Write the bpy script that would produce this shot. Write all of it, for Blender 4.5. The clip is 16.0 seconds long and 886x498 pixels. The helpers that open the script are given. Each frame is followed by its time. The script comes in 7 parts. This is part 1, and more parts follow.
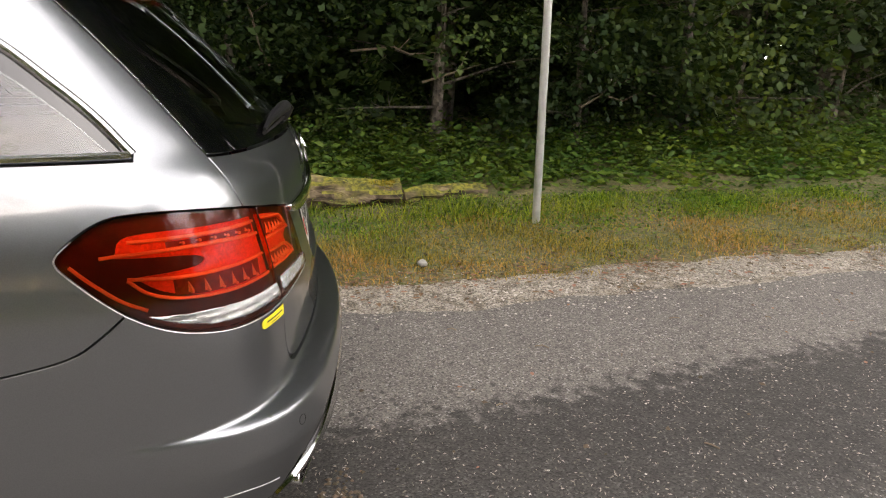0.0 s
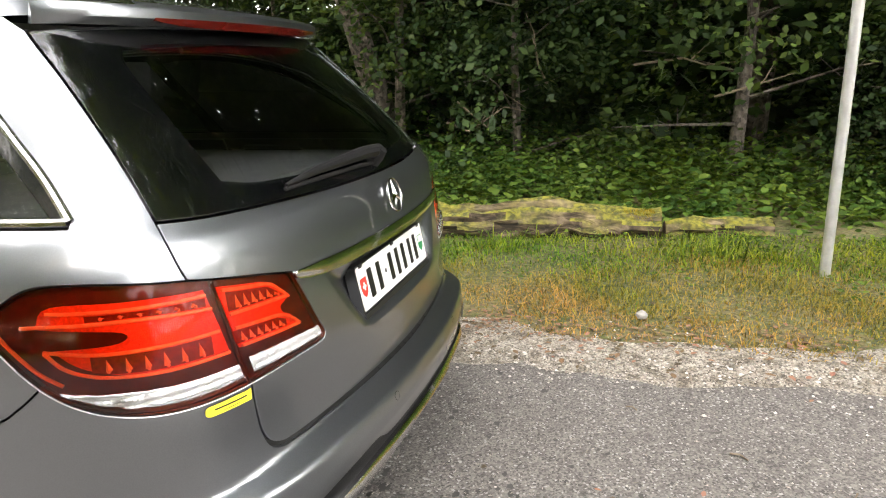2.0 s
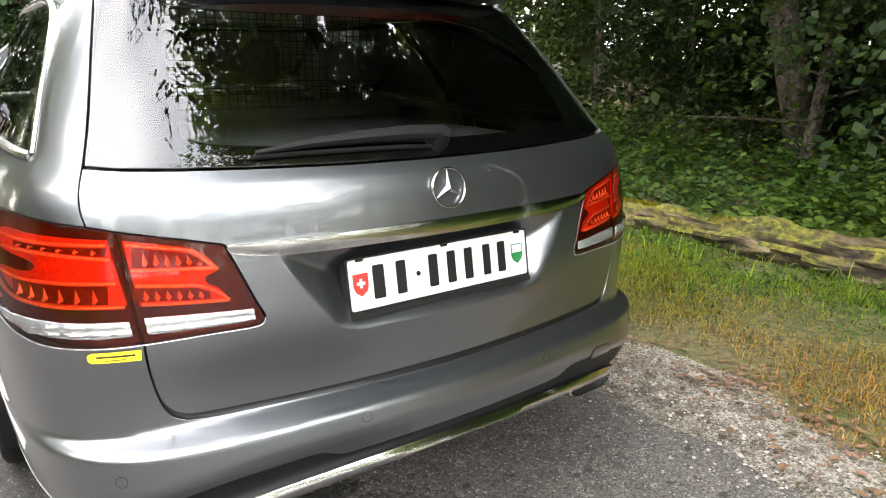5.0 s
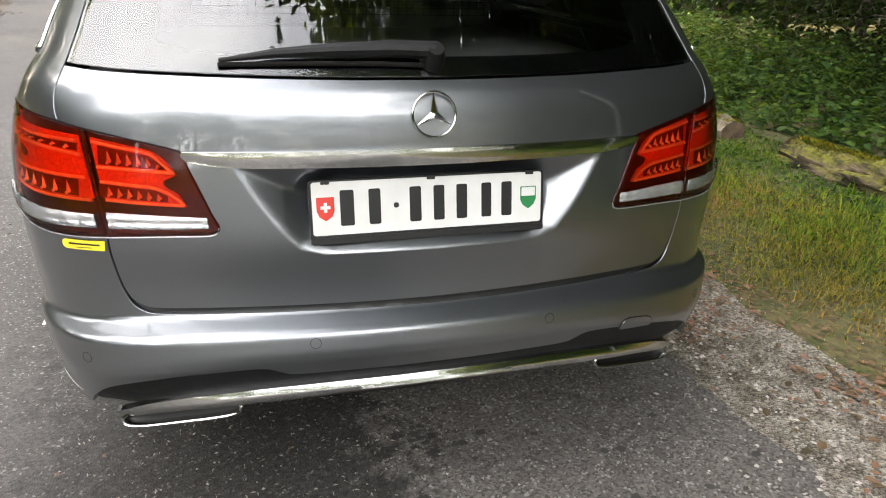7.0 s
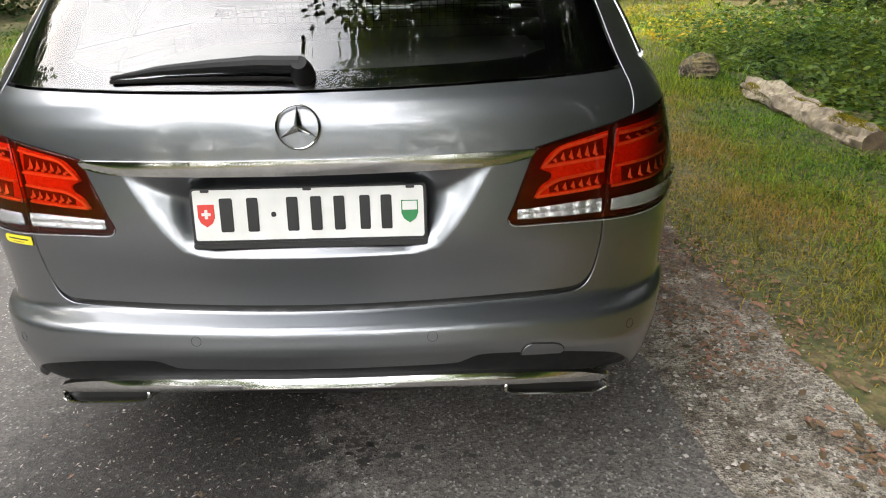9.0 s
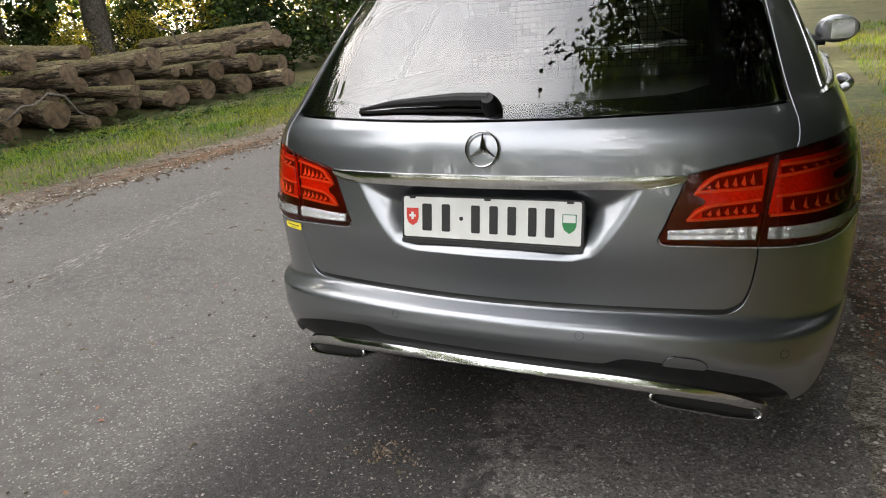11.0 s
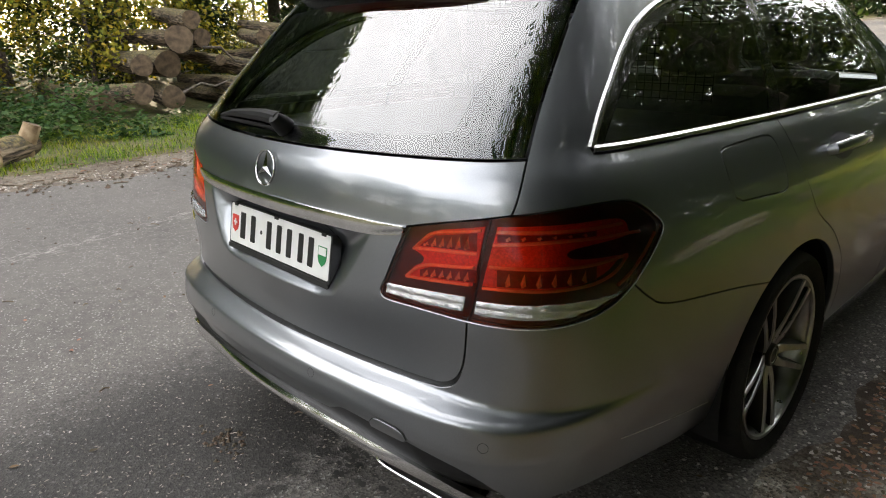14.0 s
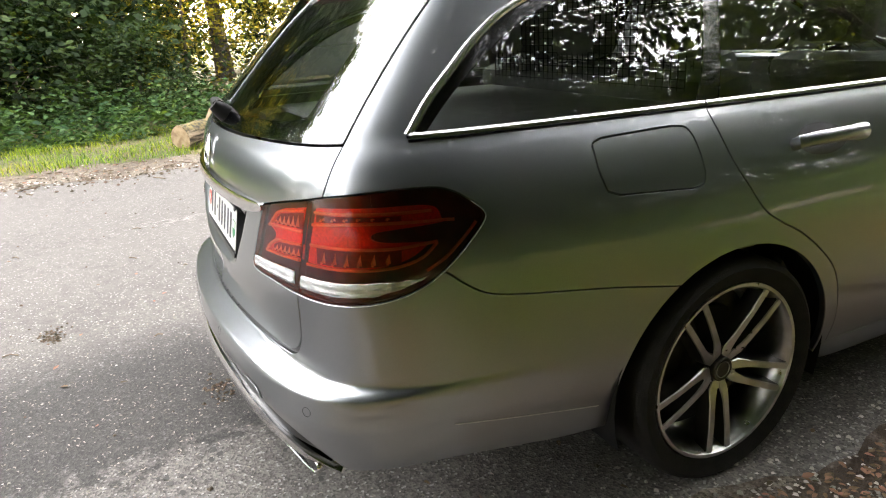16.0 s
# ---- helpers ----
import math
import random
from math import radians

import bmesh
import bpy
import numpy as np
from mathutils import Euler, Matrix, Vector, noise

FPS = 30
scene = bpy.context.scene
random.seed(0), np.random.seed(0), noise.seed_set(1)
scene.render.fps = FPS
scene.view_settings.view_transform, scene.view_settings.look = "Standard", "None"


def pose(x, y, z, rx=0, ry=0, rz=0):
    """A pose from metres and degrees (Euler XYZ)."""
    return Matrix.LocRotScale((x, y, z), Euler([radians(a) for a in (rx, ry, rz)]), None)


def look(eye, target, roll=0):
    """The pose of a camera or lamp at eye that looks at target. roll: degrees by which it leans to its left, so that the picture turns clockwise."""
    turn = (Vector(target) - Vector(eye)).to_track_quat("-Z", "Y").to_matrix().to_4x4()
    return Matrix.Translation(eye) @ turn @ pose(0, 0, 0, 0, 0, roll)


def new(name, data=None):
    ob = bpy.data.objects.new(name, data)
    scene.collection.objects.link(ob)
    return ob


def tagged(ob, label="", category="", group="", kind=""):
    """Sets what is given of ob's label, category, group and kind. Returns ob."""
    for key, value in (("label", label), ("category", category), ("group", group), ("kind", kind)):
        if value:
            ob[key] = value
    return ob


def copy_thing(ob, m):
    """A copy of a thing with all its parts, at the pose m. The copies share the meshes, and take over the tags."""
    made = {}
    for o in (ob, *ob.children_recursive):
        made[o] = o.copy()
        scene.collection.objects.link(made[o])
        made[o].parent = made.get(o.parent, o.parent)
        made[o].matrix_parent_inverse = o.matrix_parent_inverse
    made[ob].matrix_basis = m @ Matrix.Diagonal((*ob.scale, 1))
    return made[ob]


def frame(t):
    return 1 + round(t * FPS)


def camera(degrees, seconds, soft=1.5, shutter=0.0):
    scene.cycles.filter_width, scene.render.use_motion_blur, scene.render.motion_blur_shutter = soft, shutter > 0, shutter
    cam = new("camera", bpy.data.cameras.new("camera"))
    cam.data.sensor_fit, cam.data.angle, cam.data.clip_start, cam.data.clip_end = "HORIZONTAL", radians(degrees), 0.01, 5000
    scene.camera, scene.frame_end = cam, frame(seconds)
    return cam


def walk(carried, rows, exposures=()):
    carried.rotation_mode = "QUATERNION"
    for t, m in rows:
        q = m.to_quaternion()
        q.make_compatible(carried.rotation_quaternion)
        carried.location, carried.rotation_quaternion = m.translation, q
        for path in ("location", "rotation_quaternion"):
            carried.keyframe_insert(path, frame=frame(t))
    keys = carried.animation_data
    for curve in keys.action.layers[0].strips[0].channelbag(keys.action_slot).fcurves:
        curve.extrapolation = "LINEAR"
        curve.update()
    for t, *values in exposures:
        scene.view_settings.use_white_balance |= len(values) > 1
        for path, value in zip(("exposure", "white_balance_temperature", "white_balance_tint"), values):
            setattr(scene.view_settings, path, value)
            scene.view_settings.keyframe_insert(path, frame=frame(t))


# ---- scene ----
cam = camera(67.6, 16.0, soft=1.1)
PATH = [
    (0, (-2.019, -0.023, 1.219), (-0.146, -0.439, 0.657), 0.7),
    (0.5, (-1.993, -0.218, 1.256), (-0.1, -0.542, 0.698), -0.9),
    (1, (-1.942, -0.469, 1.269), (-0.019, -0.264, 0.761), 0.6),
    (1.5, (-1.742, -0.518, 1.240), (0.139, -0.071, 0.728), 1.4),
    (2, (-1.638, -0.659, 1.272), (0.212, -0.108, 0.748), -2.1),
    (2.5, (-1.533, -0.88, 1.23), (0.206, -0.016, 0.753), -0.4),
    (3, (-1.433, -0.984, 1.255), (0.139, 0.138, 0.735), -0.0),
    (5.3, (-0.823, -1.223, 1.23), (0.253, 0.362, 0.652), 0.1),
    (5.5, (-0.814, -1.189, 1.23), (0.24, 0.392, 0.606), -0.8),
    (6, (-0.683, -1.259, 1.212), (0.138, 0.463, 0.611), -1.9),
    (6.5, (-0.499, -1.396, 1.239), (0.138, 0.399, 0.626), -0.4),
    (7, (-0.323, -1.313, 1.235), (0.163, 0.454, 0.435), 1.8),
    (7.5, (-0.175, -1.313, 1.236), (0.274, 0.467, 0.441), -2.4),
    (8, (0.035, -1.439, 1.238), (0.223, 0.41, 0.499), -2.1),
    (8.5, (0.184, -1.452, 1.224), (0.142, 0.398, 0.466), -4.0),
    (9, (0.312, -1.371, 1.242), (0.277, 0.47, 0.46), -1.8),
    (9.5, (0.482, -1.41, 1.234), (0.022, 0.397, 0.513), -2.6),
    (10, (0.602, -1.532, 1.244), (-0.121, 0.206, 0.57), -5.0),
    (10.2, (0.607, -1.594, 1.24), (-0.093, 0.167, 0.601), -4.6),
    (12.3, (0.927, -1.408, 1.289), (-0.254, 0.062, 0.621), -2.6),
    (12.5, (1.032, -1.348, 1.281), (-0.183, 0.097, 0.619), -1.5),
    (13, (1.216, -1.222, 1.268), (-0.136, 0.087, 0.59), -2.2),
    (13.5, (1.31, -1.033, 1.282), (-0.002, 0.32, 0.613), -2.4),
    (14, (1.511, -0.847, 1.27), (0.123, 0.451, 0.646), -1.2),
    (14.5, (1.627, -0.714, 1.266), (0.115, 0.428, 0.625), -1.2),
    (15, (1.673, -0.527, 1.27), (0.158, 0.588, 0.591), -1.5),
    (15.5, (1.833, -0.395, 1.252), (0.207, 0.585, 0.622), -1.2),
    (16, (2.007, -0.262, 1.251), (0.293, 0.549, 0.615), -3.1),
]
walk(cam, [(t, look(eye, target, roll)) for t, eye, target, roll in PATH], exposures=((0.0, 2.88, 7500, 17), (0.7, 3.37, 7400, 15), (2.0, 3.65, 7250, 14), (3.0, 3.74, 7000, 13), (5.5, 3.24, 7000, 13), (6.5, 2.95, 7000, 13), (9.0, 2.92, 7000, 13), (10.2, 2.47, 7000, 13), (12.5, 2.53, 6900, 12), (14.5, 2.78, 6900, 13), (15.2, 3.38, 7000, 14), (16.0, 3.86, 7000, 14)))

# ---- world and light ----
SUN_EL, SUN_AZ = radians(16), radians(-68)  # azimuth from +y towards +x
world = bpy.data.worlds.new("world")
scene.world = world
world.use_nodes = True
wn = world.node_tree
sky = wn.nodes.new("ShaderNodeTexSky")
sky.sky_type, sky.sun_disc = "NISHITA", False
sky.sun_elevation, sky.sun_rotation = SUN_EL, SUN_AZ
sky.dust_density, sky.air_density = 4.0, 1.0
# thin bright cloud drawn over the clear sky
tcw, cloud, cover, veil = (wn.nodes.new("ShaderNode" + k) for k in ("TexCoord", "TexNoise", "MapRange", "Mix"))
cloud.inputs["Scale"].default_value, cloud.inputs["Detail"].default_value = 1.6, 6
cover.inputs["From Min"].default_value, cover.inputs["From Max"].default_value = 0.30, 0.62
cover.inputs["To Min"].default_value, cover.inputs["To Max"].default_value = 0.25, 0.95
veil.data_type = "RGBA"
veil.inputs[7].default_value = (11.0, 11.4, 12.0, 1)
wn.links.new(tcw.outputs["Generated"], cloud.inputs["Vector"])
wn.links.new(cloud.outputs["Fac"], cover.inputs["Value"])
wn.links.new(cover.outputs[0], veil.inputs[0])
wn.links.new(sky.outputs[0], veil.inputs[6])
wn.links.new(veil.outputs[2], wn.nodes["Background"].inputs[0])
wn.nodes["Background"].inputs[1].default_value = 0.10
sun = new("sun", bpy.data.lights.new("sun", "SUN"))
sun.data.energy, sun.data.angle, sun.data.color = 4.6, radians(0.53), (1.0, 0.88, 0.66)
sun.matrix_world = look((30 * math.sin(SUN_AZ), 30 * math.cos(SUN_AZ), 30 * math.tan(SUN_EL)), (0, 0, 0))

# ---- materials ----
def material(name, colour, rough=0.5, metal=0.0, coat=0.0, coat_rough=0.03, spec=0.5, second=None, scale=8.0, detail=6.0, lo=0.35, hi=0.65,
             bump=0.0, bump_scale=60.0, rough_var=0.0, space="Object", random_tint=0.0, sub=0.0):
    """A principled material: two colours mixed by noise, fine bump, roughness variation."""
    m = bpy.data.materials.new(name)
    m.use_nodes = True
    nt = m.node_tree
    p = nt.nodes["Principled BSDF"]
    p.inputs["Base Color"].default_value = (*colour, 1)
    p.inputs["Roughness"].default_value, p.inputs["Metallic"].default_value = rough, metal
    p.inputs["Coat Weight"].default_value, p.inputs["Coat Roughness"].default_value = coat, coat_rough
    p.inputs["Specular IOR Level"].default_value = spec
    tc = nt.nodes.new("ShaderNodeTexCoord")
    col = None
    if second:
        n = nt.nodes.new("ShaderNodeTexNoise")
        n.inputs["Scale"].default_value, n.inputs["Detail"].default_value = scale, detail
        nt.links.new(tc.outputs[space], n.inputs["Vector"])
        mr = nt.nodes.new("ShaderNodeMapRange")
        mr.inputs["From Min"].default_value, mr.inputs["From Max"].default_value = lo, hi
        nt.links.new(n.outputs["Fac"], mr.inputs["Value"])
        mix = nt.nodes.new("ShaderNodeMix")
        mix.data_type = "RGBA"
        mix.inputs[6].default_value, mix.inputs[7].default_value = (*colour, 1), (*second, 1)
        nt.links.new(mr.outputs[0], mix.inputs[0])
        col = mix.outputs[2]
        if rough_var:
            ma = nt.nodes.new("ShaderNodeMath")
            ma.operation = "MULTIPLY_ADD"
            ma.inputs[1].default_value, ma.inputs[2].default_value = rough_var, rough - rough_var / 2
            nt.links.new(n.outputs["Fac"], ma.inputs[0])
            nt.links.new(ma.outputs[0], p.inputs["Roughness"])
    if random_tint:
        g = nt.nodes.new("ShaderNodeNewGeometry")
        hsv = nt.nodes.new("ShaderNodeHueSaturation")
        ma = nt.nodes.new("ShaderNodeMath")
        ma.operation = "MULTIPLY_ADD"
        ma.inputs[1].default_value, ma.inputs[2].default_value = 2 * random_tint, 1 - random_tint
        nt.links.new(g.outputs["Random Per Island"], ma.inputs[0])
        nt.links.new(ma.outputs[0], hsv.inputs["Value"])
        mb = nt.nodes.new("ShaderNodeMath")
        mb.operation = "MULTIPLY_ADD"
        mb.inputs[1].default_value, mb.inputs[2].default_value = -0.05 * random_tint * 2, 0.5 + 0.05 * random_tint
        nt.links.new(g.outputs["Random Per Island"], mb.inputs[0])
        nt.links.new(mb.outputs[0], hsv.inputs["Hue"])
        if col:
            nt.links.new(col, hsv.inputs["Color"])
        else:
            hsv.inputs["Color"].default_value = (*colour, 1)
        col = hsv.outputs[0]
    if col:
        nt.links.new(col, p.inputs["Base Color"])
    if bump:
        b = nt.nodes.new("ShaderNodeTexNoise")
        b.inputs["Scale"].default_value, b.inputs["Detail"].default_value = bump_scale, 4
        nt.links.new(tc.outputs[space], b.inputs["Vector"])
        bp = nt.nodes.new("ShaderNodeBump")
        bp.inputs["Strength"].default_value, bp.inputs["Distance"].default_value = bump, 0.02
        nt.links.new(b.outputs["Fac"], bp.inputs["Height"])
        nt.links.new(bp.outputs[0], p.inputs["Normal"])
    return m


def thin_glass(name, tint, gloss_rough=0.0, ior=1.5):
    """A pane seen through: tinted transparency under a Fresnel mirror."""
    m = bpy.data.materials.new(name)
    m.use_nodes = True
    nt = m.node_tree
    nt.nodes.remove(nt.nodes["Principled BSDF"])
    tr, gl, mx, fr = (nt.nodes.new("ShaderNode" + k) for k in ("BsdfTransparent", "BsdfGlossy", "MixShader", "Fresnel"))
    tr.inputs[0].default_value = (*tint, 1)
    gl.inputs["Color"].default_value, gl.inputs["Roughness"].default_value = (1, 1, 1, 1), gloss_rough
    fr.inputs[0].default_value = ior
    nt.links.new(fr.outputs[0], mx.inputs[0])
    nt.links.new(tr.outputs[0], mx.inputs[1])
    nt.links.new(gl.outputs[0], mx.inputs[2])
    nt.links.new(mx.outputs[0], nt.nodes["Material Output"].inputs[0])
    return m


PAINT = material("grey_metallic_paint", (0.205, 0.217, 0.230), rough=0.34, metal=0.95, coat=1.0, coat_rough=0.012, second=(0.188, 0.199, 0.211), scale=500, detail=1, bump=0.004, bump_scale=900)
CHROME = material("chrome", (0.64, 0.64, 0.63), rough=0.10, metal=1.0, second=(0.56, 0.56, 0.55), scale=40, rough_var=0.1)
SATIN = material("satin_aluminium", (0.52, 0.52, 0.51), rough=0.24, metal=1.0, second=(0.45, 0.45, 0.44), scale=40, rough_var=0.1)
BLACK = material("black_plastic", (0.006, 0.006, 0.0065), rough=0.5, spec=0.25, second=(0.010, 0.010, 0.010), scale=60, bump=0.05, bump_scale=700)
GLOSS_BLACK = material("gloss_black", (0.006, 0.006, 0.007), rough=0.12, coat=0.5)
RUBBER = material("tyre_rubber", (0.006, 0.006, 0.006), rough=0.8, second=(0.012, 0.011, 0.010), scale=25, bump=0.2, bump_scale=250, spec=0.2)
ALLOY = material("silver_alloy", (0.55, 0.55, 0.55), rough=0.3, metal=1.0, second=(0.40, 0.39, 0.37), scale=18, rough_var=0.15)
ALLOY_DARK = material("grey_alloy", (0.045, 0.045, 0.045), rough=0.4, metal=0.8, second=(0.06, 0.055, 0.05), scale=15)
PAINT.node_tree.nodes["Principled BSDF"].inputs["Coat IOR"].default_value = 1.7
GLASS = thin_glass("window_glass", (0.92, 0.96, 0.93), ior=1.95)
DARK_GLASS = thin_glass("privacy_glass", (0.80, 0.85, 0.81), ior=1.8)
FRIT = material("black_glass_border", (0.004, 0.004, 0.005), rough=0.03, spec=0.75)
RED_LENS = thin_glass("red_lens", (1.0, 0.34, 0.20), ior=1.5)
CLEAR_LENS = thin_glass("clear_lens", (0.92, 0.92, 0.92), ior=1.45)
LAMP_DARK = material("lamp_housing", (0.055, 0.014, 0.012), rough=0.35, second=(0.03, 0.008, 0.007), scale=40)
LAMP_CHANNEL = material("lamp_led_channel", (0.20, 0.03, 0.02), rough=0.3, metal=0.3, second=(0.11, 0.016, 0.011), scale=120, bump=0.2, bump_scale=300)
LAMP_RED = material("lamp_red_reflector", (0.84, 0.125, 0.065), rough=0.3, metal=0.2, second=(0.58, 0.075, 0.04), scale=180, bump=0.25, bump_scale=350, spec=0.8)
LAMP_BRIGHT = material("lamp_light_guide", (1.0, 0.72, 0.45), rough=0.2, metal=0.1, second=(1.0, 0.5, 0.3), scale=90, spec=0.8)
BRAKE_RED = material("brake_light_red", (0.15, 0.010, 0.007), rough=0.15, coat=0.4)
# pale tone stands in for the reflection along the body lip
LIP_HIGHLIGHT = material("pale_lip_highlight", (0.36, 0.36, 0.36), rough=0.3, metal=0.6, second=(0.6, 0.6, 0.6), scale=60)
# pale tone for the bright line where the bumper steps in
STEP_HIGHLIGHT = material("pale_step_highlight", (0.42, 0.42, 0.40), rough=0.5, metal=0.4, second=(0.3, 0.3, 0.29), scale=40)
LAMP_SILVER = material("lamp_silver_reflector", (0.95, 0.94, 0.92), rough=0.16, metal=0.8, second=(0.8, 0.8, 0.8), scale=120, bump=0.25, bump_scale=220)
PLATE_WHITE = material("plate_white", (0.74, 0.74, 0.71), rough=0.35, second=(0.66, 0.66, 0.62), scale=12)
PLATE_BLACK = material("plate_black", (0.01, 0.01, 0.01), rough=0.4)
PLATE_RED = material("plate_red", (0.62, 0.045, 0.03), rough=0.4)
PLATE_GREEN = material("plate_green", (0.015, 0.20, 0.06), rough=0.4)
YELLOW = material("sticker_yellow", (0.86, 0.72, 0.04), rough=0.4, second=(0.78, 0.64, 0.05), scale=40)
SEAT = material("dark_upholstery", (0.05, 0.05, 0.052), rough=0.8, second=(0.07, 0.07, 0.07), scale=30, bump=0.2, bump_scale=200)
TRIM = material("dark_cabin_trim", (0.07, 0.07, 0.072), rough=0.7, second=(0.095, 0.095, 0.095), scale=20, bump=0.1, bump_scale=300)
HEADLINER = material("grey_headliner", (0.42, 0.42, 0.40), rough=0.9, second=(0.48, 0.48, 0.46), scale=30)

# ---- the car's outer skin: plan outlines stacked in height, round the axis (0, AXIS) ----
AXIS = 0.9


def pchip(x, xs, ys):
    """Monotone smooth curve through knots."""
    xs, ys = np.asarray(xs, float), np.asarray(ys, float)
    x = np.clip(np.asarray(x, float), xs[0], xs[-1])
    h, d = np.diff(xs), np.diff(ys) / np.diff(xs)
    m = np.zeros_like(ys)
    ok = d[:-1] * d[1:] > 0
    w1, w2 = 2 * h[1:] + h[:-1], h[1:] + 2 * h[:-1]
    with np.errstate(divide="ignore", invalid="ignore"):
        m[1:-1] = np.where(ok, (w1 + w2) / (w1 / d[:-1] + w2 / d[1:]), 0)
    m[0], m[-1] = d[0], d[-1]
    i = np.clip(np.searchsorted(xs, x) - 1, 0, len(h) - 1)
    t = (x - xs[i]) / h[i]
    return ((1 + 2 * t) * (1 - t) ** 2 * ys[i] + t * (1 - t) ** 2 * h[i] * m[i]
            + t * t * (3 - 2 * t) * ys[i + 1] + t * t * (t - 1) * h[i] * m[i + 1])


REAR_Z = (0.18, 0.24, 0.30, 0.36, 0.42, 0.455, 0.472, 0.481, 0.505, 0.5195, 0.5245, 0.5285, 0.5325, 0.538, 0.543, 0.548, 0.556, 0.60, 0.69, 0.80, 0.88, 0.95, 0.99, 1.02, 1.10, 1.20, 1.30, 1.40, 1.46)
REAR_Y = (0.06, -0.03, -0.085, -0.110, -0.123, -0.131, -0.1345, -0.1345, -0.1305, -0.1270, -0.1240, -0.1180, -0.1085, -0.089, -0.0695, -0.0645, -0.0635, -0.062, -0.066, -0.056, -0.046, -0.036, -0.022, 0.0, 0.075, 0.17, 0.27, 0.375, 0.45)
SIDE_Z = (0.18, 0.25, 0.31, 0.38, 0.44, 0.50, 0.65, 0.75, 0.83, 0.90, 0.96, 1.01, 1.04, 1.10, 1.20, 1.30, 1.40, 1.46)
SIDE_X = (0.828, 0.868, 0.889, 0.904, 0.9125, 0.918, 0.924, 0.925, 0.918, 0.902, 0.878, 0.850, 0.826, 0.798, 0.742, 0.682, 0.610, 0.55)
FRONT_Z = (0.18, 0.25, 0.45, 0.60, 0.72, 0.80, 0.88, 0.96, 1.00, 1.05, 1.20, 1.40, 1.46)
FRONT_Y = (4.66, 4.72, 4.785, 4.77, 4.70, 4.52, 4.10, 3.45, 3.10, 2.98, 2.62, 2.14, 1.95)


def half_width(y, z):
    back = np.clip((1.5 - y) / 1.5, 0, 2)
    ahead = np.clip((y - 3.2) / 1.6, 0, 2)
    top = np.clip((z - 0.95) / 0.5, 0, 1)
    return pchip(z, SIDE_Z, SIDE_X) * (1 - (0.075 + 0.03 * top) * back ** 2 - (0.11 - 0.08 * top) * ahead ** 2)


def skin(a, z):
    """Points of the skin at the angles a (0: straight back, + to the right, radians) and heights z."""
    a, z = np.broadcast_arrays(np.asarray(a, float), np.asarray(z, float))
    s, c = np.sin(np.abs(a)), np.cos(a)
    ad = np.degrees(np.abs(a))  # the bumper's creases sink towards its corners
    g1, g2 = np.interp(ad, (0, 20, 28, 40), (0, 0.004, 0.010, 0.024)), np.interp(ad, (0, 20, 28, 37), (0, 0.006, 0.022, 0.045))
    w1, w2 = np.interp(z, (0.45, 0.50, 0.52, 0.556), (0, 1, 1, 0)), np.interp(z, (0.28, 0.39, 0.45, 0.50), (0, 1, 1, 0))
    r0, k = pchip(z + g1 * w1 + g2 * w2, REAR_Z, REAR_Y), pchip(z, (0.3, 0.56, 0.75, 0.95, 1.05, 1.4), (0.17, 0.19, 0.20, 0.22, 0.25, 0.25))
    fy = pchip(z, FRONT_Z, FRONT_Y)
    kf = pchip(z, (0.3, 0.7, 0.9, 1.05, 1.4), (0.35, 0.45, 0.35, 0.40, 0.30))
    big = 1e3
    w = np.full_like(s, 0.9)
    for _ in range(6):
        rs = np.where(s > 1e-4, w / np.maximum(s, 1e-4), big)
        w = half_width(AXIS - np.minimum(rs, 6) * c, z)
    # rear: AXIS - r c = r0 + k (r s)^2 ; front: AXIS - r c = fy - kf (r s)^2
    b = AXIS - r0
    rr = np.where(c > 1e-3, 2 * b / (c + np.sqrt(np.maximum(c * c + 4 * k * s * s * b, 0)) + 1e-9), big)
    bf = fy - AXIS
    rf = np.where(c < -1e-3, 2 * bf / (-c + np.sqrt(np.maximum(c * c + 4 * kf * s * s * bf, 0)) + 1e-9), big)
    p = pchip(z, (0.2, 0.5, 0.7, 0.9, 1.05, 1.4), (9, 10, 11, 12, 14, 14))
    r = (rs ** -p + rr ** -p + rf ** -p) ** (-1 / p)
    return np.stack([r * np.sin(a), AXIS - r * c, z + 0 * r], -1)

from mathutils.geometry import delaunay_2d_cdt


# ---- mesh helpers ----
def part(name, data, mat, parent=None, label="", smooth=True):
    """One mesh object from a bmesh or a mesh, under a thing or a part."""
    if isinstance(data, bmesh.types.BMesh):
        me = bpy.data.meshes.new(name)
        data.normal_update()
        data.to_mesh(me)
        data.free()
        if smooth:
            me.shade_smooth()
            me.set_sharp_from_angle(angle=radians(35))
    else:
        me = data
    if mat and not me.materials:
        me.materials.append(mat)
    ob = new(name, me)
    if parent:
        ob.parent = parent
    if label:
        tagged(ob, label)
    return ob


def mesh_of(name, verts, faces, mat=None, smooth=True):
    me = bpy.data.meshes.new(name)
    me.from_pydata([tuple(map(float, v)) for v in verts], [], faces)
    if mat:
        me.materials.append(mat)
    if smooth:
        me.shade_smooth()
    return me


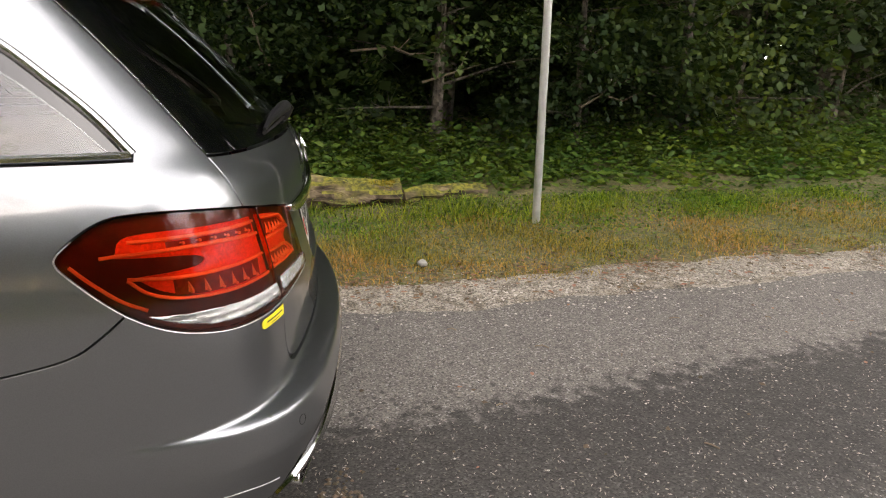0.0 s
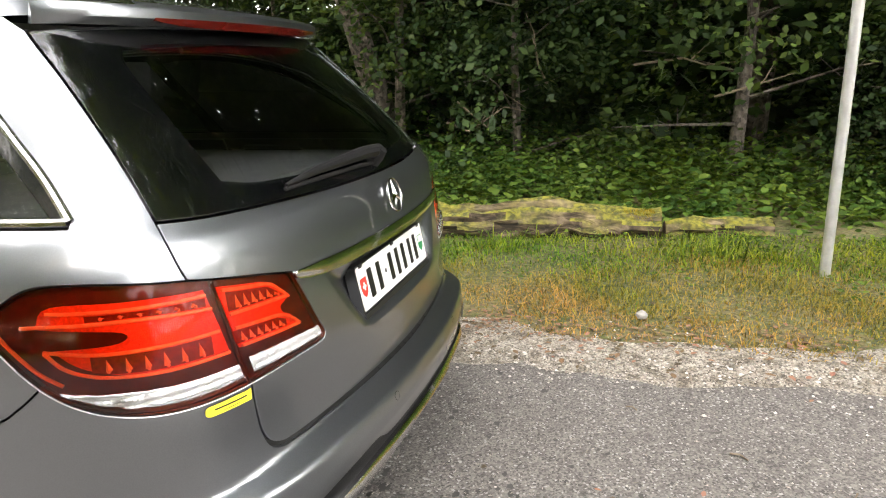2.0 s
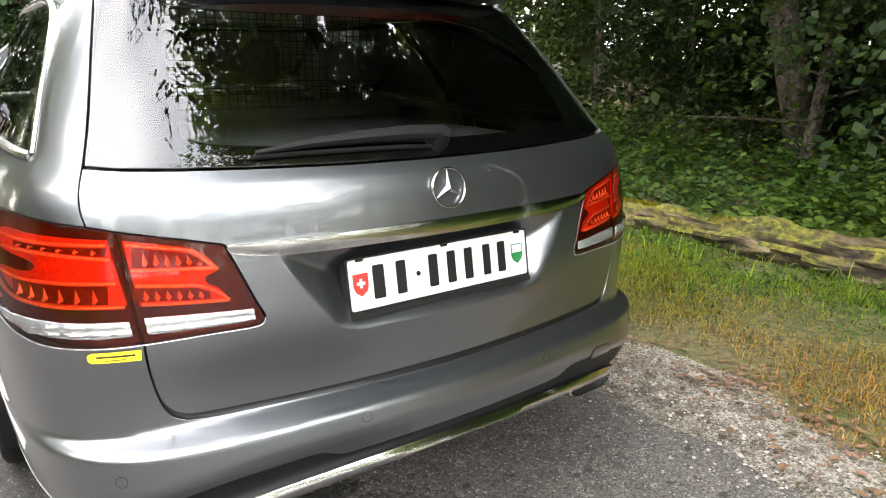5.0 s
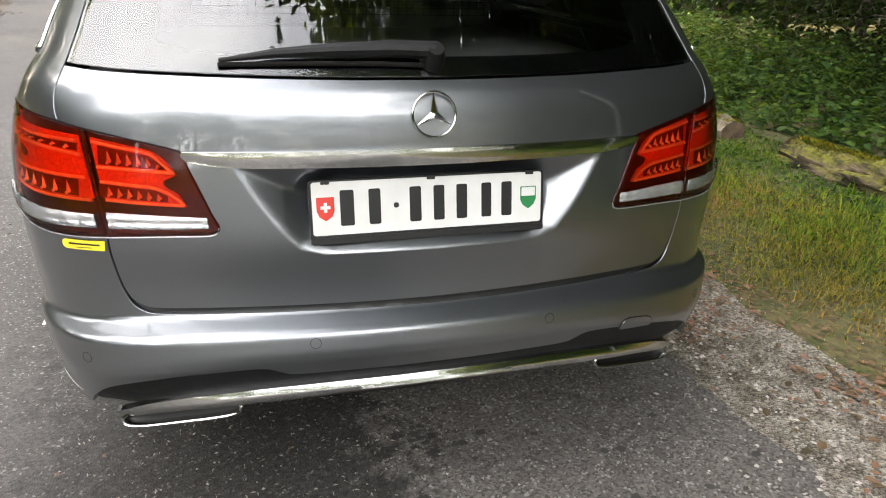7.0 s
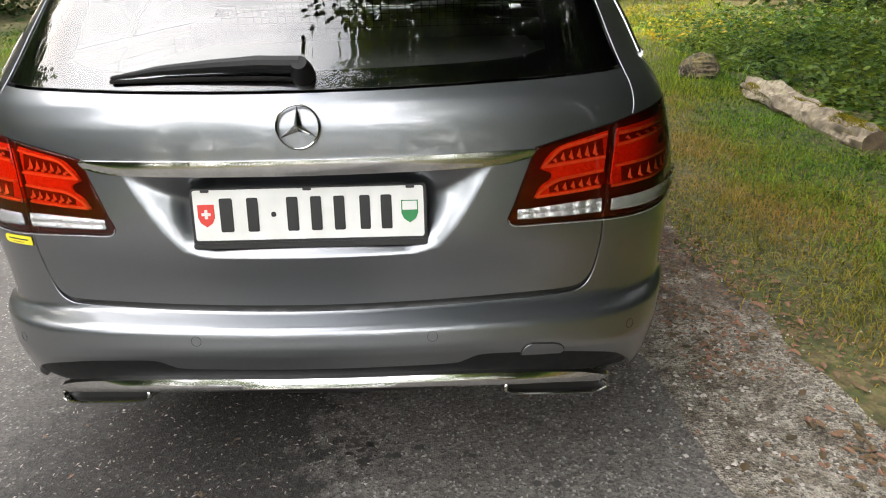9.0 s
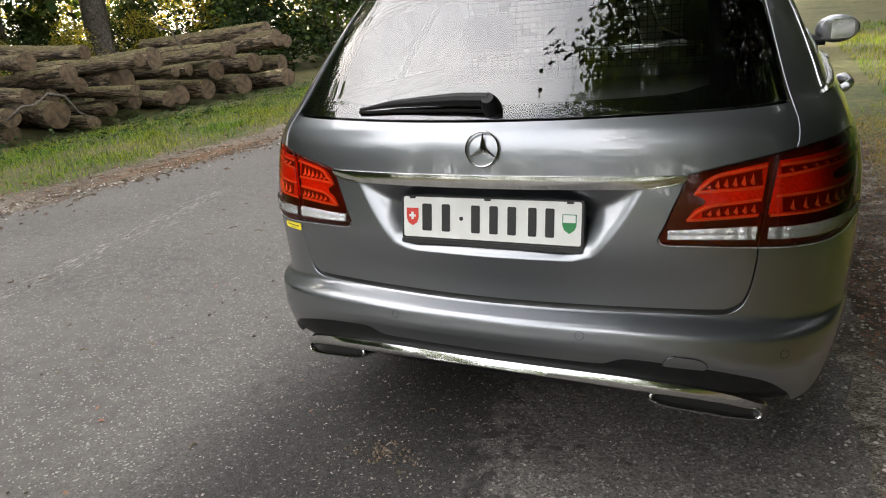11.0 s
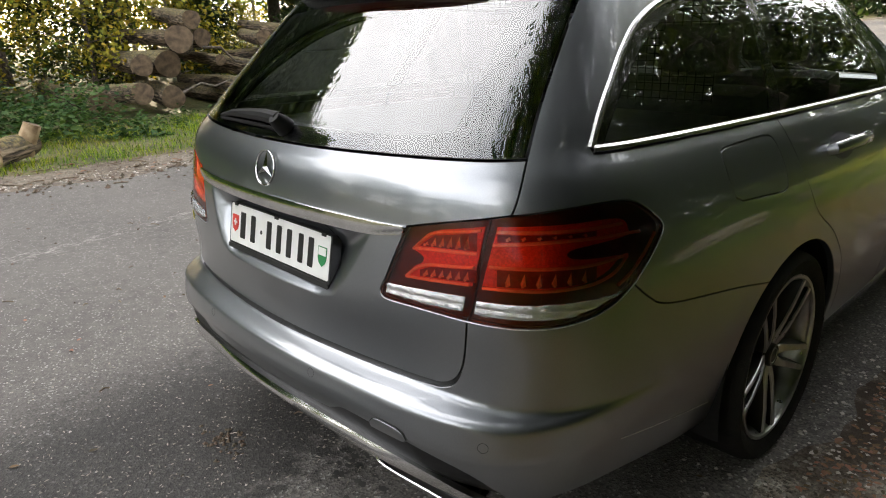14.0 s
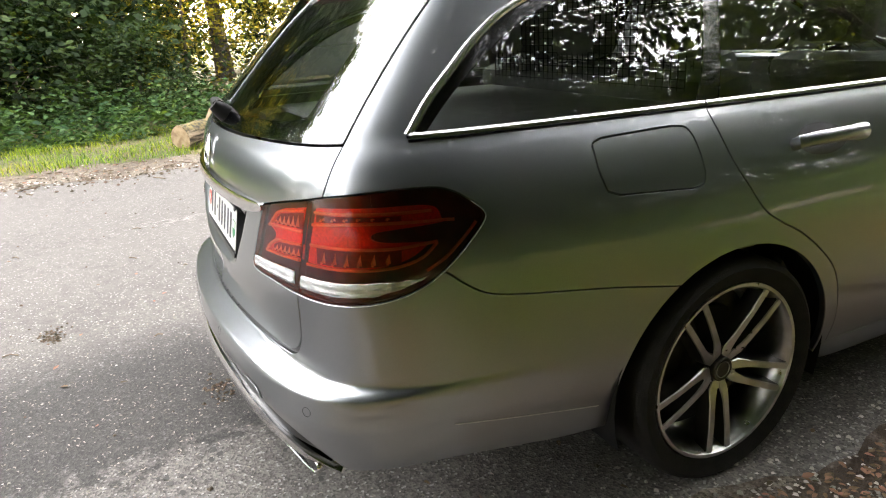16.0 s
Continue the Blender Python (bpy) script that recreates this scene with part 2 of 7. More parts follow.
def box(bm, lo, hi, bevel=0.0, m=None):
    """Adds a bevelled box to bm."""
    g = bmesh.ops.create_cube(bm, size=1)["verts"]
    for v in g:
        v.co = Vector([(lo[i] + hi[i]) / 2 + v.co[i] * (hi[i] - lo[i]) for i in range(3)])
    if bevel:
        e = {e for v in g for e in v.link_edges}
        r = bmesh.ops.bevel(bm, geom=list(e), offset=bevel, segments=2, affect="EDGES", profile=0.6)
        g = list({v for f in r["faces"] for v in f.verts} | {v for v in g if v.is_valid})
    if m is not None:
        bmesh.ops.transform(bm, matrix=m, verts=g)
    return bm


def tube(bm, path, radii, sides=8, cap=True):
    """Adds a tapered tube along a path."""
    path = [Vector(p) for p in path]
    rings = []
    for i, p in enumerate(path):
        d = (path[min(i + 1, len(path) - 1)] - path[max(i - 1, 0)]).normalized()
        up = Vector((0, 0, 1)) if abs(d.z) < 0.9 else Vector((1, 0, 0))
        u = d.cross(up).normalized()
        w = d.cross(u)
        r = float(radii[i] if isinstance(radii, (list, tuple, np.ndarray)) else radii)
        rings.append([bm.verts.new(p + r * (math.cos(t) * u + math.sin(t) * w)) for t in np.linspace(0, 2 * math.pi, sides, endpoint=False)])
    for a, b in zip(rings, rings[1:]):
        for i in range(sides):
            bm.faces.new((a[i], a[(i + 1) % sides], b[(i + 1) % sides], b[i])).smooth = True
    if cap:
        bm.faces.new(rings[0]), bm.faces.new(rings[-1][::-1])
    return bm


def lathe(bm, profile, sides=48, m=None):
    """Adds a body turned round the x axis; profile: (radius, x)."""
    rings = []
    for r, x in profile:
        rings.append([bm.verts.new((x, r * math.cos(t), r * math.sin(t))) for t in np.linspace(0, 2 * math.pi, sides, endpoint=False)])
    if m is not None:
        for ring in rings:
            for v in ring:
                v.co = m @ v.co
    for a, b in zip(rings, rings[1:]):
        for i in range(sides):
            bm.faces.new((a[i], b[i], b[(i + 1) % sides], a[(i + 1) % sides])).smooth = True
    return rings


# ---- panels cut out of the car's skin ----
def smooth_line(*pieces):
    """Joins smooth curves through the points of each piece; corners stay where pieces meet. Degrees and heights."""
    out = []
    for pts in pieces:
        p = np.array(pts, float)
        if len(p) > 2:
            q = np.vstack([2 * p[0] - p[1], p, 2 * p[-1] - p[-2]])
            new_pts = []
            for i in range(1, len(q) - 2):
                for t in np.linspace(0, 1, 5, endpoint=False):
                    a, b, c, d = q[i - 1], q[i], q[i + 1], q[i + 2]
                    new_pts.append(0.5 * (2 * b + (c - a) * t + (2 * a - 5 * b + 4 * c - d) * t * t + (3 * b - a - 3 * c + d) * t ** 3))
            p = np.vstack([new_pts, p[-1:]])
        else:
            n = max(2, int(np.hypot((p[1, 0] - p[0, 0]) / 3, (p[1, 1] - p[0, 1]) / 0.04)) + 1)
            p = p[0] + np.linspace(0, 1, n)[:, None] * (p[1] - p[0])
        out += [tuple(v) for v in (p if not out or np.hypot(*(p[0] - out[-1])) > 1e-6 else p[1:])]
    if np.hypot(out[0][0] - out[-1][0], out[0][1] - out[-1][1]) < 1e-6:
        out.pop()
    return out


def mirrored(line):
    return [(-a, z) for a, z in line[::-1]]


def area(p):
    x, y = np.array(p).T
    return 0.5 * np.sum(x * np.roll(y, -1) - y * np.roll(x, -1))


def inset(line, g):
    """Moves a closed outline inwards by g metres along the skin."""
    p = np.array(line, float)
    if area(p) < 0:
        p = p[::-1]
    e = 1e-3
    sc = np.linalg.norm(skin(np.radians(p[:, 0]) + e, p[:, 1]) - skin(np.radians(p[:, 0]) - e, p[:, 1]), axis=1) / (2 * math.degrees(e))
    d1, d2 = p - np.roll(p, 1, 0), np.roll(p, -1, 0) - p
    d1, d2 = d1 * np.stack([sc, sc * 0 + 1], 1), d2 * np.stack([sc, sc * 0 + 1], 1)
    n1, n2 = (np.stack([-d[:, 1], d[:, 0]], 1) / (np.linalg.norm(d, axis=1)[:, None] + 1e-9) for d in (d1, d2))
    n = n1 + n2
    n = n / np.maximum(np.sum(n * n, 1)[:, None] / 2, 0.5)
    return [tuple(v) for v in p + g * n / np.stack([sc, sc * 0 + 1], 1)]


def inside(pts, loops):
    x, y = pts[:, 0], pts[:, 1]
    c = np.zeros(len(pts), bool)
    for l in loops:
        p = np.array(l)
        for (x1, y1), (x2, y2) in zip(p, np.roll(p, -1, 0)):
            if y1 != y2:
                c ^= ((y1 > y) != (y2 > y)) & (x < (x2 - x1) * (y - y1) / (y2 - y1) + x1)
    return c


def surface(a, z, off):
    """Displaced skin and its normals. off: metres, or a function of (a in degrees, z)."""
    f = off if callable(off) else (lambda aa, zz: np.full(np.shape(aa), float(off)))

    def base_normal(aa, zz):
        e = 2e-3
        du = skin(aa + e, zz) - skin(aa - e, zz)
        dv = skin(aa, zz + e) - skin(aa, zz - e)
        n = np.cross(du, dv)
        return n / np.linalg.norm(n, axis=-1, keepdims=True)

    def at(aa, zz):
        return skin(aa, zz) + base_normal(aa, zz) * f(np.degrees(aa), zz)[..., None]

    a = np.radians(a)
    if not callable(off):
        return at(a, z), base_normal(a, z)
    e = 1.5e-3
    n = np.cross(at(a + e, z) - at(a - e, z), at(a, z + e) - at(a, z - e))
    return at(a, z), n / np.linalg.norm(n, axis=-1, keepdims=True)


def panel(name, line, mat, parent, holes=(), off=0.0, da=2.0, dz=0.02, rim=0.02, gap=0.002, label="", guides=()):
    """A sheet of the skin inside a closed outline, with turned-in edges."""
    def fine(l):
        """Splits long edges of an outline."""
        res = []
        for p, q in zip(l, l[1:] + l[:1]):
            n = max(1, int(math.ceil(max(abs(q[0] - p[0]) / da, abs(q[1] - p[1]) / (1.5 * dz)) - 1e-6)))
            res += [(p[0] + (q[0] - p[0]) * k / n, p[1] + (q[1] - p[1]) * k / n) for k in range(n)]
        return res

    outer = fine(inset(line, gap))
    holes = [fine(inset(h, -gap)[::-1]) for h in holes]
    loops = [outer, *holes]
    p = np.array(outer)
    ga = np.arange(math.floor(p[:, 0].min() / da), math.ceil(p[:, 0].max() / da) + 1) * da + 1e-4
    gz = np.arange(math.floor(p[:, 1].min() / dz), math.ceil(p[:, 1].max() / dz) + 1) * dz + 1e-5
    grid = np.stack(np.meshgrid(ga, gz, indexing="ij"), -1).reshape(-1, 2)
    grid = grid[inside(grid, loops)]
    near = np.zeros(len(grid), bool)  # keeps the grid clear of the outlines
    lines = loops + [fine(list(map(tuple, g))) for g in guides]
    for l in lines:
        q = np.array(l) / (da, dz)
        g = grid / (da, dz)
        for b, c in zip(q, np.roll(q, -1, 0)):
            t = np.clip(((g - b) @ (c - b)) / max((c - b) @ (c - b), 1e-12), 0, 1)
            near |= np.sum((g - b - t[:, None] * (c - b)) ** 2, 1) < 0.12
    grid = grid[~near]
    pts, seg = [], []
    for l in lines:
        b, m = len(pts), len(l)
        pts += l
        seg += [(b + k, b + (k + 1) % m) for k in range(m)]
    pts += [tuple(v) for v in grid]
    v2, _, f2, *_ = delaunay_2d_cdt([Vector((a / 60, z)) for a, z in pts], seg, [], 0, 1e-7)
    verts = [(v[0] * 60, v[1]) for v in v2]
    va = np.array(verts)
    tri = np.array([f for f in f2 if len(f) == 3])
    tri = tri[inside(va[tri].mean(1), loops)]
    e1, e2 = va[tri[:, 1]] - va[tri[:, 0]], va[tri[:, 2]] - va[tri[:, 0]]
    turn = e1[:, 0] * e2[:, 1] - e1[:, 1] * e2[:, 0]
    tri = np.where((turn > 0)[:, None], tri, tri[:, ::-1])
    faces = [list(map(int, f)) for f, w in zip(tri, turn) if abs(w) > 1e-10]
    az = np.array(verts)
    co, no = surface(az[:, 0], az[:, 1], off)
    co, no = list(co), list(no)
    if rim:
        for l in loops:
            q = np.array(l)
            c, n = surface(q[:, 0], q[:, 1], off)
            t = np.roll(c, -1, 0) - np.roll(c, 1, 0)
            o = np.cross(t, n)
            o /= np.linalg.norm(o, axis=1)[:, None] + 1e-12
            b, m = len(co), len(q)
            for depth, nn in ((0.0, n + 0.5 * o), (0.0035, 0.15 * n + o), (rim, o)):
                co += list(c - n * depth + o * (0.0006 if depth else 0))
                no += list(nn / np.linalg.norm(nn, axis=1)[:, None])
            for k in range(2):
                for i in range(m):
                    i2 = (i + 1) % m
                    faces.append([b + k * m + i, b + (k + 1) * m + i, b + (k + 1) * m + i2, b + k * m + i2])
    me = bpy.data.meshes.new(name)
    me.from_pydata([tuple(map(float, v)) for v in co], [], faces)
    me.shade_smooth()
    me.normals_split_custom_set_from_vertices([tuple(map(float, v)) for v in no])
    me.materials.append(mat)
    return part(name, me, None, parent, label)


def angle_at(y, z, side=1):
    """The angle in degrees at which the skin's side is at y."""
    a = np.linspace(20, 178, 1200)
    ys = skin(np.radians(a), np.full(1200, float(z)))[:, 1]
    return side * float(np.interp(y, ys, a))


def along(y_z):
    return [(angle_at(y, z), z) for y, z in y_z]


def on_skin(a, z, off=0.0):
    c, n = surface(np.array([float(a)]), np.array([float(z)]), off)
    return Vector(c[0]), Vector(n[0])

# ---- the station wagon ----
car = tagged(new("station_wagon"), "grey metallic station wagon parked on the asphalt beside a gravel verge", "car")
HUB_Y, HUB_Z, BASE, WHEEL_R = 1.098, 0.319, 2.874, 0.326

# outlines on the right-hand side, angle in degrees and height
SEAM = [(36.4, 0.713), (37.2, 0.78), (37.9, 0.86), (38.7, 0.923)]
LAMP_LOW = [(54.4, 0.781), (52.6, 0.757), (50.4, 0.737), (48.0, 0.724), (45.6, 0.716), (42.9, 0.712), (39.8, 0.711), (36.4, 0.713)]
LAMP_TIP = [(41.0, 0.932), (45.9, 0.944), (49.8, 0.9495), (53.2, 0.948), (55.2, 0.938), (57.3, 0.915), (58.7, 0.893), (58.9, 0.876), (57.9, 0.850), (56.0, 0.810), (54.4, 0.781)]
INNER_LOW = [(36.4, 0.713), (33.0, 0.7165), (29.8, 0.719), (26.6, 0.720), (25.3, 0.724), (24.9, 0.737), (25.6, 0.762)]
INNER_SIDE = [(25.6, 0.762), (26.9, 0.815), (28.7, 0.885)]
INNER_TOP = [(28.7, 0.885), (32.9, 0.902), (38.7, 0.923)]
GATE_LOW = [(0, 0.556), (15, 0.5565), (25, 0.556), (31.5, 0.5545), (33.6, 0.558), (35.0, 0.575), (35.8, 0.606), (36.2, 0.657), (36.4, 0.713)]
GATE_EDGE = [(41.0, 0.932), (41.6, 0.962), (42.6, 1.030), (44.0, 1.105), (46.2, 1.19), (49.5, 1.285), (53.6, 1.372)]
GLASS_LOW = [(42.6, 1.030), (38, 1.025), (30, 1.0215), (15, 1.018), (0, 1.017)]
BUMPER_GAP = [(54.4, 0.781), (56.6, 0.745), (59.0, 0.716), (63.0, 0.699), (70.0, 0.681), (79.0, 0.658), (angle_at(0.842, 0.632), 0.632)]
ARCH_R = 0.378
ARCH_REAR = along([(HUB_Y - ARCH_R * math.cos(t), HUB_Z - 0.008 + ARCH_R * math.sin(t)) for t in np.linspace(-0.14, 0.985, 12)])
ARCH_FRONT = along([(HUB_Y - ARCH_R * math.cos(t), HUB_Z - 0.008 + ARCH_R * math.sin(t)) for t in np.linspace(0.985, math.pi + 0.1, 18)])
BUMPER_GAP[-1] = ARCH_REAR[-1]
DOOR_GAP = [(98.4, 1.034), (98.3, 0.998), (99.6, 0.912), (102.6, 0.831), (105.2, 0.775), (108.6, 0.735), (113.2, 0.69), (117.8, 0.624), (121.6, 0.54), (124.2, 0.40), (124.8, 0.30)]
WINDOW_REAR = [(50.0, 1.044), (51.8, 1.105), (54.0, 1.156), (57.8, 1.226), (63.0, 1.283), (72.0, 1.328), (86.0, 1.357), (101.0, 1.370)]
BLACK_TOP = [(0, 0.428), (10, 0.4275), (16.6, 0.426), (18.2, 0.433), (20.2, 0.4455), (25, 0.440), (30, 0.427), (36, 0.395), (39.5, 0.348), (41.0, 0.318), (41.8, 0.300)]
STRIP_TOP = [(0, 0.406), (10, 0.404), (20, 0.395), (26, 0.383), (32, 0.360), (36, 0.326), (38.9, 0.290), (39.9, 0.270)]
STRIP_LOW = [(0, 0.381), (10, 0.377), (20, 0.364), (26.5, 0.352), (32, 0.330), (35.6, 0.300), (38.2, 0.271), (39.0, 0.260)]
STRIP_U = [0, 0.25, 0.5, 0.66, 0.81, 0.92, 0.985, 1.0]


def both(line):
    """Closes a right-hand half outline, drawn from the middle to the middle, with its mirror image."""
    return line + [p for p in mirrored(line) if abs(p[0]) > 1e-6]


# plate recess in the tailgate
RECESS = [(13.6, 0.672), (16.4, 0.684), (18.9, 0.733), (21.1, 0.787), (23.4, 0.853), (24.0, 0.872)]
RECESS = np.array(both([(0, 0.671), *RECESS, (0, 0.874)]))
RECESS_M = np.stack([0.93 * np.tan(np.radians(RECESS[:, 0])), RECESS[:, 1]], 1)

_ends = np.roll(RECESS_M, -1, 0)
_len = np.linalg.norm(_ends - RECESS_M, axis=1)
RIM_POINTS = [q + (e - q) * k / max(1, round(l / 0.005)) for q, e, l in zip(RECESS_M, _ends, _len) for k in range(max(1, round(l / 0.005)))]


def recess(a, z):
    """How far the tailgate is pushed in round the plate."""
    a, z = np.asarray(a, float), np.asarray(z, float)
    p = np.stack([0.93 * np.tan(np.radians(np.clip(a, -60, 60))), z], -1).reshape(-1, 2)
    d = np.zeros(len(p))
    for q in RIM_POINTS:  # smooth distance from the outline
        d += np.exp(-np.hypot(p[:, 0] - q[0], p[:, 1] - q[1]) / 0.007)
    d = np.where(inside(p, [RECESS_M]), np.clip(0.0068 - 0.007 * np.log(np.maximum(d, 1e-12)), 0, 1), 0)
    flank = np.clip(np.abs(p[:, 0]) - 0.20, 0, 0.1) / 0.1
    s = d / (0.034 + 0.050 * flank)

    def facet(v):
        return np.sqrt(v * v + 0.05) - np.sqrt((v - 1) ** 2 + 0.05)

    lo, hi = facet(0.0), facet(1.6)
    return (-0.052 * np.clip((facet(np.minimum(s, 1.6)) - lo) / (hi - lo), 0, 1)).reshape(np.shape(a))


gate_half = smooth_line(GATE_LOW, INNER_LOW, INNER_SIDE, INNER_TOP, [(38.7, 0.923), (41.0, 0.932)], GATE_EDGE[:3], GLASS_LOW)
tailgate = panel("tailgate", both(gate_half), PAINT, car, off=recess, da=0.35, dz=0.0045, gap=0.0025, guides=[RECESS], label="grey metallic tailgate with a recess for the plate")

# rear window, its black border and the spoiler
glass_half = smooth_line(GLASS_LOW[::-1], GATE_EDGE[2:], [(53.6, 1.372), (40, 1.385), (20, 1.392), (0, 1.394)])
rear_window = panel("rear_window", both(glass_half), GLASS, tailgate, da=3, dz=0.03, gap=0.004, rim=0.004, label="dark tinted rear window reflecting sky and trees")
border_hole = smooth_line([(0, 1.062), (15, 1.063), (28, 1.068), (33.5, 1.082)], [(33.5, 1.082), (36.5, 1.19), (40.0, 1.30), (40, 1.33)], [(40, 1.33), (20, 1.345), (0, 1.348)])
panel("window_border", both(glass_half), FRIT, rear_window, holes=[both(border_hole)], off=-0.004, da=3, dz=0.03, gap=0.005, rim=0.0, label="black printed glass border")


def ribbon(name, rows, mat, parent, label=""):
    """A closed band lofted through rows of points."""
    n, m = len(rows), len(rows[0])
    v = [p for r in rows for p in r]
    f = [(i * m + j, i * m + (j + 1) % m, (i + 1) * m + (j + 1) % m, (i + 1) * m + j) for i in range(n - 1) for j in range(m)]
    f += [tuple(range(m))[::-1], tuple((n - 1) * m + j for j in range(m))]
    me = mesh_of(name, v, f, mat)
    me.set_sharp_from_angle(angle=radians(40))
    return part(name, me, None, parent, label)


rows = []
for a in np.linspace(-53.2, 53.2, 60):
    e = 1 - (abs(a) / 53.2) ** 4
    lift = 0.012 + 0.045 * e
    (c0, n0), (c1, n1), (c2, n2) = on_skin(a, 1.388), on_skin(a, 1.42), on_skin(a, 1.452)
    back = Vector((0, -1, 0)) * lift + n0 * 0.006
    rows.append([c0 + n0 * 0.002 - Vector((0, 0, 0.004)), c0 + back * 0.6 - Vector((0, 0, 0.006)), c0 + back + Vector((0, 0, 0.006)), c0 + back + Vector((0, 0, 0.024)),
                 c0 + back * 0.85 + Vector((0, 0, 0.034)), c1 + back * 0.35 + Vector((0, 0, 0.018)), c2 + n2 * 0.004, c1 - n1 * 0.02])
spoiler = ribbon("roof_spoiler", rows, PAINT, tailgate, "grey roof spoiler above the rear window")
rows = []
for a in np.linspace(-36, 36, 40):
    e = 1 - (abs(a) / 53.2) ** 4
    c0, n0 = on_skin(a, 1.388)
    back = Vector((0, -1, 0)) * (0.012 + 0.045 * e) + n0 * 0.006
    th = 0.011 * (1 - (abs(a) / 36) ** 6) + 0.001
    p, q = c0 + back + Vector((0, -0.0015, 0.006)), c0 + back * 0.7 + Vector((0, -0.0015, -0.0065))
    rows.append([p + (p - q) * 0.1, p * (1 - th / 0.012) + q * (th / 0.012) + Vector((0, 0, -0.002)), q + Vector((0, 0.01, 0.006)), p + Vector((0, 0.01, 0.0))])
ribbon("brake_light", rows, BRAKE_RED, tailgate, "dark red high brake light strip")

# chrome strip over the plate
strip_half = smooth_line([(0, 0.8545), (14, 0.8545), (23.2, 0.8555), (27.6, 0.8655), (28.5, 0.878)], [(28.5, 0.878), (28.3, 0.8845)], [(28.3, 0.8845), (20, 0.8855), (10, 0.887), (0, 0.8875)])


def bow(a, z):
    lo, hi = np.interp(np.abs(a), (0, 23, 28.5), (0.8545, 0.8555, 0.875)), np.interp(np.abs(a), (0, 28.5), (0.8875, 0.8845))
    t = np.clip((z - lo) / np.maximum(hi - lo, 1e-3), 0, 1)
    return 0.003 + 0.010 * np.sqrt(np.clip(1 - 0.8 * (t - 0.75) ** 2, 0, 1)) * (1 - (np.abs(a) / 33) ** 6)


panel("handle_strip", both(strip_half), CHROME, tailgate, off=bow, da=1.0, dz=0.003, gap=0.0, rim=0.012, label="chrome handle strip across the tailgate")

# plain ring emblem with three spokes
ec, en = on_skin(0, 0.952)
em = Matrix.Translation(ec + en * 0.006) @ en.to_track_quat("Z", "Y").to_matrix().to_4x4()
bm = bmesh.new()
R, N = 0.044, 48
rg = []
for i in range(N):
    t = 2 * math.pi * i / N
    rg.append([bm.verts.new(em @ Vector(((R + 0.0026 * math.cos(s)) * math.cos(t), (R + 0.0026 * math.cos(s)) * math.sin(t), 0.0036 * math.sin(s)))) for s in np.linspace(0, 2 * math.pi, 8, endpoint=False)])
for i in range(N):
    for j in range(8):
        bm.faces.new((rg[i][j], rg[(i + 1) % N][j], rg[(i + 1) % N][(j + 1) % 8], rg[i][(j + 1) % 8]))
emblem = part("emblem_ring", bm, CHROME, tailgate, "plain round chrome emblem")
roll0 = math.atan2((em.inverted().to_3x3() @ Vector((0, 0, 1))).y, (em.inverted().to_3x3() @ Vector((0, 0, 1))).x)
for k in range(3):
    bm = bmesh.new()
    t = roll0 + 2 * math.pi * k / 3
    tip, l, r, top = (Vector((0.043 * math.cos(t), 0.043 * math.sin(t), 0)), Vector((0.0085 * math.cos(t + 1.047), 0.0085 * math.sin(t + 1.047), 0)),
                      Vector((0.0085 * math.cos(t - 1.047), 0.0085 * math.sin(t - 1.047), 0)), Vector((0, 0, 0.008)))
    vs = [bm.verts.new(em @ p) for p in (tip, l, r, top, Vector((0, 0, -0.004)))]
    for f in ((0, 1, 3), (0, 3, 2), (1, 0, 4), (0, 2, 4), (3, 1, 4), (2, 3, 4)):
        bm.faces.new([vs[i] for i in f])
    part("emblem_spoke", bm, CHROME, emblem, smooth=False)

# number plate: white sheet in a black holder, its writing as bars
PLATE_TOP, PLATE_LOW = Vector((0, -0.020, 0.819)), Vector((0, -0.040, 0.709))
up = (PLATE_TOP - PLATE_LOW).normalized()
right = Vector((1, 0, 0))
out = right.cross(up).normalized()
pm = Matrix((right, up, out)).transposed().to_4x4()
pm = Matrix.Translation((PLATE_TOP + PLATE_LOW) / 2) @ pm


def rounded(bm, w, h, r, z0, z1, m, x=0.0, y=0.0):
    """Adds a rounded rectangular slab."""
    pts = []
    for cx, cy, t0 in ((w / 2 - r, h / 2 - r, 0), (-w / 2 + r, h / 2 - r, 90), (-w / 2 + r, -h / 2 + r, 180), (w / 2 - r, -h / 2 + r, 270)):
        pts += [(x + cx + r * math.cos(radians(t0 + k * 22.5)), y + cy + r * math.sin(radians(t0 + k * 22.5))) for k in range(5)]
    lo, hi = [[bm.verts.new(m @ Vector((px, py, z))) for px, py in pts] for z in (z0, z1)]
    bm.faces.new(hi), bm.faces.new(lo[::-1])
    for i in range(len(pts)):
        j = (i + 1) % len(pts)
        bm.faces.new((lo[i], lo[j], hi[j], hi[i]))
    return bm


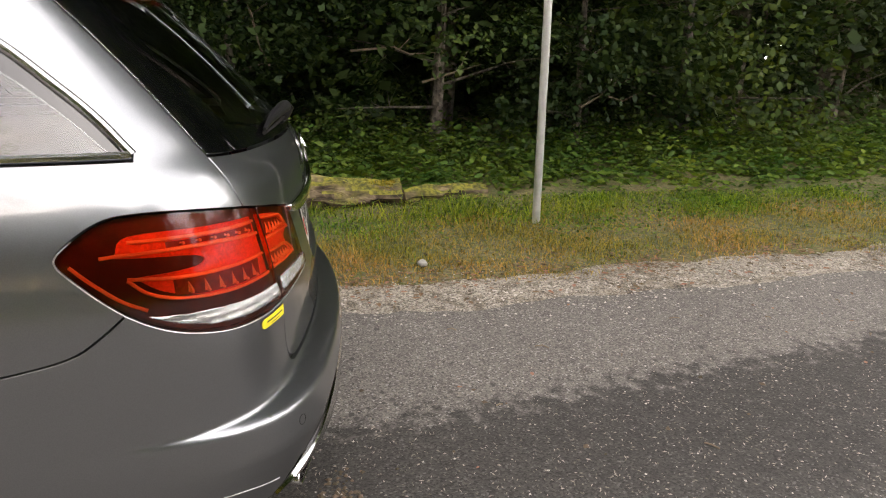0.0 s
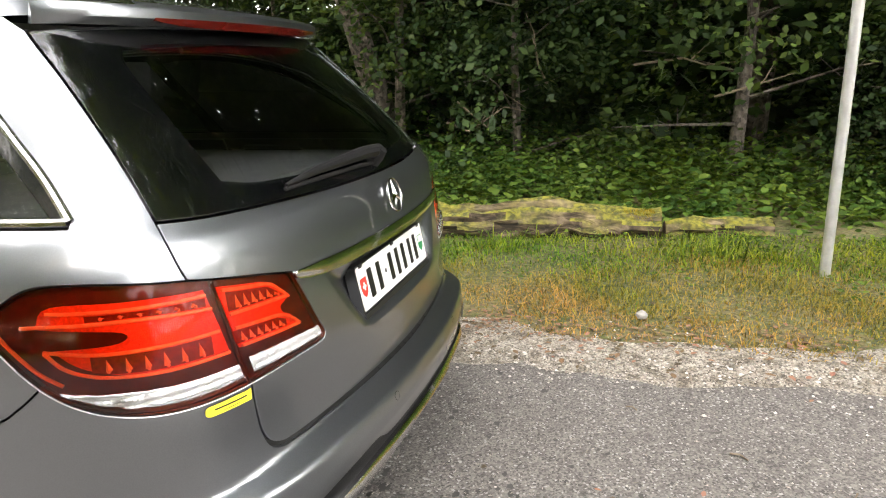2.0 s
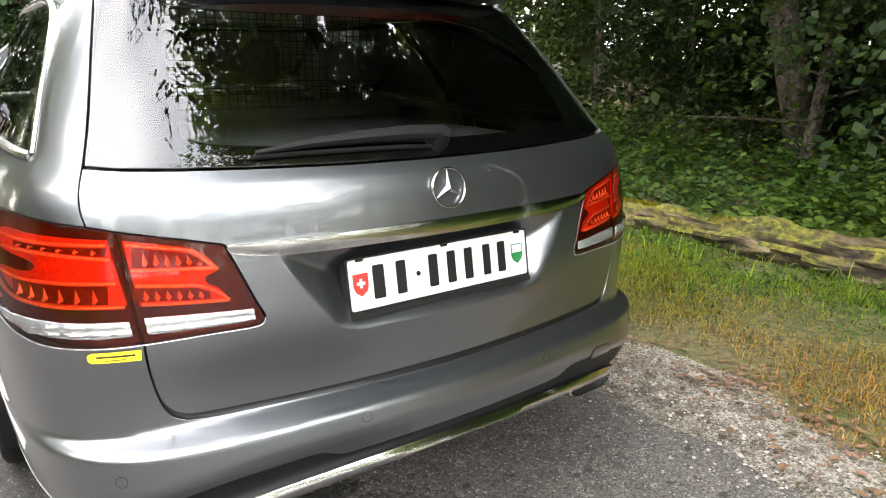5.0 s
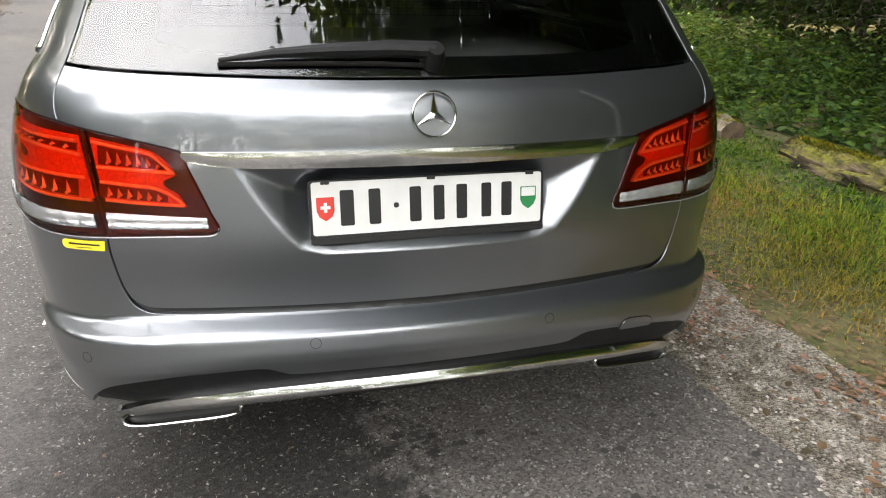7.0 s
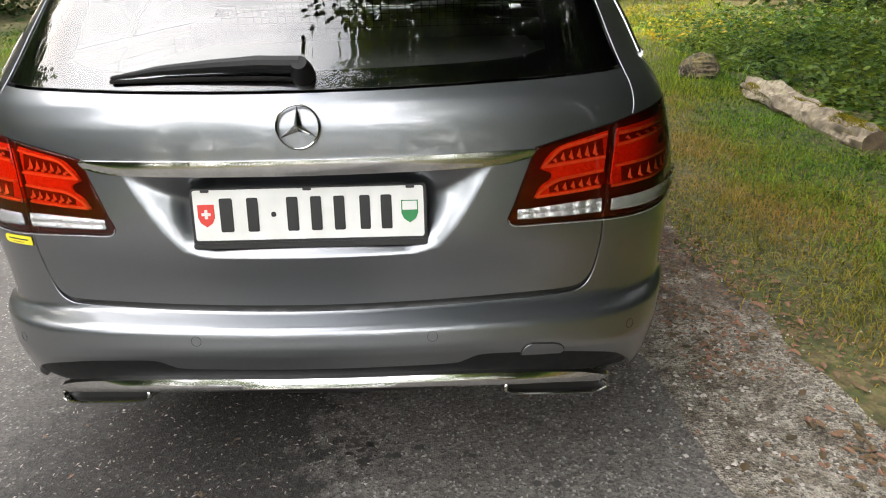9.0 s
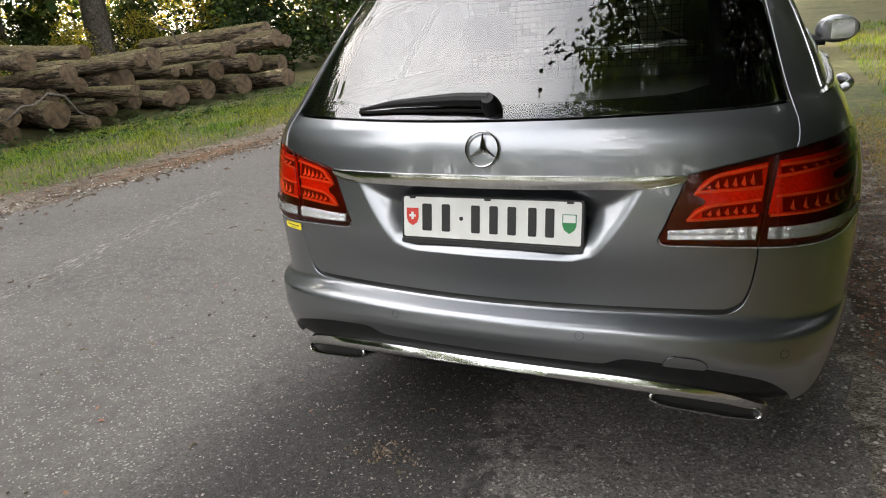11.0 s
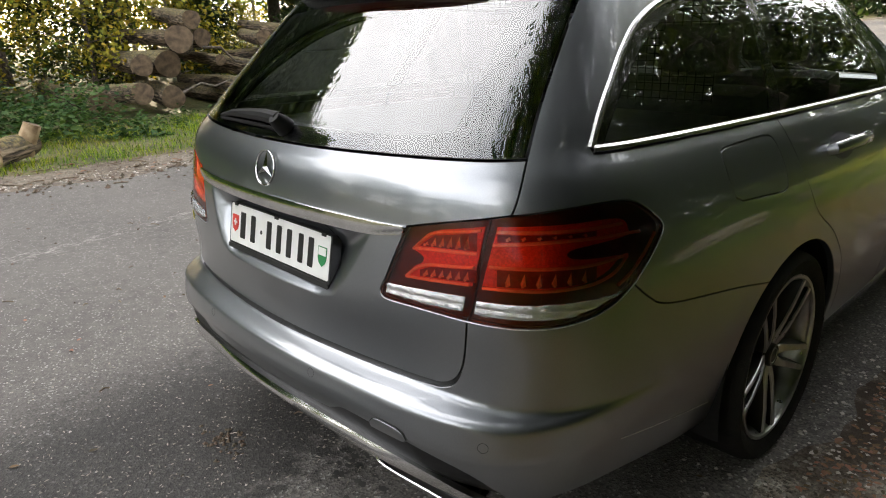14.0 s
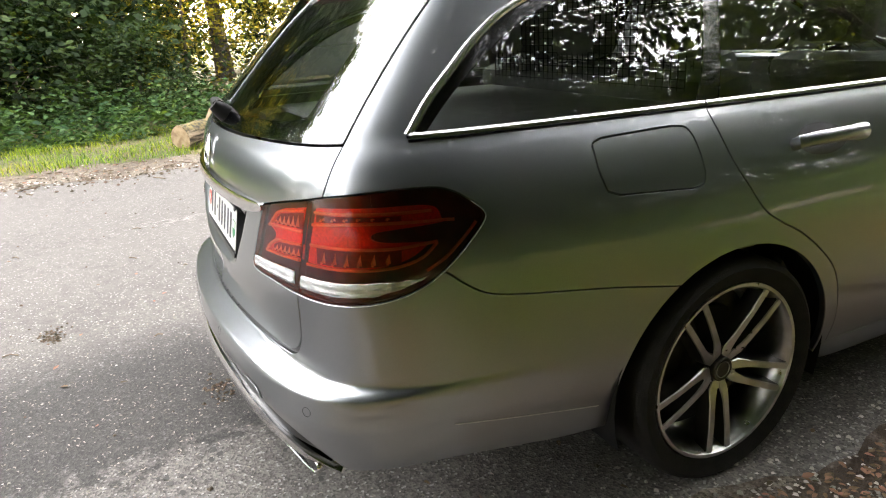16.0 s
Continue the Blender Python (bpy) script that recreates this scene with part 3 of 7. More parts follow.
plate = part("number_plate", rounded(bmesh.new(), 0.496, 0.110, 0.006, 0.0, 0.0035, pm), PLATE_WHITE, car, "white number plate with dark bars and two small shields")
holder = rounded(bmesh.new(), 0.508, 0.132, 0.008, -0.024, 0.0028, pm, y=-0.0075)
rounded(holder, 0.508, 0.013, 0.005, 0.0, 0.0062, pm, y=-0.0668)
for bx in (-0.22, 0.0, 0.22):
    rounded(holder, 0.018, 0.008, 0.002, 0.0, 0.006, pm, x=bx, y=0.054)
part("plate_holder", holder, PLATE_BLACK, plate, "black plastic plate holder")
glyph = [(-0.169, 0.046), (-0.112, 0.040), (0.0, 0), (-0.026, 0.040), (0.025, 0.038), (0.075, 0.038), (0.130, 0.036), (0.176, 0.038)]
for gx, gw in glyph:
    bm = bmesh.new()
    if gw == 0:
        rounded(bm, 0.011, 0.011, 0.0045, 0.004, 0.0046, pm, x=-0.075)
    else:
        rounded(bm, gw * 0.62, 0.074, 0.004, 0.004, 0.0046, pm, x=gx - 0.008)
    part("bar", bm, PLATE_BLACK, plate)


def shield(name, x, mat, lower=None):
    bm = bmesh.new()
    pts = [(-0.018, 0.024), (0.018, 0.024), (0.018, -0.004), (0.013, -0.016), (0.0, -0.025), (-0.013, -0.016), (-0.018, -0.004)]
    hi = [bm.verts.new(pm @ Vector((x + px, py, 0.0047))) for px, py in pts]
    lo = [bm.verts.new(pm @ Vector((x + px, py, 0.0035))) for px, py in pts]
    bm.faces.new(hi[::-1]), bm.faces.new(lo)
    for i in range(7):
        bm.faces.new((hi[i], hi[(i + 1) % 7], lo[(i + 1) % 7], lo[i]))
    return part(name, bm, mat, plate, lower or "")


sh = shield("shield", -0.221, PLATE_RED, "small red shield with a white cross")
for w, h in ((0.020, 0.0065), (0.0065, 0.020)):
    part("cross_bar", rounded(bmesh.new(), w, h, 0.001, 0.0045, 0.0052 if w > h else 0.0054, pm, x=-0.221, y=0.003), PLATE_WHITE, sh)
sh = shield("shield", 0.218, PLATE_GREEN, "small white and green shield")
part("shield_field", rounded(bmesh.new(), 0.031, 0.019, 0.001, 0.0045, 0.0052, pm, x=0.218, y=0.0125), PLATE_WHITE, sh)

# wiper on the rear window
bm = bmesh.new()
wp = [(on_skin(a, z)[0] + on_skin(a, z)[1] * h) for a, z, h in ((-25.4, 1.040, 0.012), (-19, 1.050, 0.018), (-12, 1.053, 0.024), (-5, 1.054, 0.028), (0.6, 1.050, 0.030))]
tube(bm, wp, [0.004, 0.010, 0.014, 0.017, 0.018], 10)
wiper = part("wiper_arm", bm, BLACK, tailgate, "black rear wiper arm resting along the glass")
bm = bmesh.new()
tube(bm, [on_skin(a, z)[0] + on_skin(a, z)[1] * 0.006 for a, z in ((-25.6, 1.036), (-15, 1.040), (-6, 1.040), (1.0, 1.036))], 0.005, 6)
part("wiper_blade", bm, RUBBER, wiper)
bm = bmesh.new()
c, n = on_skin(0.6, 1.046)
tube(bm, [c, c + n * 0.02, c + n * 0.045], [0.026, 0.024, 0.016], 16)
part("wiper_cap", bm, BLACK, wiper)

# bumper, black insert and chrome strip
bumper_half = smooth_line(BLACK_TOP, [(41.8, 0.300), (44, 0.302), (47.5, 0.308), (54, 0.309), (61, 0.293), (70, 0.268), ARCH_REAR[0]], ARCH_REAR, BUMPER_GAP[::-1], LAMP_LOW, [(a, z - 0.009 * min(max((0.60 - z) / 0.03, 0), 1)) for a, z in GATE_LOW[::-1]])
# black sheet behind the tailgate joint stands in for shade in the gap
backing_half = smooth_line([(0, 0.530), (20, 0.528), (33, 0.520), (38.5, 0.545)], [(38.5, 0.545), (38.5, 0.70)], [(38.5, 0.70), (33, 0.62), (20, 0.60), (0, 0.60)])
panel("tailgate_gap_backing", both(backing_half), PLATE_BLACK, car, off=-0.013, da=2, dz=0.01, gap=0, rim=0, label="black backing that stands for the shade in the tailgate's lower gap")
bumper = panel("rear_bumper", both(bumper_half), PAINT, car, da=0.75, dz=0.005, gap=0.0028, label="grey rear bumper, a thin pale line drawn for its lower step's highlight")
insert_half = smooth_line([(0, 0.270), (20, 0.268), (34, 0.264), (39.0, 0.275), (41.8, 0.300)], [(41.8, 0.300), (41.0, 0.318), (39.5, 0.348), (36, 0.395), (30, 0.427), (25, 0.440), (20.2, 0.4455), (18.2, 0.433), (16.6, 0.426), (10, 0.4275), (0, 0.428)])
insert = panel("diffuser", both(insert_half), BLACK, bumper, off=lambda a, z: -0.006 - 0.05 * np.clip((0.36 - z) / 0.1, 0, 1) * np.clip(1 - (np.abs(a) / 44) ** 8, 0, 1), da=1.5, dz=0.012, gap=-0.004, rim=0.01, label="black lower bumper insert")


rows = []
for u in np.linspace(-1, 1, 121):
    v = abs(u)
    at, zt = np.interp(v, STRIP_U, [p[0] for p in STRIP_TOP]), pchip(v, STRIP_U, [p[1] for p in STRIP_TOP])
    al, zl = np.interp(v, STRIP_U, [p[0] for p in STRIP_LOW]), pchip(v, STRIP_U, [p[1] for p in STRIP_LOW])
    row = []
    for f, h in ((0.0, -0.012), (0.02, 0.009), (0.14, 0.0155), (0.3, 0.0165), (0.65, 0.0115), (0.98, 0.004), (1.0, -0.012)):
        c, n = on_skin(math.copysign(al + (at - al) * f, u), float(zl + (zt - zl) * f))
        row.append(c + n * (h if h < 0 else h * (1 - 0.8 * min(max((v - 0.62) / 0.38, 0), 1))))
    rows.append(row)
ribbon("chrome_strip", rows, CHROME, bumper, "chrome strip along the lower bumper")
# pale ribbons put the highlight of the bumper's lower step into colour
for line in ([(54.5, 0.410), (60.6, 0.390), (68.2, 0.366), (75.6, 0.344)], [(-41.6, 0.349), (-47.7, 0.360), (-60, 0.362), (-75.4, 0.346)]):
    rows = [[on_skin(a, z + dz)[0] + on_skin(a, z)[1] * h for dz, h in ((-0.0018, -0.001), (-0.0008, 0.0014), (0.0008, 0.0014), (0.0018, -0.001))] for a, z in smooth_line(line)]
    ribbon("step_line", rows if line[0][0] > 0 else [r[::-1] for r in rows], STEP_HIGHLIGHT, bumper, "thin pale line painting the highlight on the bumper's lower step")
for s in (1, -1):
    # exhaust trim: flattened chrome ring with a dark mouth
    ring_pts = []
    for t in np.linspace(0, 2 * math.pi, 40, endpoint=False):
        cx, cy = math.copysign(abs(math.cos(t)) ** 0.55, math.cos(t)), math.copysign(abs(math.sin(t)) ** 0.7, math.sin(t))
        ring_pts.append((cx, cy))
    m = Matrix.Translation((s * 0.551, -0.018, 0.303)) @ pose(0, 0, 0, 0, s * 10.0, s * 15) @ pose(0, 0, 0, 78, 0, 0)
    prof = [(0.1375, 0.0225, -0.004), (0.1390, 0.0242, 0.002), (0.1378, 0.0230, 0.0068), (0.1345, 0.0196, 0.0088), (0.1310, 0.0166, 0.0075), (0.1288, 0.0150, 0.002), (0.127, 0.0138, -0.05)]
    bm = bmesh.new()
    rr = [[bm.verts.new(m @ Vector((w * cx, h * cy - 0.10 * h * cx * cx, z))) for cx, cy in ring_pts] for w, h, z in [(0.133, 0.021, -0.07)] + prof]
    for a_, b_ in zip(rr, rr[1:]):
        for i in range(40):
            bm.faces.new((a_[i], a_[(i + 1) % 40], b_[(i + 1) % 40], b_[i]))
    tip = part("exhaust_tip", bm, CHROME, bumper, "flat chrome exhaust trim with a dark mouth")
    bm = bmesh.new()
    bm.faces.new([bm.verts.new(m @ Vector((0.1290 * cx, 0.0148 * cy - 0.0016 * cx * cx, -0.012))) for cx, cy in ring_pts])
    part("exhaust_mouth", bm, PLATE_BLACK, tip)
    # parking sensors
    for a in (14.3, 38.4):
        z = 0.503 if a < 20 else 0.462
        c, n = on_skin(s * a, z)
        bm = bmesh.new()
        q = n.to_track_quat("X", "Z").to_matrix().to_4x4()
        lathe(bm, [(0.0116, -0.002), (0.0116, 0.0003), (0.0106, 0.0003), (0.0106, -0.002)], 24, Matrix.Translation(c) @ q)
        part("parking_sensor", bm, BLACK, bumper, "thin dark ring round a painted parking sensor")
tow = smooth_line([(24.8, 0.437), (24.7, 0.447), (25.1, 0.4585), (25.8, 0.4635)], [(25.8, 0.4635), (28.3, 0.4575)], [(28.3, 0.4575), (29.2, 0.450), (29.6, 0.437), (29.3, 0.4295)], [(29.3, 0.4295), (24.8, 0.437)])
panel("tow_eye_frame", inset(tow, -0.0022), PLATE_BLACK, bumper, off=0.0022, da=0.5, dz=0.004, gap=0.0, rim=0.001)
panel("tow_eye_cover", tow, PAINT, bumper, off=0.0034, da=0.5, dz=0.004, gap=0.0, rim=0.002, label="painted flap over the towing eye")
sticker = smooth_line([(-36.75, 0.6835), (-36.65, 0.7040)], [(-36.65, 0.7040), (-38.7, 0.7030), (-41.0, 0.7020)], [(-41.0, 0.7020), (-41.32, 0.6985), (-41.40, 0.692), (-41.32, 0.6860), (-41.0, 0.6825)], [(-41.0, 0.6825), (-38.9, 0.6830), (-36.75, 0.6835)])
st = panel("sticker", sticker, YELLOW, bumper, off=0.0028, da=0.5, dz=0.004, gap=0.0, rim=0.0006, label="yellow sticker with two dark printed bars under the lamp")
for z, a0, a1, h in ((0.6945, -40.6, -37.2, 0.0016), (0.6875, -39.8, -38.0, 0.0007)):
    panel("print_bar", [(a0, z - h), (a1, z - h + 0.001), (a1, z + h + 0.001), (a0, z + h)], PLATE_BLACK, st, off=0.0036, da=0.5, dz=0.004, gap=0.0, rim=0)

# tail lamps
LAMP_OUT = smooth_line(SEAM, [(38.7, 0.923), (41.0, 0.932)], LAMP_TIP, LAMP_LOW)
LAMP_IN = smooth_line(INNER_LOW, INNER_SIDE, INNER_TOP, SEAM[::-1])
IN_ZONE = smooth_line([(28.3, 0.775), (33, 0.778), (36.6, 0.783)], [(36.6, 0.783), (37.3, 0.84), (38.0, 0.905)], [(38.0, 0.905), (34.9, 0.894), (31.9, 0.882), (30.3, 0.862), (29.3, 0.838)], [(29.3, 0.838), (30.6, 0.826), (30.4, 0.812), (29.3, 0.800), (28.3, 0.775)])
IN_BARS = [[(29.4, 0.840), (30.6, 0.860), (32.0, 0.879), (35.0, 0.889), (37.7, 0.898)], [(29.6, 0.842), (33, 0.846), (37.2, 0.850)], [(28.4, 0.778), (29.6, 0.797), (31.4, 0.812), (34, 0.817), (36.9, 0.822)], [(28.5, 0.778), (32, 0.781), (36.4, 0.786)]]
OUT_BARS = [[(55.6, 0.882), (53.4, 0.884), (46.0, 0.884), (39.0, 0.872)], [(53.2, 0.905), (46, 0.903), (39.4, 0.898)], [(53.8, 0.842), (49.5, 0.834), (45.1, 0.832), (38.6, 0.828)], [(53.8, 0.840), (52.4, 0.814), (50.4, 0.799), (48.0, 0.792), (43.8, 0.787), (37.9, 0.784)], [(58.0, 0.872), (56.6, 0.842), (54.6, 0.806), (52.6, 0.783)]]
OUT_ZONE = smooth_line([(37.8, 0.787), (43, 0.789), (47.5, 0.794), (51, 0.812), (53.2, 0.842)], [(53.2, 0.842), (47.5, 0.848), (47.5, 0.868), (54.5, 0.880)], [(54.5, 0.880), (53.0, 0.915), (46, 0.915), (39.4, 0.907)], [(39.4, 0.907), (38.6, 0.85), (37.8, 0.787)])
IN_CLEAR = smooth_line([(25.9, 0.7345), (31, 0.7325), (36.0, 0.7315)], [(36.0, 0.7315), (36.3, 0.763)], [(36.3, 0.763), (31, 0.7605), (26.1, 0.7575)], [(26.1, 0.7575), (25.9, 0.7345)])
OUT_CLEAR = smooth_line([(37.2, 0.731), (41.1, 0.729), (44.5, 0.732), (47.8, 0.741), (50.7, 0.757), (52.6, 0.774)], [(52.6, 0.774), (48.9, 0.768), (44.5, 0.762), (40.5, 0.760), (37.5, 0.7595)], [(37.5, 0.7595), (37.2, 0.731)])


def sided(line, s):
    return line if s > 0 else mirrored(line)


LED_ROWS = {"inner": ((0, 1), (2, 3)), "outer": ((1, 0), (2, 3))}
for s in (1, -1):
    for kind, line, zone, bars, clear, owner in (("inner", LAMP_IN, IN_ZONE, IN_BARS, IN_CLEAR, tailgate), ("outer", LAMP_OUT, OUT_ZONE, OUT_BARS, OUT_CLEAR, car)):
        lamp = panel("tail_lamp", sided(line, s), LAMP_DARK, car, off=-0.016, da=1.5, dz=0.015, gap=0.002, rim=0.0, label="dark red tail lamp with bright light guides and a clear lower strip")
        panel("reflector", sided(zone, s), LAMP_RED, lamp, off=-0.012, da=1, dz=0.01, gap=0, rim=0.006, label="red reflector")
        for b in bars:
            pts = smooth_line(b)
            bm = bmesh.new()
            tube(bm, [on_skin(s * a, z)[0] - on_skin(s * a, z)[1] * 0.008 for a, z in pts], 0.0035, 8)
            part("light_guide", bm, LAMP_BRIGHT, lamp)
        for row, under in LED_ROWS[kind]:
            a0, a1 = (30.6, 36.6) if kind == "inner" else (39.8, 49.5)
            lo, hi = (np.array(sorted(bars[q])).T for q in (under, row))
            steps = np.linspace(a0 - 0.4, a1 + 0.6, 12)
            z_hi, z_lo = np.interp(steps, *hi) - 0.005, np.interp(steps, *lo) + 0.005
            panel("led_channel", sided([(a, z) for a, z in zip(steps, z_lo)] + [(a, z) for a, z in zip(steps[::-1], z_hi[::-1])], s), LAMP_CHANNEL, lamp, off=-0.0115, da=1, dz=0.01, gap=0, rim=0, label="darker red channel behind the diodes")
            for k in range(6):  # a hooded diode: slanted wedge with a round foot
                aa = a0 + (a1 - a0) * (k + 0.5) / 6
                zt, zb = float(np.interp(aa, *hi)) - 0.007, float(np.interp(aa, *lo)) + 0.009
                bm = bmesh.new()
                q = [on_skin(s * (aa + da_), zb + (zt - zb) * f)[0] - on_skin(s * aa, zb)[1] * dn for da_, f, dn in ((0.10, 0.9, 0.0105), (0.24, 0.0, 0.0105), (-0.20, 0.0, 0.0105), (-0.34, 0.15, 0.0105), (-0.06, 0.05, 0.0045))]
                vs = [bm.verts.new(p) for p in q]
                for f in ((0, 1, 4), (1, 2, 4), (2, 3, 4), (3, 0, 4), (3, 2, 1, 0)):
                    bm.faces.new([vs[i] for i in f])
                bmesh.ops.recalc_face_normals(bm, faces=bm.faces)
                bmesh.ops.create_icosphere(bm, subdivisions=1, radius=0.0036, matrix=Matrix.Translation(q[4]))
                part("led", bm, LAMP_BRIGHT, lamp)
        panel("lens", sided(line, s), RED_LENS, lamp, off=0.0012, da=1.5, dz=0.012, gap=0.0022, rim=0.010, label="glossy red lens")
        step = 1.55 if kind == "inner" else 2.3
        panel("clear_reflector", sided(clear, s), LAMP_SILVER, lamp, off=lambda a, z: 0.0022 + 0.0042 * np.abs(np.sin(np.pi * a / step)) * (0.55 + 0.45 * np.sin(z * 420)), da=0.25, dz=0.004, gap=0.0012, rim=0.003, label="silver faceted reflector behind clear plastic")
        panel("clear_lens", sided(clear, s), CLEAR_LENS, lamp, off=0.0074, da=1.5, dz=0.012, gap=0.0, rim=0.006, label="glossy clear lens strip")

    # thin pale tubes draw the highlight of the body lip round the lamps
    for owner, line in ((bumper, LAMP_LOW), (tailgate, INNER_LOW[:-1]), (car, LAMP_TIP[5:])):
        bm = bmesh.new()
        pts = smooth_line(line)
        tube(bm, [on_skin(s * a, z - 0.0015)[0] + on_skin(s * a, z - 0.0015)[1] * 0.0004 for a, z in pts], 0.0013, 6)
        part("lip_highlight", bm, LIP_HIGHLIGHT, owner, "thin pale line for the highlight on the body lip by the lamp")

# quarter panels, doors, wings and windows
ROOF_Z = 1.402
A_PILLAR = [(angle_at(3.02, 1.05), 1.05), (angle_at(2.78, 1.15), 1.15), (angle_at(2.50, 1.28), 1.28), (angle_at(2.28, 1.372), 1.372)]
B_GAP = along([(2.035, 1.034), (2.02, 0.90), (2.02, 0.70), (2.03, 0.50), (2.05, 0.30)])
F_GAP = along([(3.13, 1.030), (3.20, 0.90), (3.22, 0.70), (3.20, 0.50), (3.17, 0.30)])
FH = HUB_Y + BASE
ARCH_F = along([(FH + ARCH_R * math.cos(t), HUB_Z - 0.008 + ARCH_R * math.sin(t)) for t in np.linspace(-0.12, math.pi + 0.12, 26)])
QUARTER = smooth_line(LAMP_TIP, BUMPER_GAP, ARCH_FRONT, [ARCH_FRONT[-1], DOOR_GAP[-1]], DOOR_GAP[::-1], [(98.4, 1.034), (75, 1.0335), (50.3, 1.0335)], [(50.3, 1.0335), (50.0, 1.044)], WINDOW_REAR, [(101.0, 1.370), (101.0, ROOF_Z)], [(101.0, ROOF_Z), (80, ROOF_Z), (57.0, ROOF_Z)], [(57.0, ROOF_Z), (53.6, 1.372)], GATE_EDGE[::-1])
FUEL = smooth_line([(76.0, 0.889), (78.0, 0.8765)], [(78.0, 0.8765), (85, 0.870), (91.6, 0.863)], [(91.6, 0.863), (93.2, 0.870), (93.8, 0.893)], [(93.8, 0.893), (93.6, 0.94), (93.2, 0.977)], [(93.2, 0.977), (92.3, 0.998), (89.8, 1.004)], [(89.8, 1.004), (83, 1.002), (76.2, 0.9985)], [(76.2, 0.9985), (74.6, 0.990), (74.6, 0.972)], [(74.6, 0.972), (75.0, 0.93), (76.0, 0.889)])
ROOF_SIDE = smooth_line([(101.0, 1.370), (115, 1.374), A_PILLAR[3]], A_PILLAR[::-1], [A_PILLAR[0], (angle_at(3.13, 1.034), 1.034)], [(angle_at(3.13, 1.034), 1.034), (angle_at(3.16, 1.05), 1.05), (angle_at(2.90, 1.16), 1.16), (angle_at(2.58, 1.30), 1.30), (angle_at(2.36, ROOF_Z), ROOF_Z)], [(angle_at(2.36, ROOF_Z), ROOF_Z), (120, ROOF_Z), (101.0, ROOF_Z)], [(101.0, ROOF_Z), (101.0, 1.370)])
REAR_DOOR = smooth_line(DOOR_GAP[::-1], [(98.4, 1.034), (110, 1.034), B_GAP[0]], B_GAP, [B_GAP[-1], (135, 0.30), DOOR_GAP[-1]])
FRONT_DOOR = smooth_line(B_GAP[::-1], [B_GAP[0], (150, 1.034), (angle_at(3.13, 1.034), 1.034)], [(angle_at(3.13, 1.034), 1.034), *F_GAP[1:]], [F_GAP[-1], B_GAP[-1]])
SILL = smooth_line([ARCH_FRONT[-1], DOOR_GAP[-1]], [DOOR_GAP[-1], (150, 0.30), F_GAP[-1]], [F_GAP[-1], ARCH_F[-1]], [ARCH_F[-1], (angle_at(3.5, 0.22), 0.22), (140, 0.205), (angle_at(1.55, 0.22), 0.22), ARCH_FRONT[-1]])
WING = smooth_line(F_GAP[::-1], [F_GAP[0], (angle_at(3.5, 0.99), 0.985)], [(angle_at(3.5, 0.985), 0.985), (angle_at(3.9, 0.93), 0.93), (angle_at(4.25, 0.85), 0.85)], [(angle_at(4.25, 0.85), 0.85), (angle_at(4.34, 0.62), 0.62), (angle_at(4.33, 0.45), 0.45), ARCH_F[0]], ARCH_F, [ARCH_F[-1], F_GAP[-1]])
Q_WINDOW = smooth_line([(52.0, 1.0495), (75, 1.0495), (97.6, 1.052)], [(97.6, 1.052), (102.2, 1.15), (111.0, 1.335)], [(111.0, 1.335), (101, 1.345), (87, 1.334), (74.5, 1.303), (65.0, 1.25), (59.0, 1.185), (55.0, 1.12), (52.0, 1.0495)])
R_WINDOW = smooth_line([(102.5, 1.052), (115, 1.052), (angle_at(1.985, 1.052), 1.052)], [(angle_at(1.985, 1.052), 1.052), (angle_at(1.94, 1.35), 1.35)], [(angle_at(1.94, 1.35), 1.35), (125, 1.350), (115.5, 1.345)], [(115.5, 1.345), (107, 1.16), (102.5, 1.052)])
F_WINDOW = smooth_line([(angle_at(2.085, 1.052), 1.052), (155, 1.052), (angle_at(2.95, 1.052), 1.052)], [(angle_at(2.95, 1.052), 1.052), (angle_at(2.74, 1.15), 1.15), (angle_at(2.46, 1.28), 1.28), (angle_at(2.26, 1.352), 1.352)], [(angle_at(2.26, 1.352), 1.352), (angle_at(2.05, 1.352), 1.352)], [(angle_at(2.05, 1.352), 1.352), (angle_at(2.085, 1.052), 1.052)])
SIDE_GLAZING = smooth_line([(50.2, 1.048), (75, 1.048), (98, 1.048), (150, 1.048), A_PILLAR[0]], A_PILLAR, [A_PILLAR[-1], (115, 1.374), (101.0, 1.370)], WINDOW_REAR[::-1], [WINDOW_REAR[0], (50.2, 1.048)])
quarters = {}
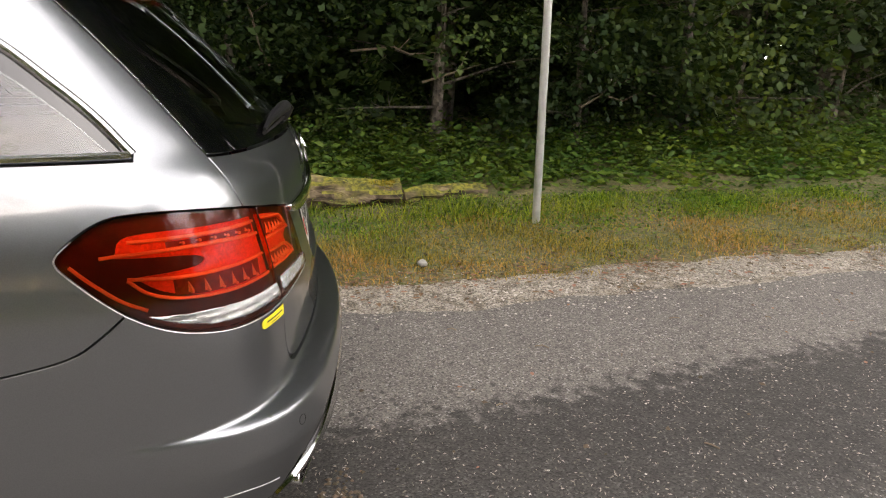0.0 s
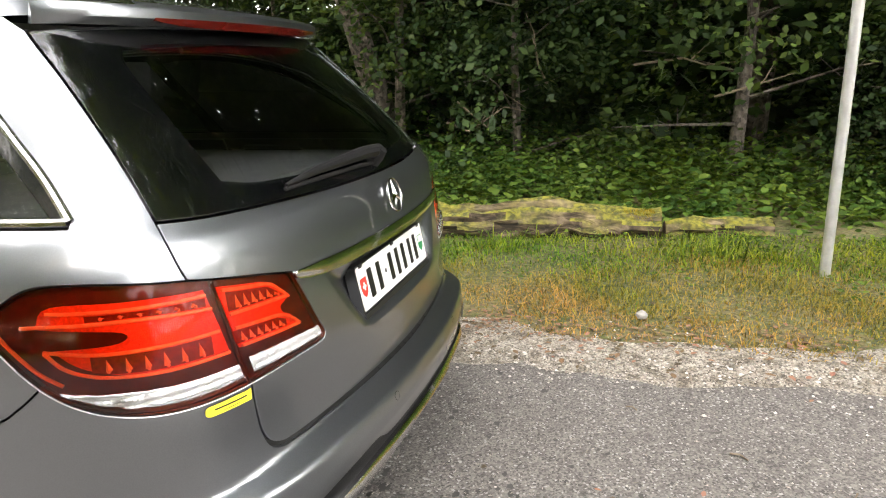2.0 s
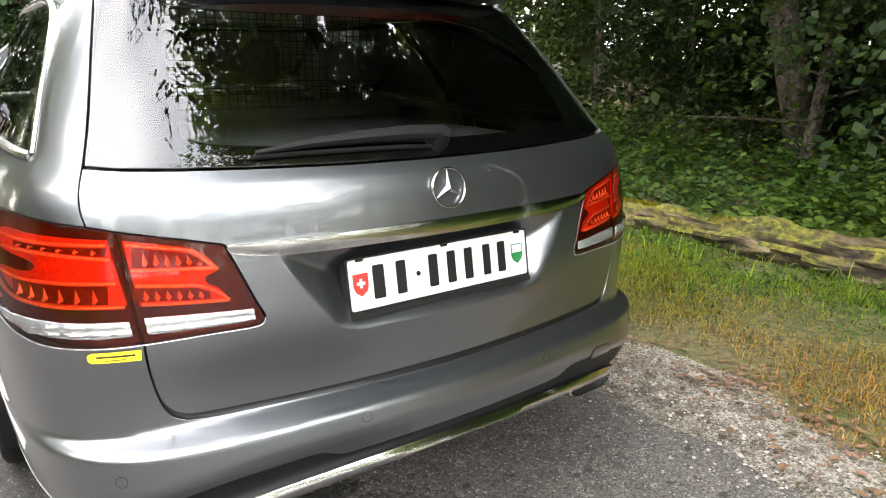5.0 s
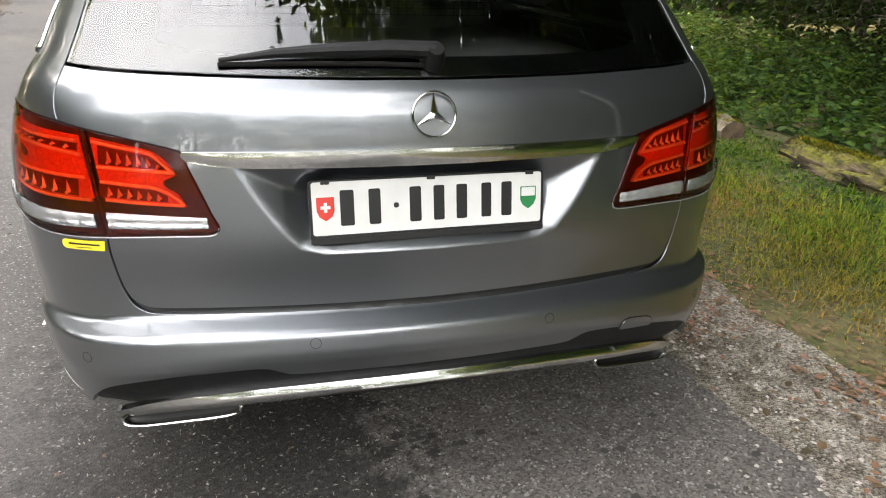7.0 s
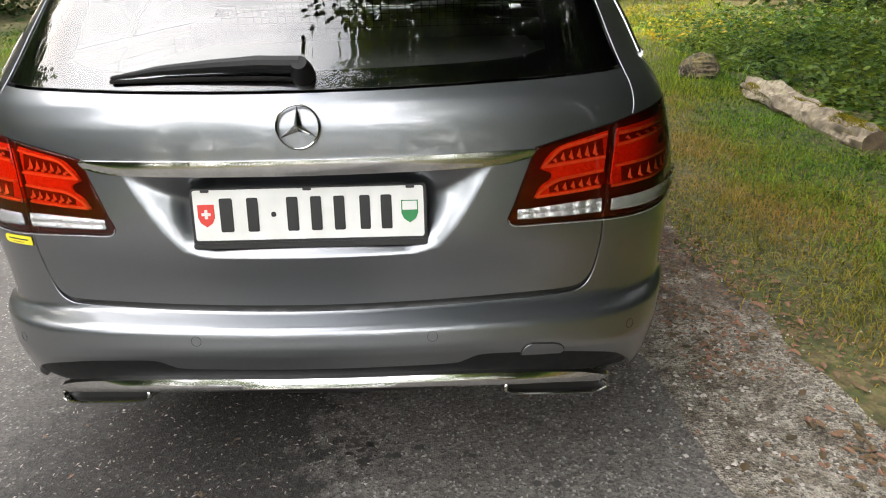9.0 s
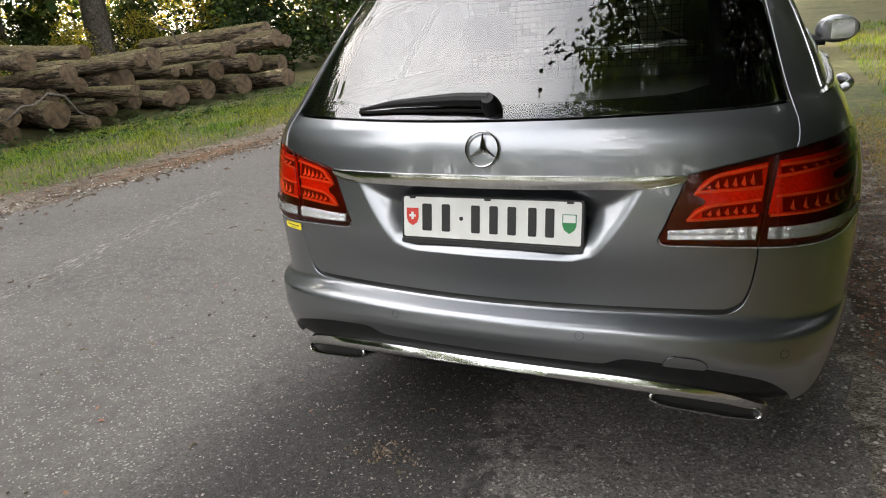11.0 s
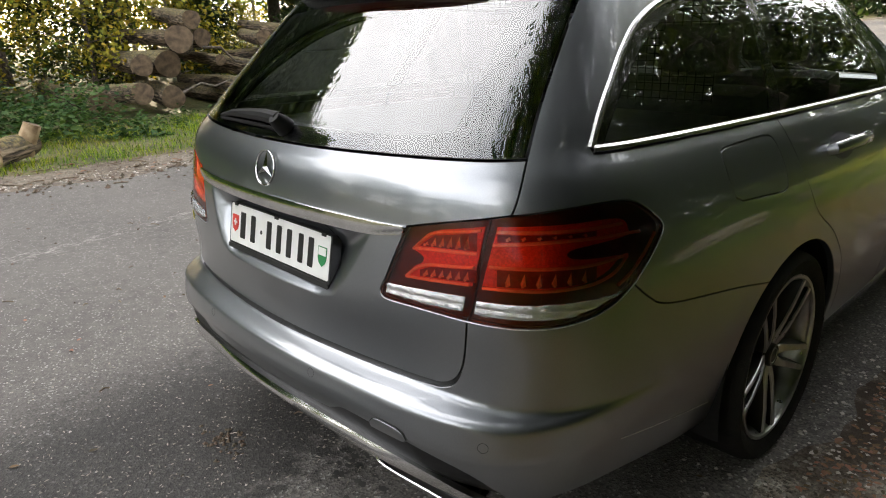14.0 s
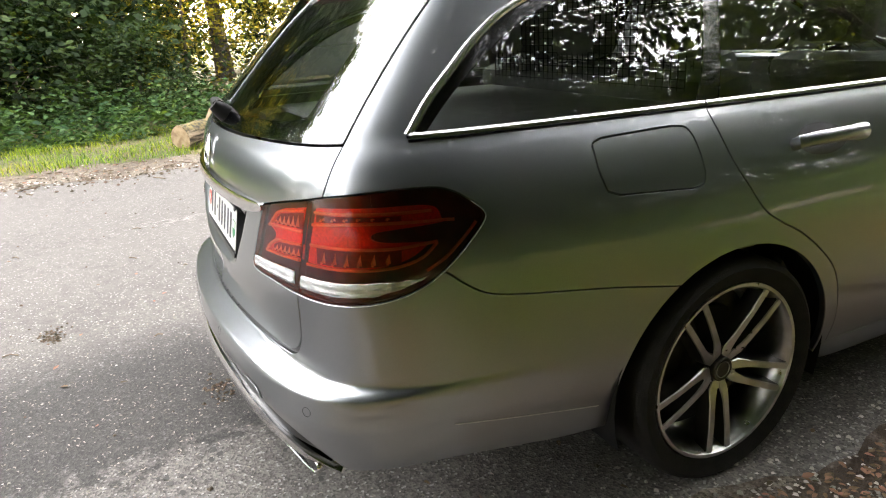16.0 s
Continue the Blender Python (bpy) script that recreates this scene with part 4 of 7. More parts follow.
for s in (1, -1):
    q = panel("quarter_panel", sided(QUARTER, s), PAINT, car, holes=[inset(sided(FUEL, s), -0.001)] if s > 0 else (), da=1.5, dz=0.015, label="grey metallic rear quarter panel with the wheel arch")
    quarters[s] = q
    if s > 0:
        panel("fuel_flap", sided(FUEL, s), PAINT, q, da=1.5, dz=0.015, label="grey fuel filler flap with rounded corners")
        # black sheet behind the flap keeps its joint dark
        panel("flap_gap_backing", inset(sided(FUEL, s), -0.006), PLATE_BLACK, q, off=-0.012, da=3, dz=0.03, gap=0, rim=0)
    for gap_line in (DOOR_GAP, B_GAP):
        # black strip behind each door joint puts the gap's shade in colour
        panel("door_gap_backing", sided([(a - 1.3, z) for a, z in gap_line] + [(a + 1.3, z) for a, z in gap_line[::-1]], s), PLATE_BLACK, q, off=-0.013, da=2, dz=0.03, gap=0, rim=0)
    panel("roof_side", sided(ROOF_SIDE, s), PAINT, car, da=3, dz=0.03, gap=0.001)
    for nm, line in (("rear_door", REAR_DOOR), ("front_door", FRONT_DOOR)):
        d = panel(nm, sided(line, s), PAINT, car, da=1.5, dz=0.02, gap=0.003, label="grey metallic car door")
        y0, y1 = (1.262, 1.512) if nm == "rear_door" else (2.44, 2.70)
        zc = 0.922
        a0, a1 = (s * angle_at(y, zc) for y in (y0, y1))
        c0, n0 = on_skin(a0, zc)
        c1, n1 = on_skin(a1, zc)
        bm = bmesh.new()
        path = [c0 - n0 * 0.01, c0 + n0 * 0.018, c0.lerp(c1, 0.18) + n0 * 0.034, c0.lerp(c1, 0.6) + n0 * 0.036, c0.lerp(c1, 0.92) + n1 * 0.030, c1 + n1 * 0.016, c1 - n1 * 0.01]
        tube(bm, path, [0.012, 0.014, 0.0145, 0.015, 0.019, 0.018, 0.014], 12)
        for v in bm.verts:
            v.co.z = zc + (v.co.z - zc) * 1.25
        part("door_handle", bm, PAINT, d, "grey pull handle")
        # flat dark oval: the shade in the handle cup, put on as colour
        cup = [(angle_at(y0 + 0.015 + 0.19 * (0.5 - 0.5 * math.cos(t)), zc), zc + 0.004 + 0.040 * math.sin(t)) for t in np.linspace(0, 2 * math.pi, 28, endpoint=False)]
        panel("handle_cup_shade", sided(cup, s), TRIM, d, off=0.0012, da=2, dz=0.02, gap=0, rim=0)
    panel("sill", sided(SILL, s), PAINT, car, da=3, dz=0.03, label="grey sill under the doors")
    panel("front_wing", sided(WING, s), PAINT, car, da=1, dz=0.02, label="grey front wing")
    glazing = panel("window_frame", sided(SIDE_GLAZING, s), GLOSS_BLACK, car, holes=[sided(w, s) for w in (Q_WINDOW, R_WINDOW, F_WINDOW)], off=-0.005, da=2, dz=0.02, gap=0.001, rim=0.004, label="black frame round the side windows")
    panel("quarter_window", sided(Q_WINDOW, s), DARK_GLASS, glazing, off=-0.0045, da=3, dz=0.03, gap=-0.003, rim=0, label="dark tinted rear side window")
    panel("door_window", sided(R_WINDOW, s), DARK_GLASS, glazing, off=-0.0045, da=3, dz=0.03, gap=-0.003, rim=0, label="dark tinted door window")
    panel("door_window", sided(F_WINDOW, s), GLASS, glazing, off=-0.0045, da=3, dz=0.03, gap=-0.003, rim=0, label="tinted front door window")
    # bright trim along the waist and round the window
    for a0, a1 in ((50.2, 98.2), (98.6, 160.0)):
        rows = [[on_skin(s * a, z)[0] + on_skin(s * a, z)[1] * h for z, h in ((1.035, -0.002), (1.0355, 0.006), (1.0415, 0.009), (1.0475, 0.006), (1.050, -0.003))] for a in np.linspace(a0, a1, 40)]
        ribbon("waist_trim", rows if s > 0 else [r[::-1] for r in rows], SATIN, car, "bright chrome waist trim")
    panel("inner_sill", sided([(50.5, 0.985), (158, 0.985), (158, 1.056), (50.5, 1.056)], s), TRIM, car, off=-0.016, da=4, dz=0.03, gap=0, rim=0.004, label="dark inner window sill")
    edge_pts = smooth_line(WINDOW_REAR + [(115, 1.375), A_PILLAR[3]])
    bm = bmesh.new()
    tube(bm, [on_skin(s * a, z)[0] - on_skin(s * a, z)[1] * 0.003 for a, z in edge_pts], 0.0098, 10)
    part("window_trim", bm, SATIN, car, "bright chrome window trim")
    # roof rail
    bm = bmesh.new()
    ys = np.linspace(0.62, 2.45, 14)
    tube(bm, [on_skin(s * angle_at(y, 1.43), 1.43)[0] + Vector((-s * 0.02, 0, 0.02 + 0.028 * (1 - abs(2 * k / 13 - 1) ** 6))) for k, y in enumerate(ys)], 0.014, 10)
    part("roof_rail", bm, CHROME, car, "bright roof rail")
    # door mirror
    bm = bmesh.new()
    mc = Vector((s * 1.005, 3.00, 1.06))
    bmesh.ops.create_uvsphere(bm, u_segments=20, v_segments=14, radius=1, matrix=Matrix.Translation(mc) @ pose(0, 0, 0, 0, 0, -s * 12) @ Matrix.Diagonal((0.115, 0.075, 0.078, 1)))
    for v in bm.verts:
        v.co.y = max(v.co.y, mc.y - 0.035)
    mirror = part("door_mirror", bm, PAINT, car, "grey door mirror on a black foot")
    part("mirror_glass", rounded(bmesh.new(), 0.17, 0.105, 0.03, 0.0, 0.002, Matrix.Translation(mc + Vector((0, -0.037, 0))) @ pose(0, 0, 0, 90, 0, -s * 8)), CHROME, mirror, "mirror glass")
    bm = bmesh.new()
    tube(bm, [mc + Vector((-s * 0.05, 0, -0.06)), mc + Vector((-s * 0.20, 0.02, -0.05))], [0.03, 0.035], 10)
    part("mirror_foot", bm, BLACK, mirror)

# roof, bonnet, windscreen and front
A = np.radians(np.arange(-180, 180, 2.0))
rings = [skin(A, np.full(len(A), z)) for z in (ROOF_Z, 1.42, 1.438, 1.452)]
cen = np.array([0, 1.25, 0])
for f, z in ((0.93, 1.464), (0.8, 1.474), (0.55, 1.483), (0.25, 1.487)):
    r = cen + (rings[3] - cen) * f
    r[:, 2] = z
    rings.append(r)
n = len(A)
verts = np.vstack(rings + [np.array([[0, 1.25, 1.488]])])
faces = [(k * n + i, k * n + (i + 1) % n, (k + 1) * n + (i + 1) % n, (k + 1) * n + i) for k in range(len(rings) - 1) for i in range(n)]
faces += [((len(rings) - 1) * n + i, (len(rings) - 1) * n + (i + 1) % n, len(rings) * n) for i in range(n)]
part("roof", mesh_of("roof", verts, faces, PAINT), None, car, "grey metallic roof")


def half_closed(*pieces):
    """Outline round the front, from +180 degrees round to the other side."""
    h = smooth_line(*pieces)
    return h + [(360 - a, z) for a, z in h[::-1] if abs(a - 180) > 1e-6]


SCREEN = half_closed([(180, 1.035), (170, 1.04), (angle_at(3.10, 1.045), 1.045)], [(angle_at(3.14, 1.05), 1.05), (angle_at(2.86, 1.17), 1.17), (angle_at(2.55, 1.30), 1.30), (angle_at(2.34, 1.395), 1.395)], [(angle_at(2.34, 1.395), 1.395), (170, 1.398), (180, 1.398)])
panel("windscreen", SCREEN, GLASS, car, da=3, dz=0.03, gap=0.003, rim=0.004, label="tinted windscreen")
BONNET = half_closed([(180, 0.735), (176, 0.745), (173, 0.79), (angle_at(4.25, 0.852), 0.852)], [(angle_at(4.25, 0.852), 0.852), (angle_at(3.9, 0.932), 0.932), (angle_at(3.5, 0.987), 0.987), (angle_at(3.15, 1.032), 1.032)], [(angle_at(3.13, 1.034), 1.034), (170, 1.033), (180, 1.033)])
panel("bonnet", BONNET, PAINT, car, da=1, dz=0.012, label="grey metallic bonnet")
NOSE = half_closed([(180, 0.20), (172, 0.205), (angle_at(4.33, 0.30), 0.30)], [(angle_at(4.33, 0.30), 0.30), (angle_at(4.335, 0.45), 0.45), (angle_at(4.345, 0.62), 0.62), (angle_at(4.26, 0.85), 0.85)], [(angle_at(4.26, 0.85), 0.85), (173, 0.787), (176, 0.742), (180, 0.732)])
nose = panel("front_bumper", NOSE, PAINT, car, da=1, dz=0.02, label="grey front bumper")
GRILLE = half_closed([(180, 0.46), (177, 0.46), (175.4, 0.49)], [(175.4, 0.49), (174.6, 0.60), (175.0, 0.70)], [(175.0, 0.70), (177, 0.715), (180, 0.717)])
gr = panel("grille", GRILLE, GLOSS_BLACK, nose, off=0.004, da=1, dz=0.03, gap=0, rim=0.01, label="black radiator grille")
for z in (0.53, 0.60, 0.67):
    rows = [[on_skin(a, z + dz)[0] + on_skin(a, z)[1] * h for dz, h in ((-0.01, 0.004), (0, 0.018), (0.01, 0.004))] for a in np.linspace(175.2, 184.8, 12)]
    ribbon("grille_bar", rows, CHROME, gr)
for s in (1, -1):
    HEAD = smooth_line([(171.0, 0.63), (167.0, 0.64), (163.0, 0.70), (161.5, 0.79)], [(161.5, 0.79), (166, 0.775), (171.5, 0.725)], [(171.5, 0.725), (172, 0.67), (171.0, 0.63)])
    panel("headlamp", sided(HEAD, s), CLEAR_LENS, nose, off=0.004, da=1, dz=0.02, gap=0, rim=0.004, label="clear headlamp")
    panel("headlamp_back", sided(HEAD, s), LAMP_SILVER, nose, off=0.001, da=1, dz=0.02, gap=0, rim=0)

# wheels
def wheel_parts(owner):
    part("tyre", lathe_mesh("tyre", [(0.252, -0.10), (0.274, -0.118), (0.302, -0.122), (0.316, -0.112), (0.3245, -0.092), (WHEEL_R, -0.06), (WHEEL_R, 0.06), (0.3245, 0.092), (0.316, 0.112), (0.302, 0.121), (0.280, 0.117), (0.262, 0.108), (0.252, 0.098)]), RUBBER, owner, "black low tyre")
    part("rim", lathe_mesh("rim", [(0.242, -0.10), (0.254, -0.104), (0.252, -0.09), (0.230, -0.06), (0.222, 0.03), (0.238, 0.080), (0.245, 0.094), (0.2535, 0.100), (0.2575, 0.104), (0.2565, 0.108), (0.2475, 0.107), (0.243, 0.099)]), ALLOY, owner, "silver alloy rim edge")
    part("brake_disc", lathe_mesh("brake_disc", [(0.165, 0.0), (0.165, 0.02), (0.09, 0.02), (0.085, 0.05), (0.0001, 0.05)]), ALLOY_DARK, owner)
    part("wheel_well_disc", lathe_mesh("wheel_back", [(0.222, -0.03), (0.0001, -0.03)]), PLATE_BLACK, owner)
    cap = part("hub_cap", lathe_mesh("hub_cap", [(0.036, 0.055), (0.0355, 0.083), (0.032, 0.087), (0.028, 0.085), (0.0001, 0.086)], 28), ALLOY_DARK, owner, "round dark grey wheel cap")
    part("cap_ring", lathe_mesh("cap_ring", [(0.0245, 0.085), (0.0235, 0.0875), (0.0225, 0.0855)], 28), ALLOY, cap)
    for k in range(5):
        t0 = 2 * math.pi * k / 5 + radians(52)
        u, v = Vector((0, math.cos(t0), math.sin(t0))), Vector((0, -math.sin(t0), math.cos(t0)))
        for sgn in (-1, 1):  # two straight bars, bright face over dark flanks
            face, flank = bmesh.new(), bmesh.new()
            prev = None
            for r, wd, sp, x in ((0.036, 0.0118, 0.0118, 0.074), (0.058, 0.0165, 0.0180, 0.078), (0.078, 0.0135, 0.0225, 0.083), (0.105, 0.0108, 0.0255, 0.088), (0.17, 0.0098, 0.0300, 0.097), (0.246, 0.0098, 0.0355, 0.1035)):
                c = u * r + v * sgn * sp
                fr = [face.verts.new(c + v * dv + Vector((x + dx, 0, 0))) for dv, dx in ((-wd, -0.003), (-wd * 0.8, 0.001), (wd * 0.8, 0.001), (wd, -0.003))]
                fl = [flank.verts.new(c + v * dv + Vector((x + dx, 0, 0))) for dv, dx in ((-wd * 1.02, -0.003), (-wd - 0.006, -0.045), (wd + 0.006, -0.045), (wd * 1.02, -0.003))]
                if prev:
                    for i in range(4):
                        if i < 3:
                            face.faces.new((prev[0][i], prev[0][i + 1], fr[i + 1], fr[i]))
                            flank.faces.new((prev[1][i], prev[1][i + 1], fl[i + 1], fl[i]))
                prev = fr, fl
            for bm in (face, flank):
                bmesh.ops.recalc_face_normals(bm, faces=bm.faces)
            spoke = part("spoke", face, ALLOY, owner)
            part("spoke_flank", flank, ALLOY_DARK, spoke)
        bm = bmesh.new()  # web that joins the pair at the hub
        for r0, r1, w0, w1, x0, x1 in ((0.034, 0.062, 0.012, 0.012, 0.074, 0.077),):
            vs = [bm.verts.new(u * r + v * q + Vector((x, 0, 0))) for r, q, x in ((r0, -w0, x0), (r0, w0, x0), (r1, w1, x1), (r1, -w1, x1), (r0, -w0, x0 - 0.02), (r0, w0, x0 - 0.02), (r1, w1, x1 - 0.02), (r1, -w1, x1 - 0.02))]
            for f in ((0, 1, 2, 3), (4, 7, 6, 5), (0, 4, 5, 1), (1, 5, 6, 2), (2, 6, 7, 3), (3, 7, 4, 0)):
                bm.faces.new([vs[i] for i in f])
        bmesh.ops.recalc_face_normals(bm, faces=bm.faces)
        part("spoke_web", bm, ALLOY, owner)
        bm = bmesh.new()
        t1 = 2 * math.pi * (k + 0.5) / 5 + radians(52)
        lathe(bm, [(0.011, 0.05), (0.011, 0.074), (0.008, 0.074), (0.007, 0.068), (0.0001, 0.068)], 12, Matrix.Translation((0, 0.056 * math.cos(t1), 0.056 * math.sin(t1))))
        part("bolt", bm, PLATE_BLACK, owner)


def lathe_mesh(name, profile, sides=56):
    bm = bmesh.new()
    lathe(bm, profile, sides)
    bmesh.ops.recalc_face_normals(bm, faces=bm.faces)
    return bm


for y in (HUB_Y, HUB_Y + BASE):
    for s in (1, -1):
        w = part("wheel", lathe_mesh("hub", [(0.05, -0.08), (0.06, -0.06), (0.06, 0.06), (0.05, 0.068), (0.0001, 0.068)], 24), ALLOY_DARK, car, "five twin-spoke silver alloy wheel with a low tyre")
        wheel_parts(w)
        w.matrix_basis = pose(s * 0.795, y, WHEEL_R - 0.003, 0, 0, 0 if s > 0 else 180)
        bm = bmesh.new()  # inner wheel arch
        rr = []
        for x in (s * 0.58, s * 0.895):
            rr.append([bm.verts.new((x, y + 0.388 * math.cos(t), HUB_Z + 0.388 * math.sin(t))) for t in np.linspace(-0.3, math.pi + 0.3, 28)])
        for i in range(27):
            bm.faces.new((rr[0][i], rr[0][i + 1], rr[1][i + 1], rr[1][i]))
        bm.faces.new(rr[0])
        part("wheel_arch_liner", bm, BLACK, car)

# underbody and cabin
bm = bmesh.new()
box(bm, (-0.55, 0.10, 0.25), (0.55, 0.66, 0.34), 0.02)
box(bm, (-0.56, 0.66, 0.20), (0.56, 4.45, 0.30), 0.02)
box(bm, (-0.84, 1.52, 0.20), (0.84, 3.52, 0.30), 0.02)
part("underbody", bm, BLACK, car, "black underbody")
part("load_floor", box(bmesh.new(), (-0.56, 0.16, 0.56), (0.56, 1.5, 0.60), 0.01), TRIM, car, "dark load floor")
part("cabin_floor", box(bmesh.new(), (-0.80, 1.52, 0.34), (0.80, 3.2, 0.38), 0.01), TRIM, car)
for s in (-1, 1):
    part("load_side_trim", box(bmesh.new(), (s * 0.66 - 0.08, 0.24, 0.58), (s * 0.66 + 0.08, 1.40, 0.98), 0.04), TRIM, car)
    part("door_trim", box(bmesh.new(), (s * 0.78 - 0.02, 1.40, 0.35), (s * 0.78 + 0.02, 3.1, 1.02), 0.02), TRIM, car)
part("dashboard", box(bmesh.new(), (-0.74, 3.0, 0.60), (0.74, 3.3, 1.0), 0.08), TRIM, car, "dark dashboard")
part("tailgate_trim", box(bmesh.new(), (-0.60, 0.06, 0.60), (0.60, 0.12, 0.96), 0.02), TRIM, tailgate)
bm = bmesh.new()
box(bm, (-0.58, 0.62, 1.385), (0.58, 2.25, 1.40), 0.005)
part("headliner", bm, HEADLINER, car, "grey headliner")
bm = bmesh.new()
box(bm, (-0.60, 0.30, 0.985), (0.60, 1.30, 1.0), 0.006)
part("load_cover", bm, TRIM, car, "dark roller blind over the load space")


def seat(x, y, w):
    bm = bmesh.new()
    box(bm, (x - w / 2, y, 0.42), (x + w / 2, y + 0.50, 0.58), 0.05)
    box(bm, (x - w / 2, y - 0.07, 0.50), (x + w / 2, y + 0.07, 1.10), 0.05, Matrix.Translation((0, y, 0.5)) @ pose(0, 0, 0, 12, 0, 0) @ Matrix.Translation((0, -y, -0.5)))
    s_ = part("seat", bm, SEAT, car, "dark upholstered car seat")
    n_ = max(1, round(w / 0.45))
    for k in range(n_):
        hx = x + (k - (n_ - 1) / 2) * 0.46
        bm = bmesh.new()
        box(bm, (hx - 0.13, y - 0.19, 1.12), (hx + 0.13, y - 0.08, 1.29), 0.045)
        hr = part("headrest", bm, SEAT, s_)
        bm = bmesh.new()
        for d in (-0.05, 0.05):
            tube(bm, [(hx + d, y - 0.12, 1.04), (hx + d, y - 0.13, 1.16)], 0.006, 6)
        part("headrest_post", bm, CHROME, hr)


seat(0.0, 1.42, 1.36)
seat(-0.37, 2.28, 0.50)
seat(0.37, 2.28, 0.50)
# dog guard net behind the rear seats
bm = bmesh.new()
for x in np.linspace(-0.54, 0.54, 37):
    box(bm, (x - 0.0015, 1.238, 1.02), (x + 0.0015, 1.241, 1.38))
for z in np.linspace(1.02, 1.38, 16):
    box(bm, (-0.54, 1.2385, z - 0.0015), (0.54, 1.2405, z + 0.0015))
part("partition_net", bm, BLACK, car, "black mesh partition behind the rear seats", smooth=False)
bm = bmesh.new()
tube(bm, [Vector((-0.37 + 0.18 * math.cos(t), 2.98 - 0.06 * math.sin(t), 0.93 + 0.17 * math.sin(t))) for t in np.linspace(0, 2 * math.pi, 30)], 0.015, 8, cap=False)
part("steering_wheel", bm, BLACK, car, "black steering wheel")

# ---- ground ----
def rise(x, y):
    """Height of the land: level by the car, climbing gently ahead, banks under the trees."""
    t = y - 9.0
    h = 0.019 * (t + np.sqrt(t * t + 2.0))
    h = h * np.clip(1 - (np.clip(y, 60, 200) - 60) / 300, 0.5, 1)
    b = np.clip(x - 3.6, 0, 12)
    c = np.clip(-8.5 - x, 0, 12)
    return h + 0.05 * b * b / (b + 1.5) + 0.035 * c * c / (c + 2)


def wob(v, s, k):
    return 0.5 * math.sin(v * 1.7 * s + k) + 0.3 * math.sin(v * 4.1 * s + 2 * k) + 0.2 * math.sin(v * 9.3 * s + 3 * k)


def verge_right(y):
    return 1.02 + 0.05 * wob(y, 1.0, 0.4) + 0.05 * max(0.0, -y - 1.5)


def verge_left(y):
    return -5.33 + 0.06 * wob(y, 0.8, 1.3) + 0.035 * min(max(0.0, y - 1.0), 12.0) - 0.20 * min(max(0.0, y - 13.0), 30.0)


def ragged(y):
    return noise.noise(Vector((y * 1.3, 0.3, 0))) + 0.6 * noise.noise(Vector((y * 4.7, 1.3, 0))) + 0.4 * noise.noise(Vector((y * 13.0, 2.3, 0)))


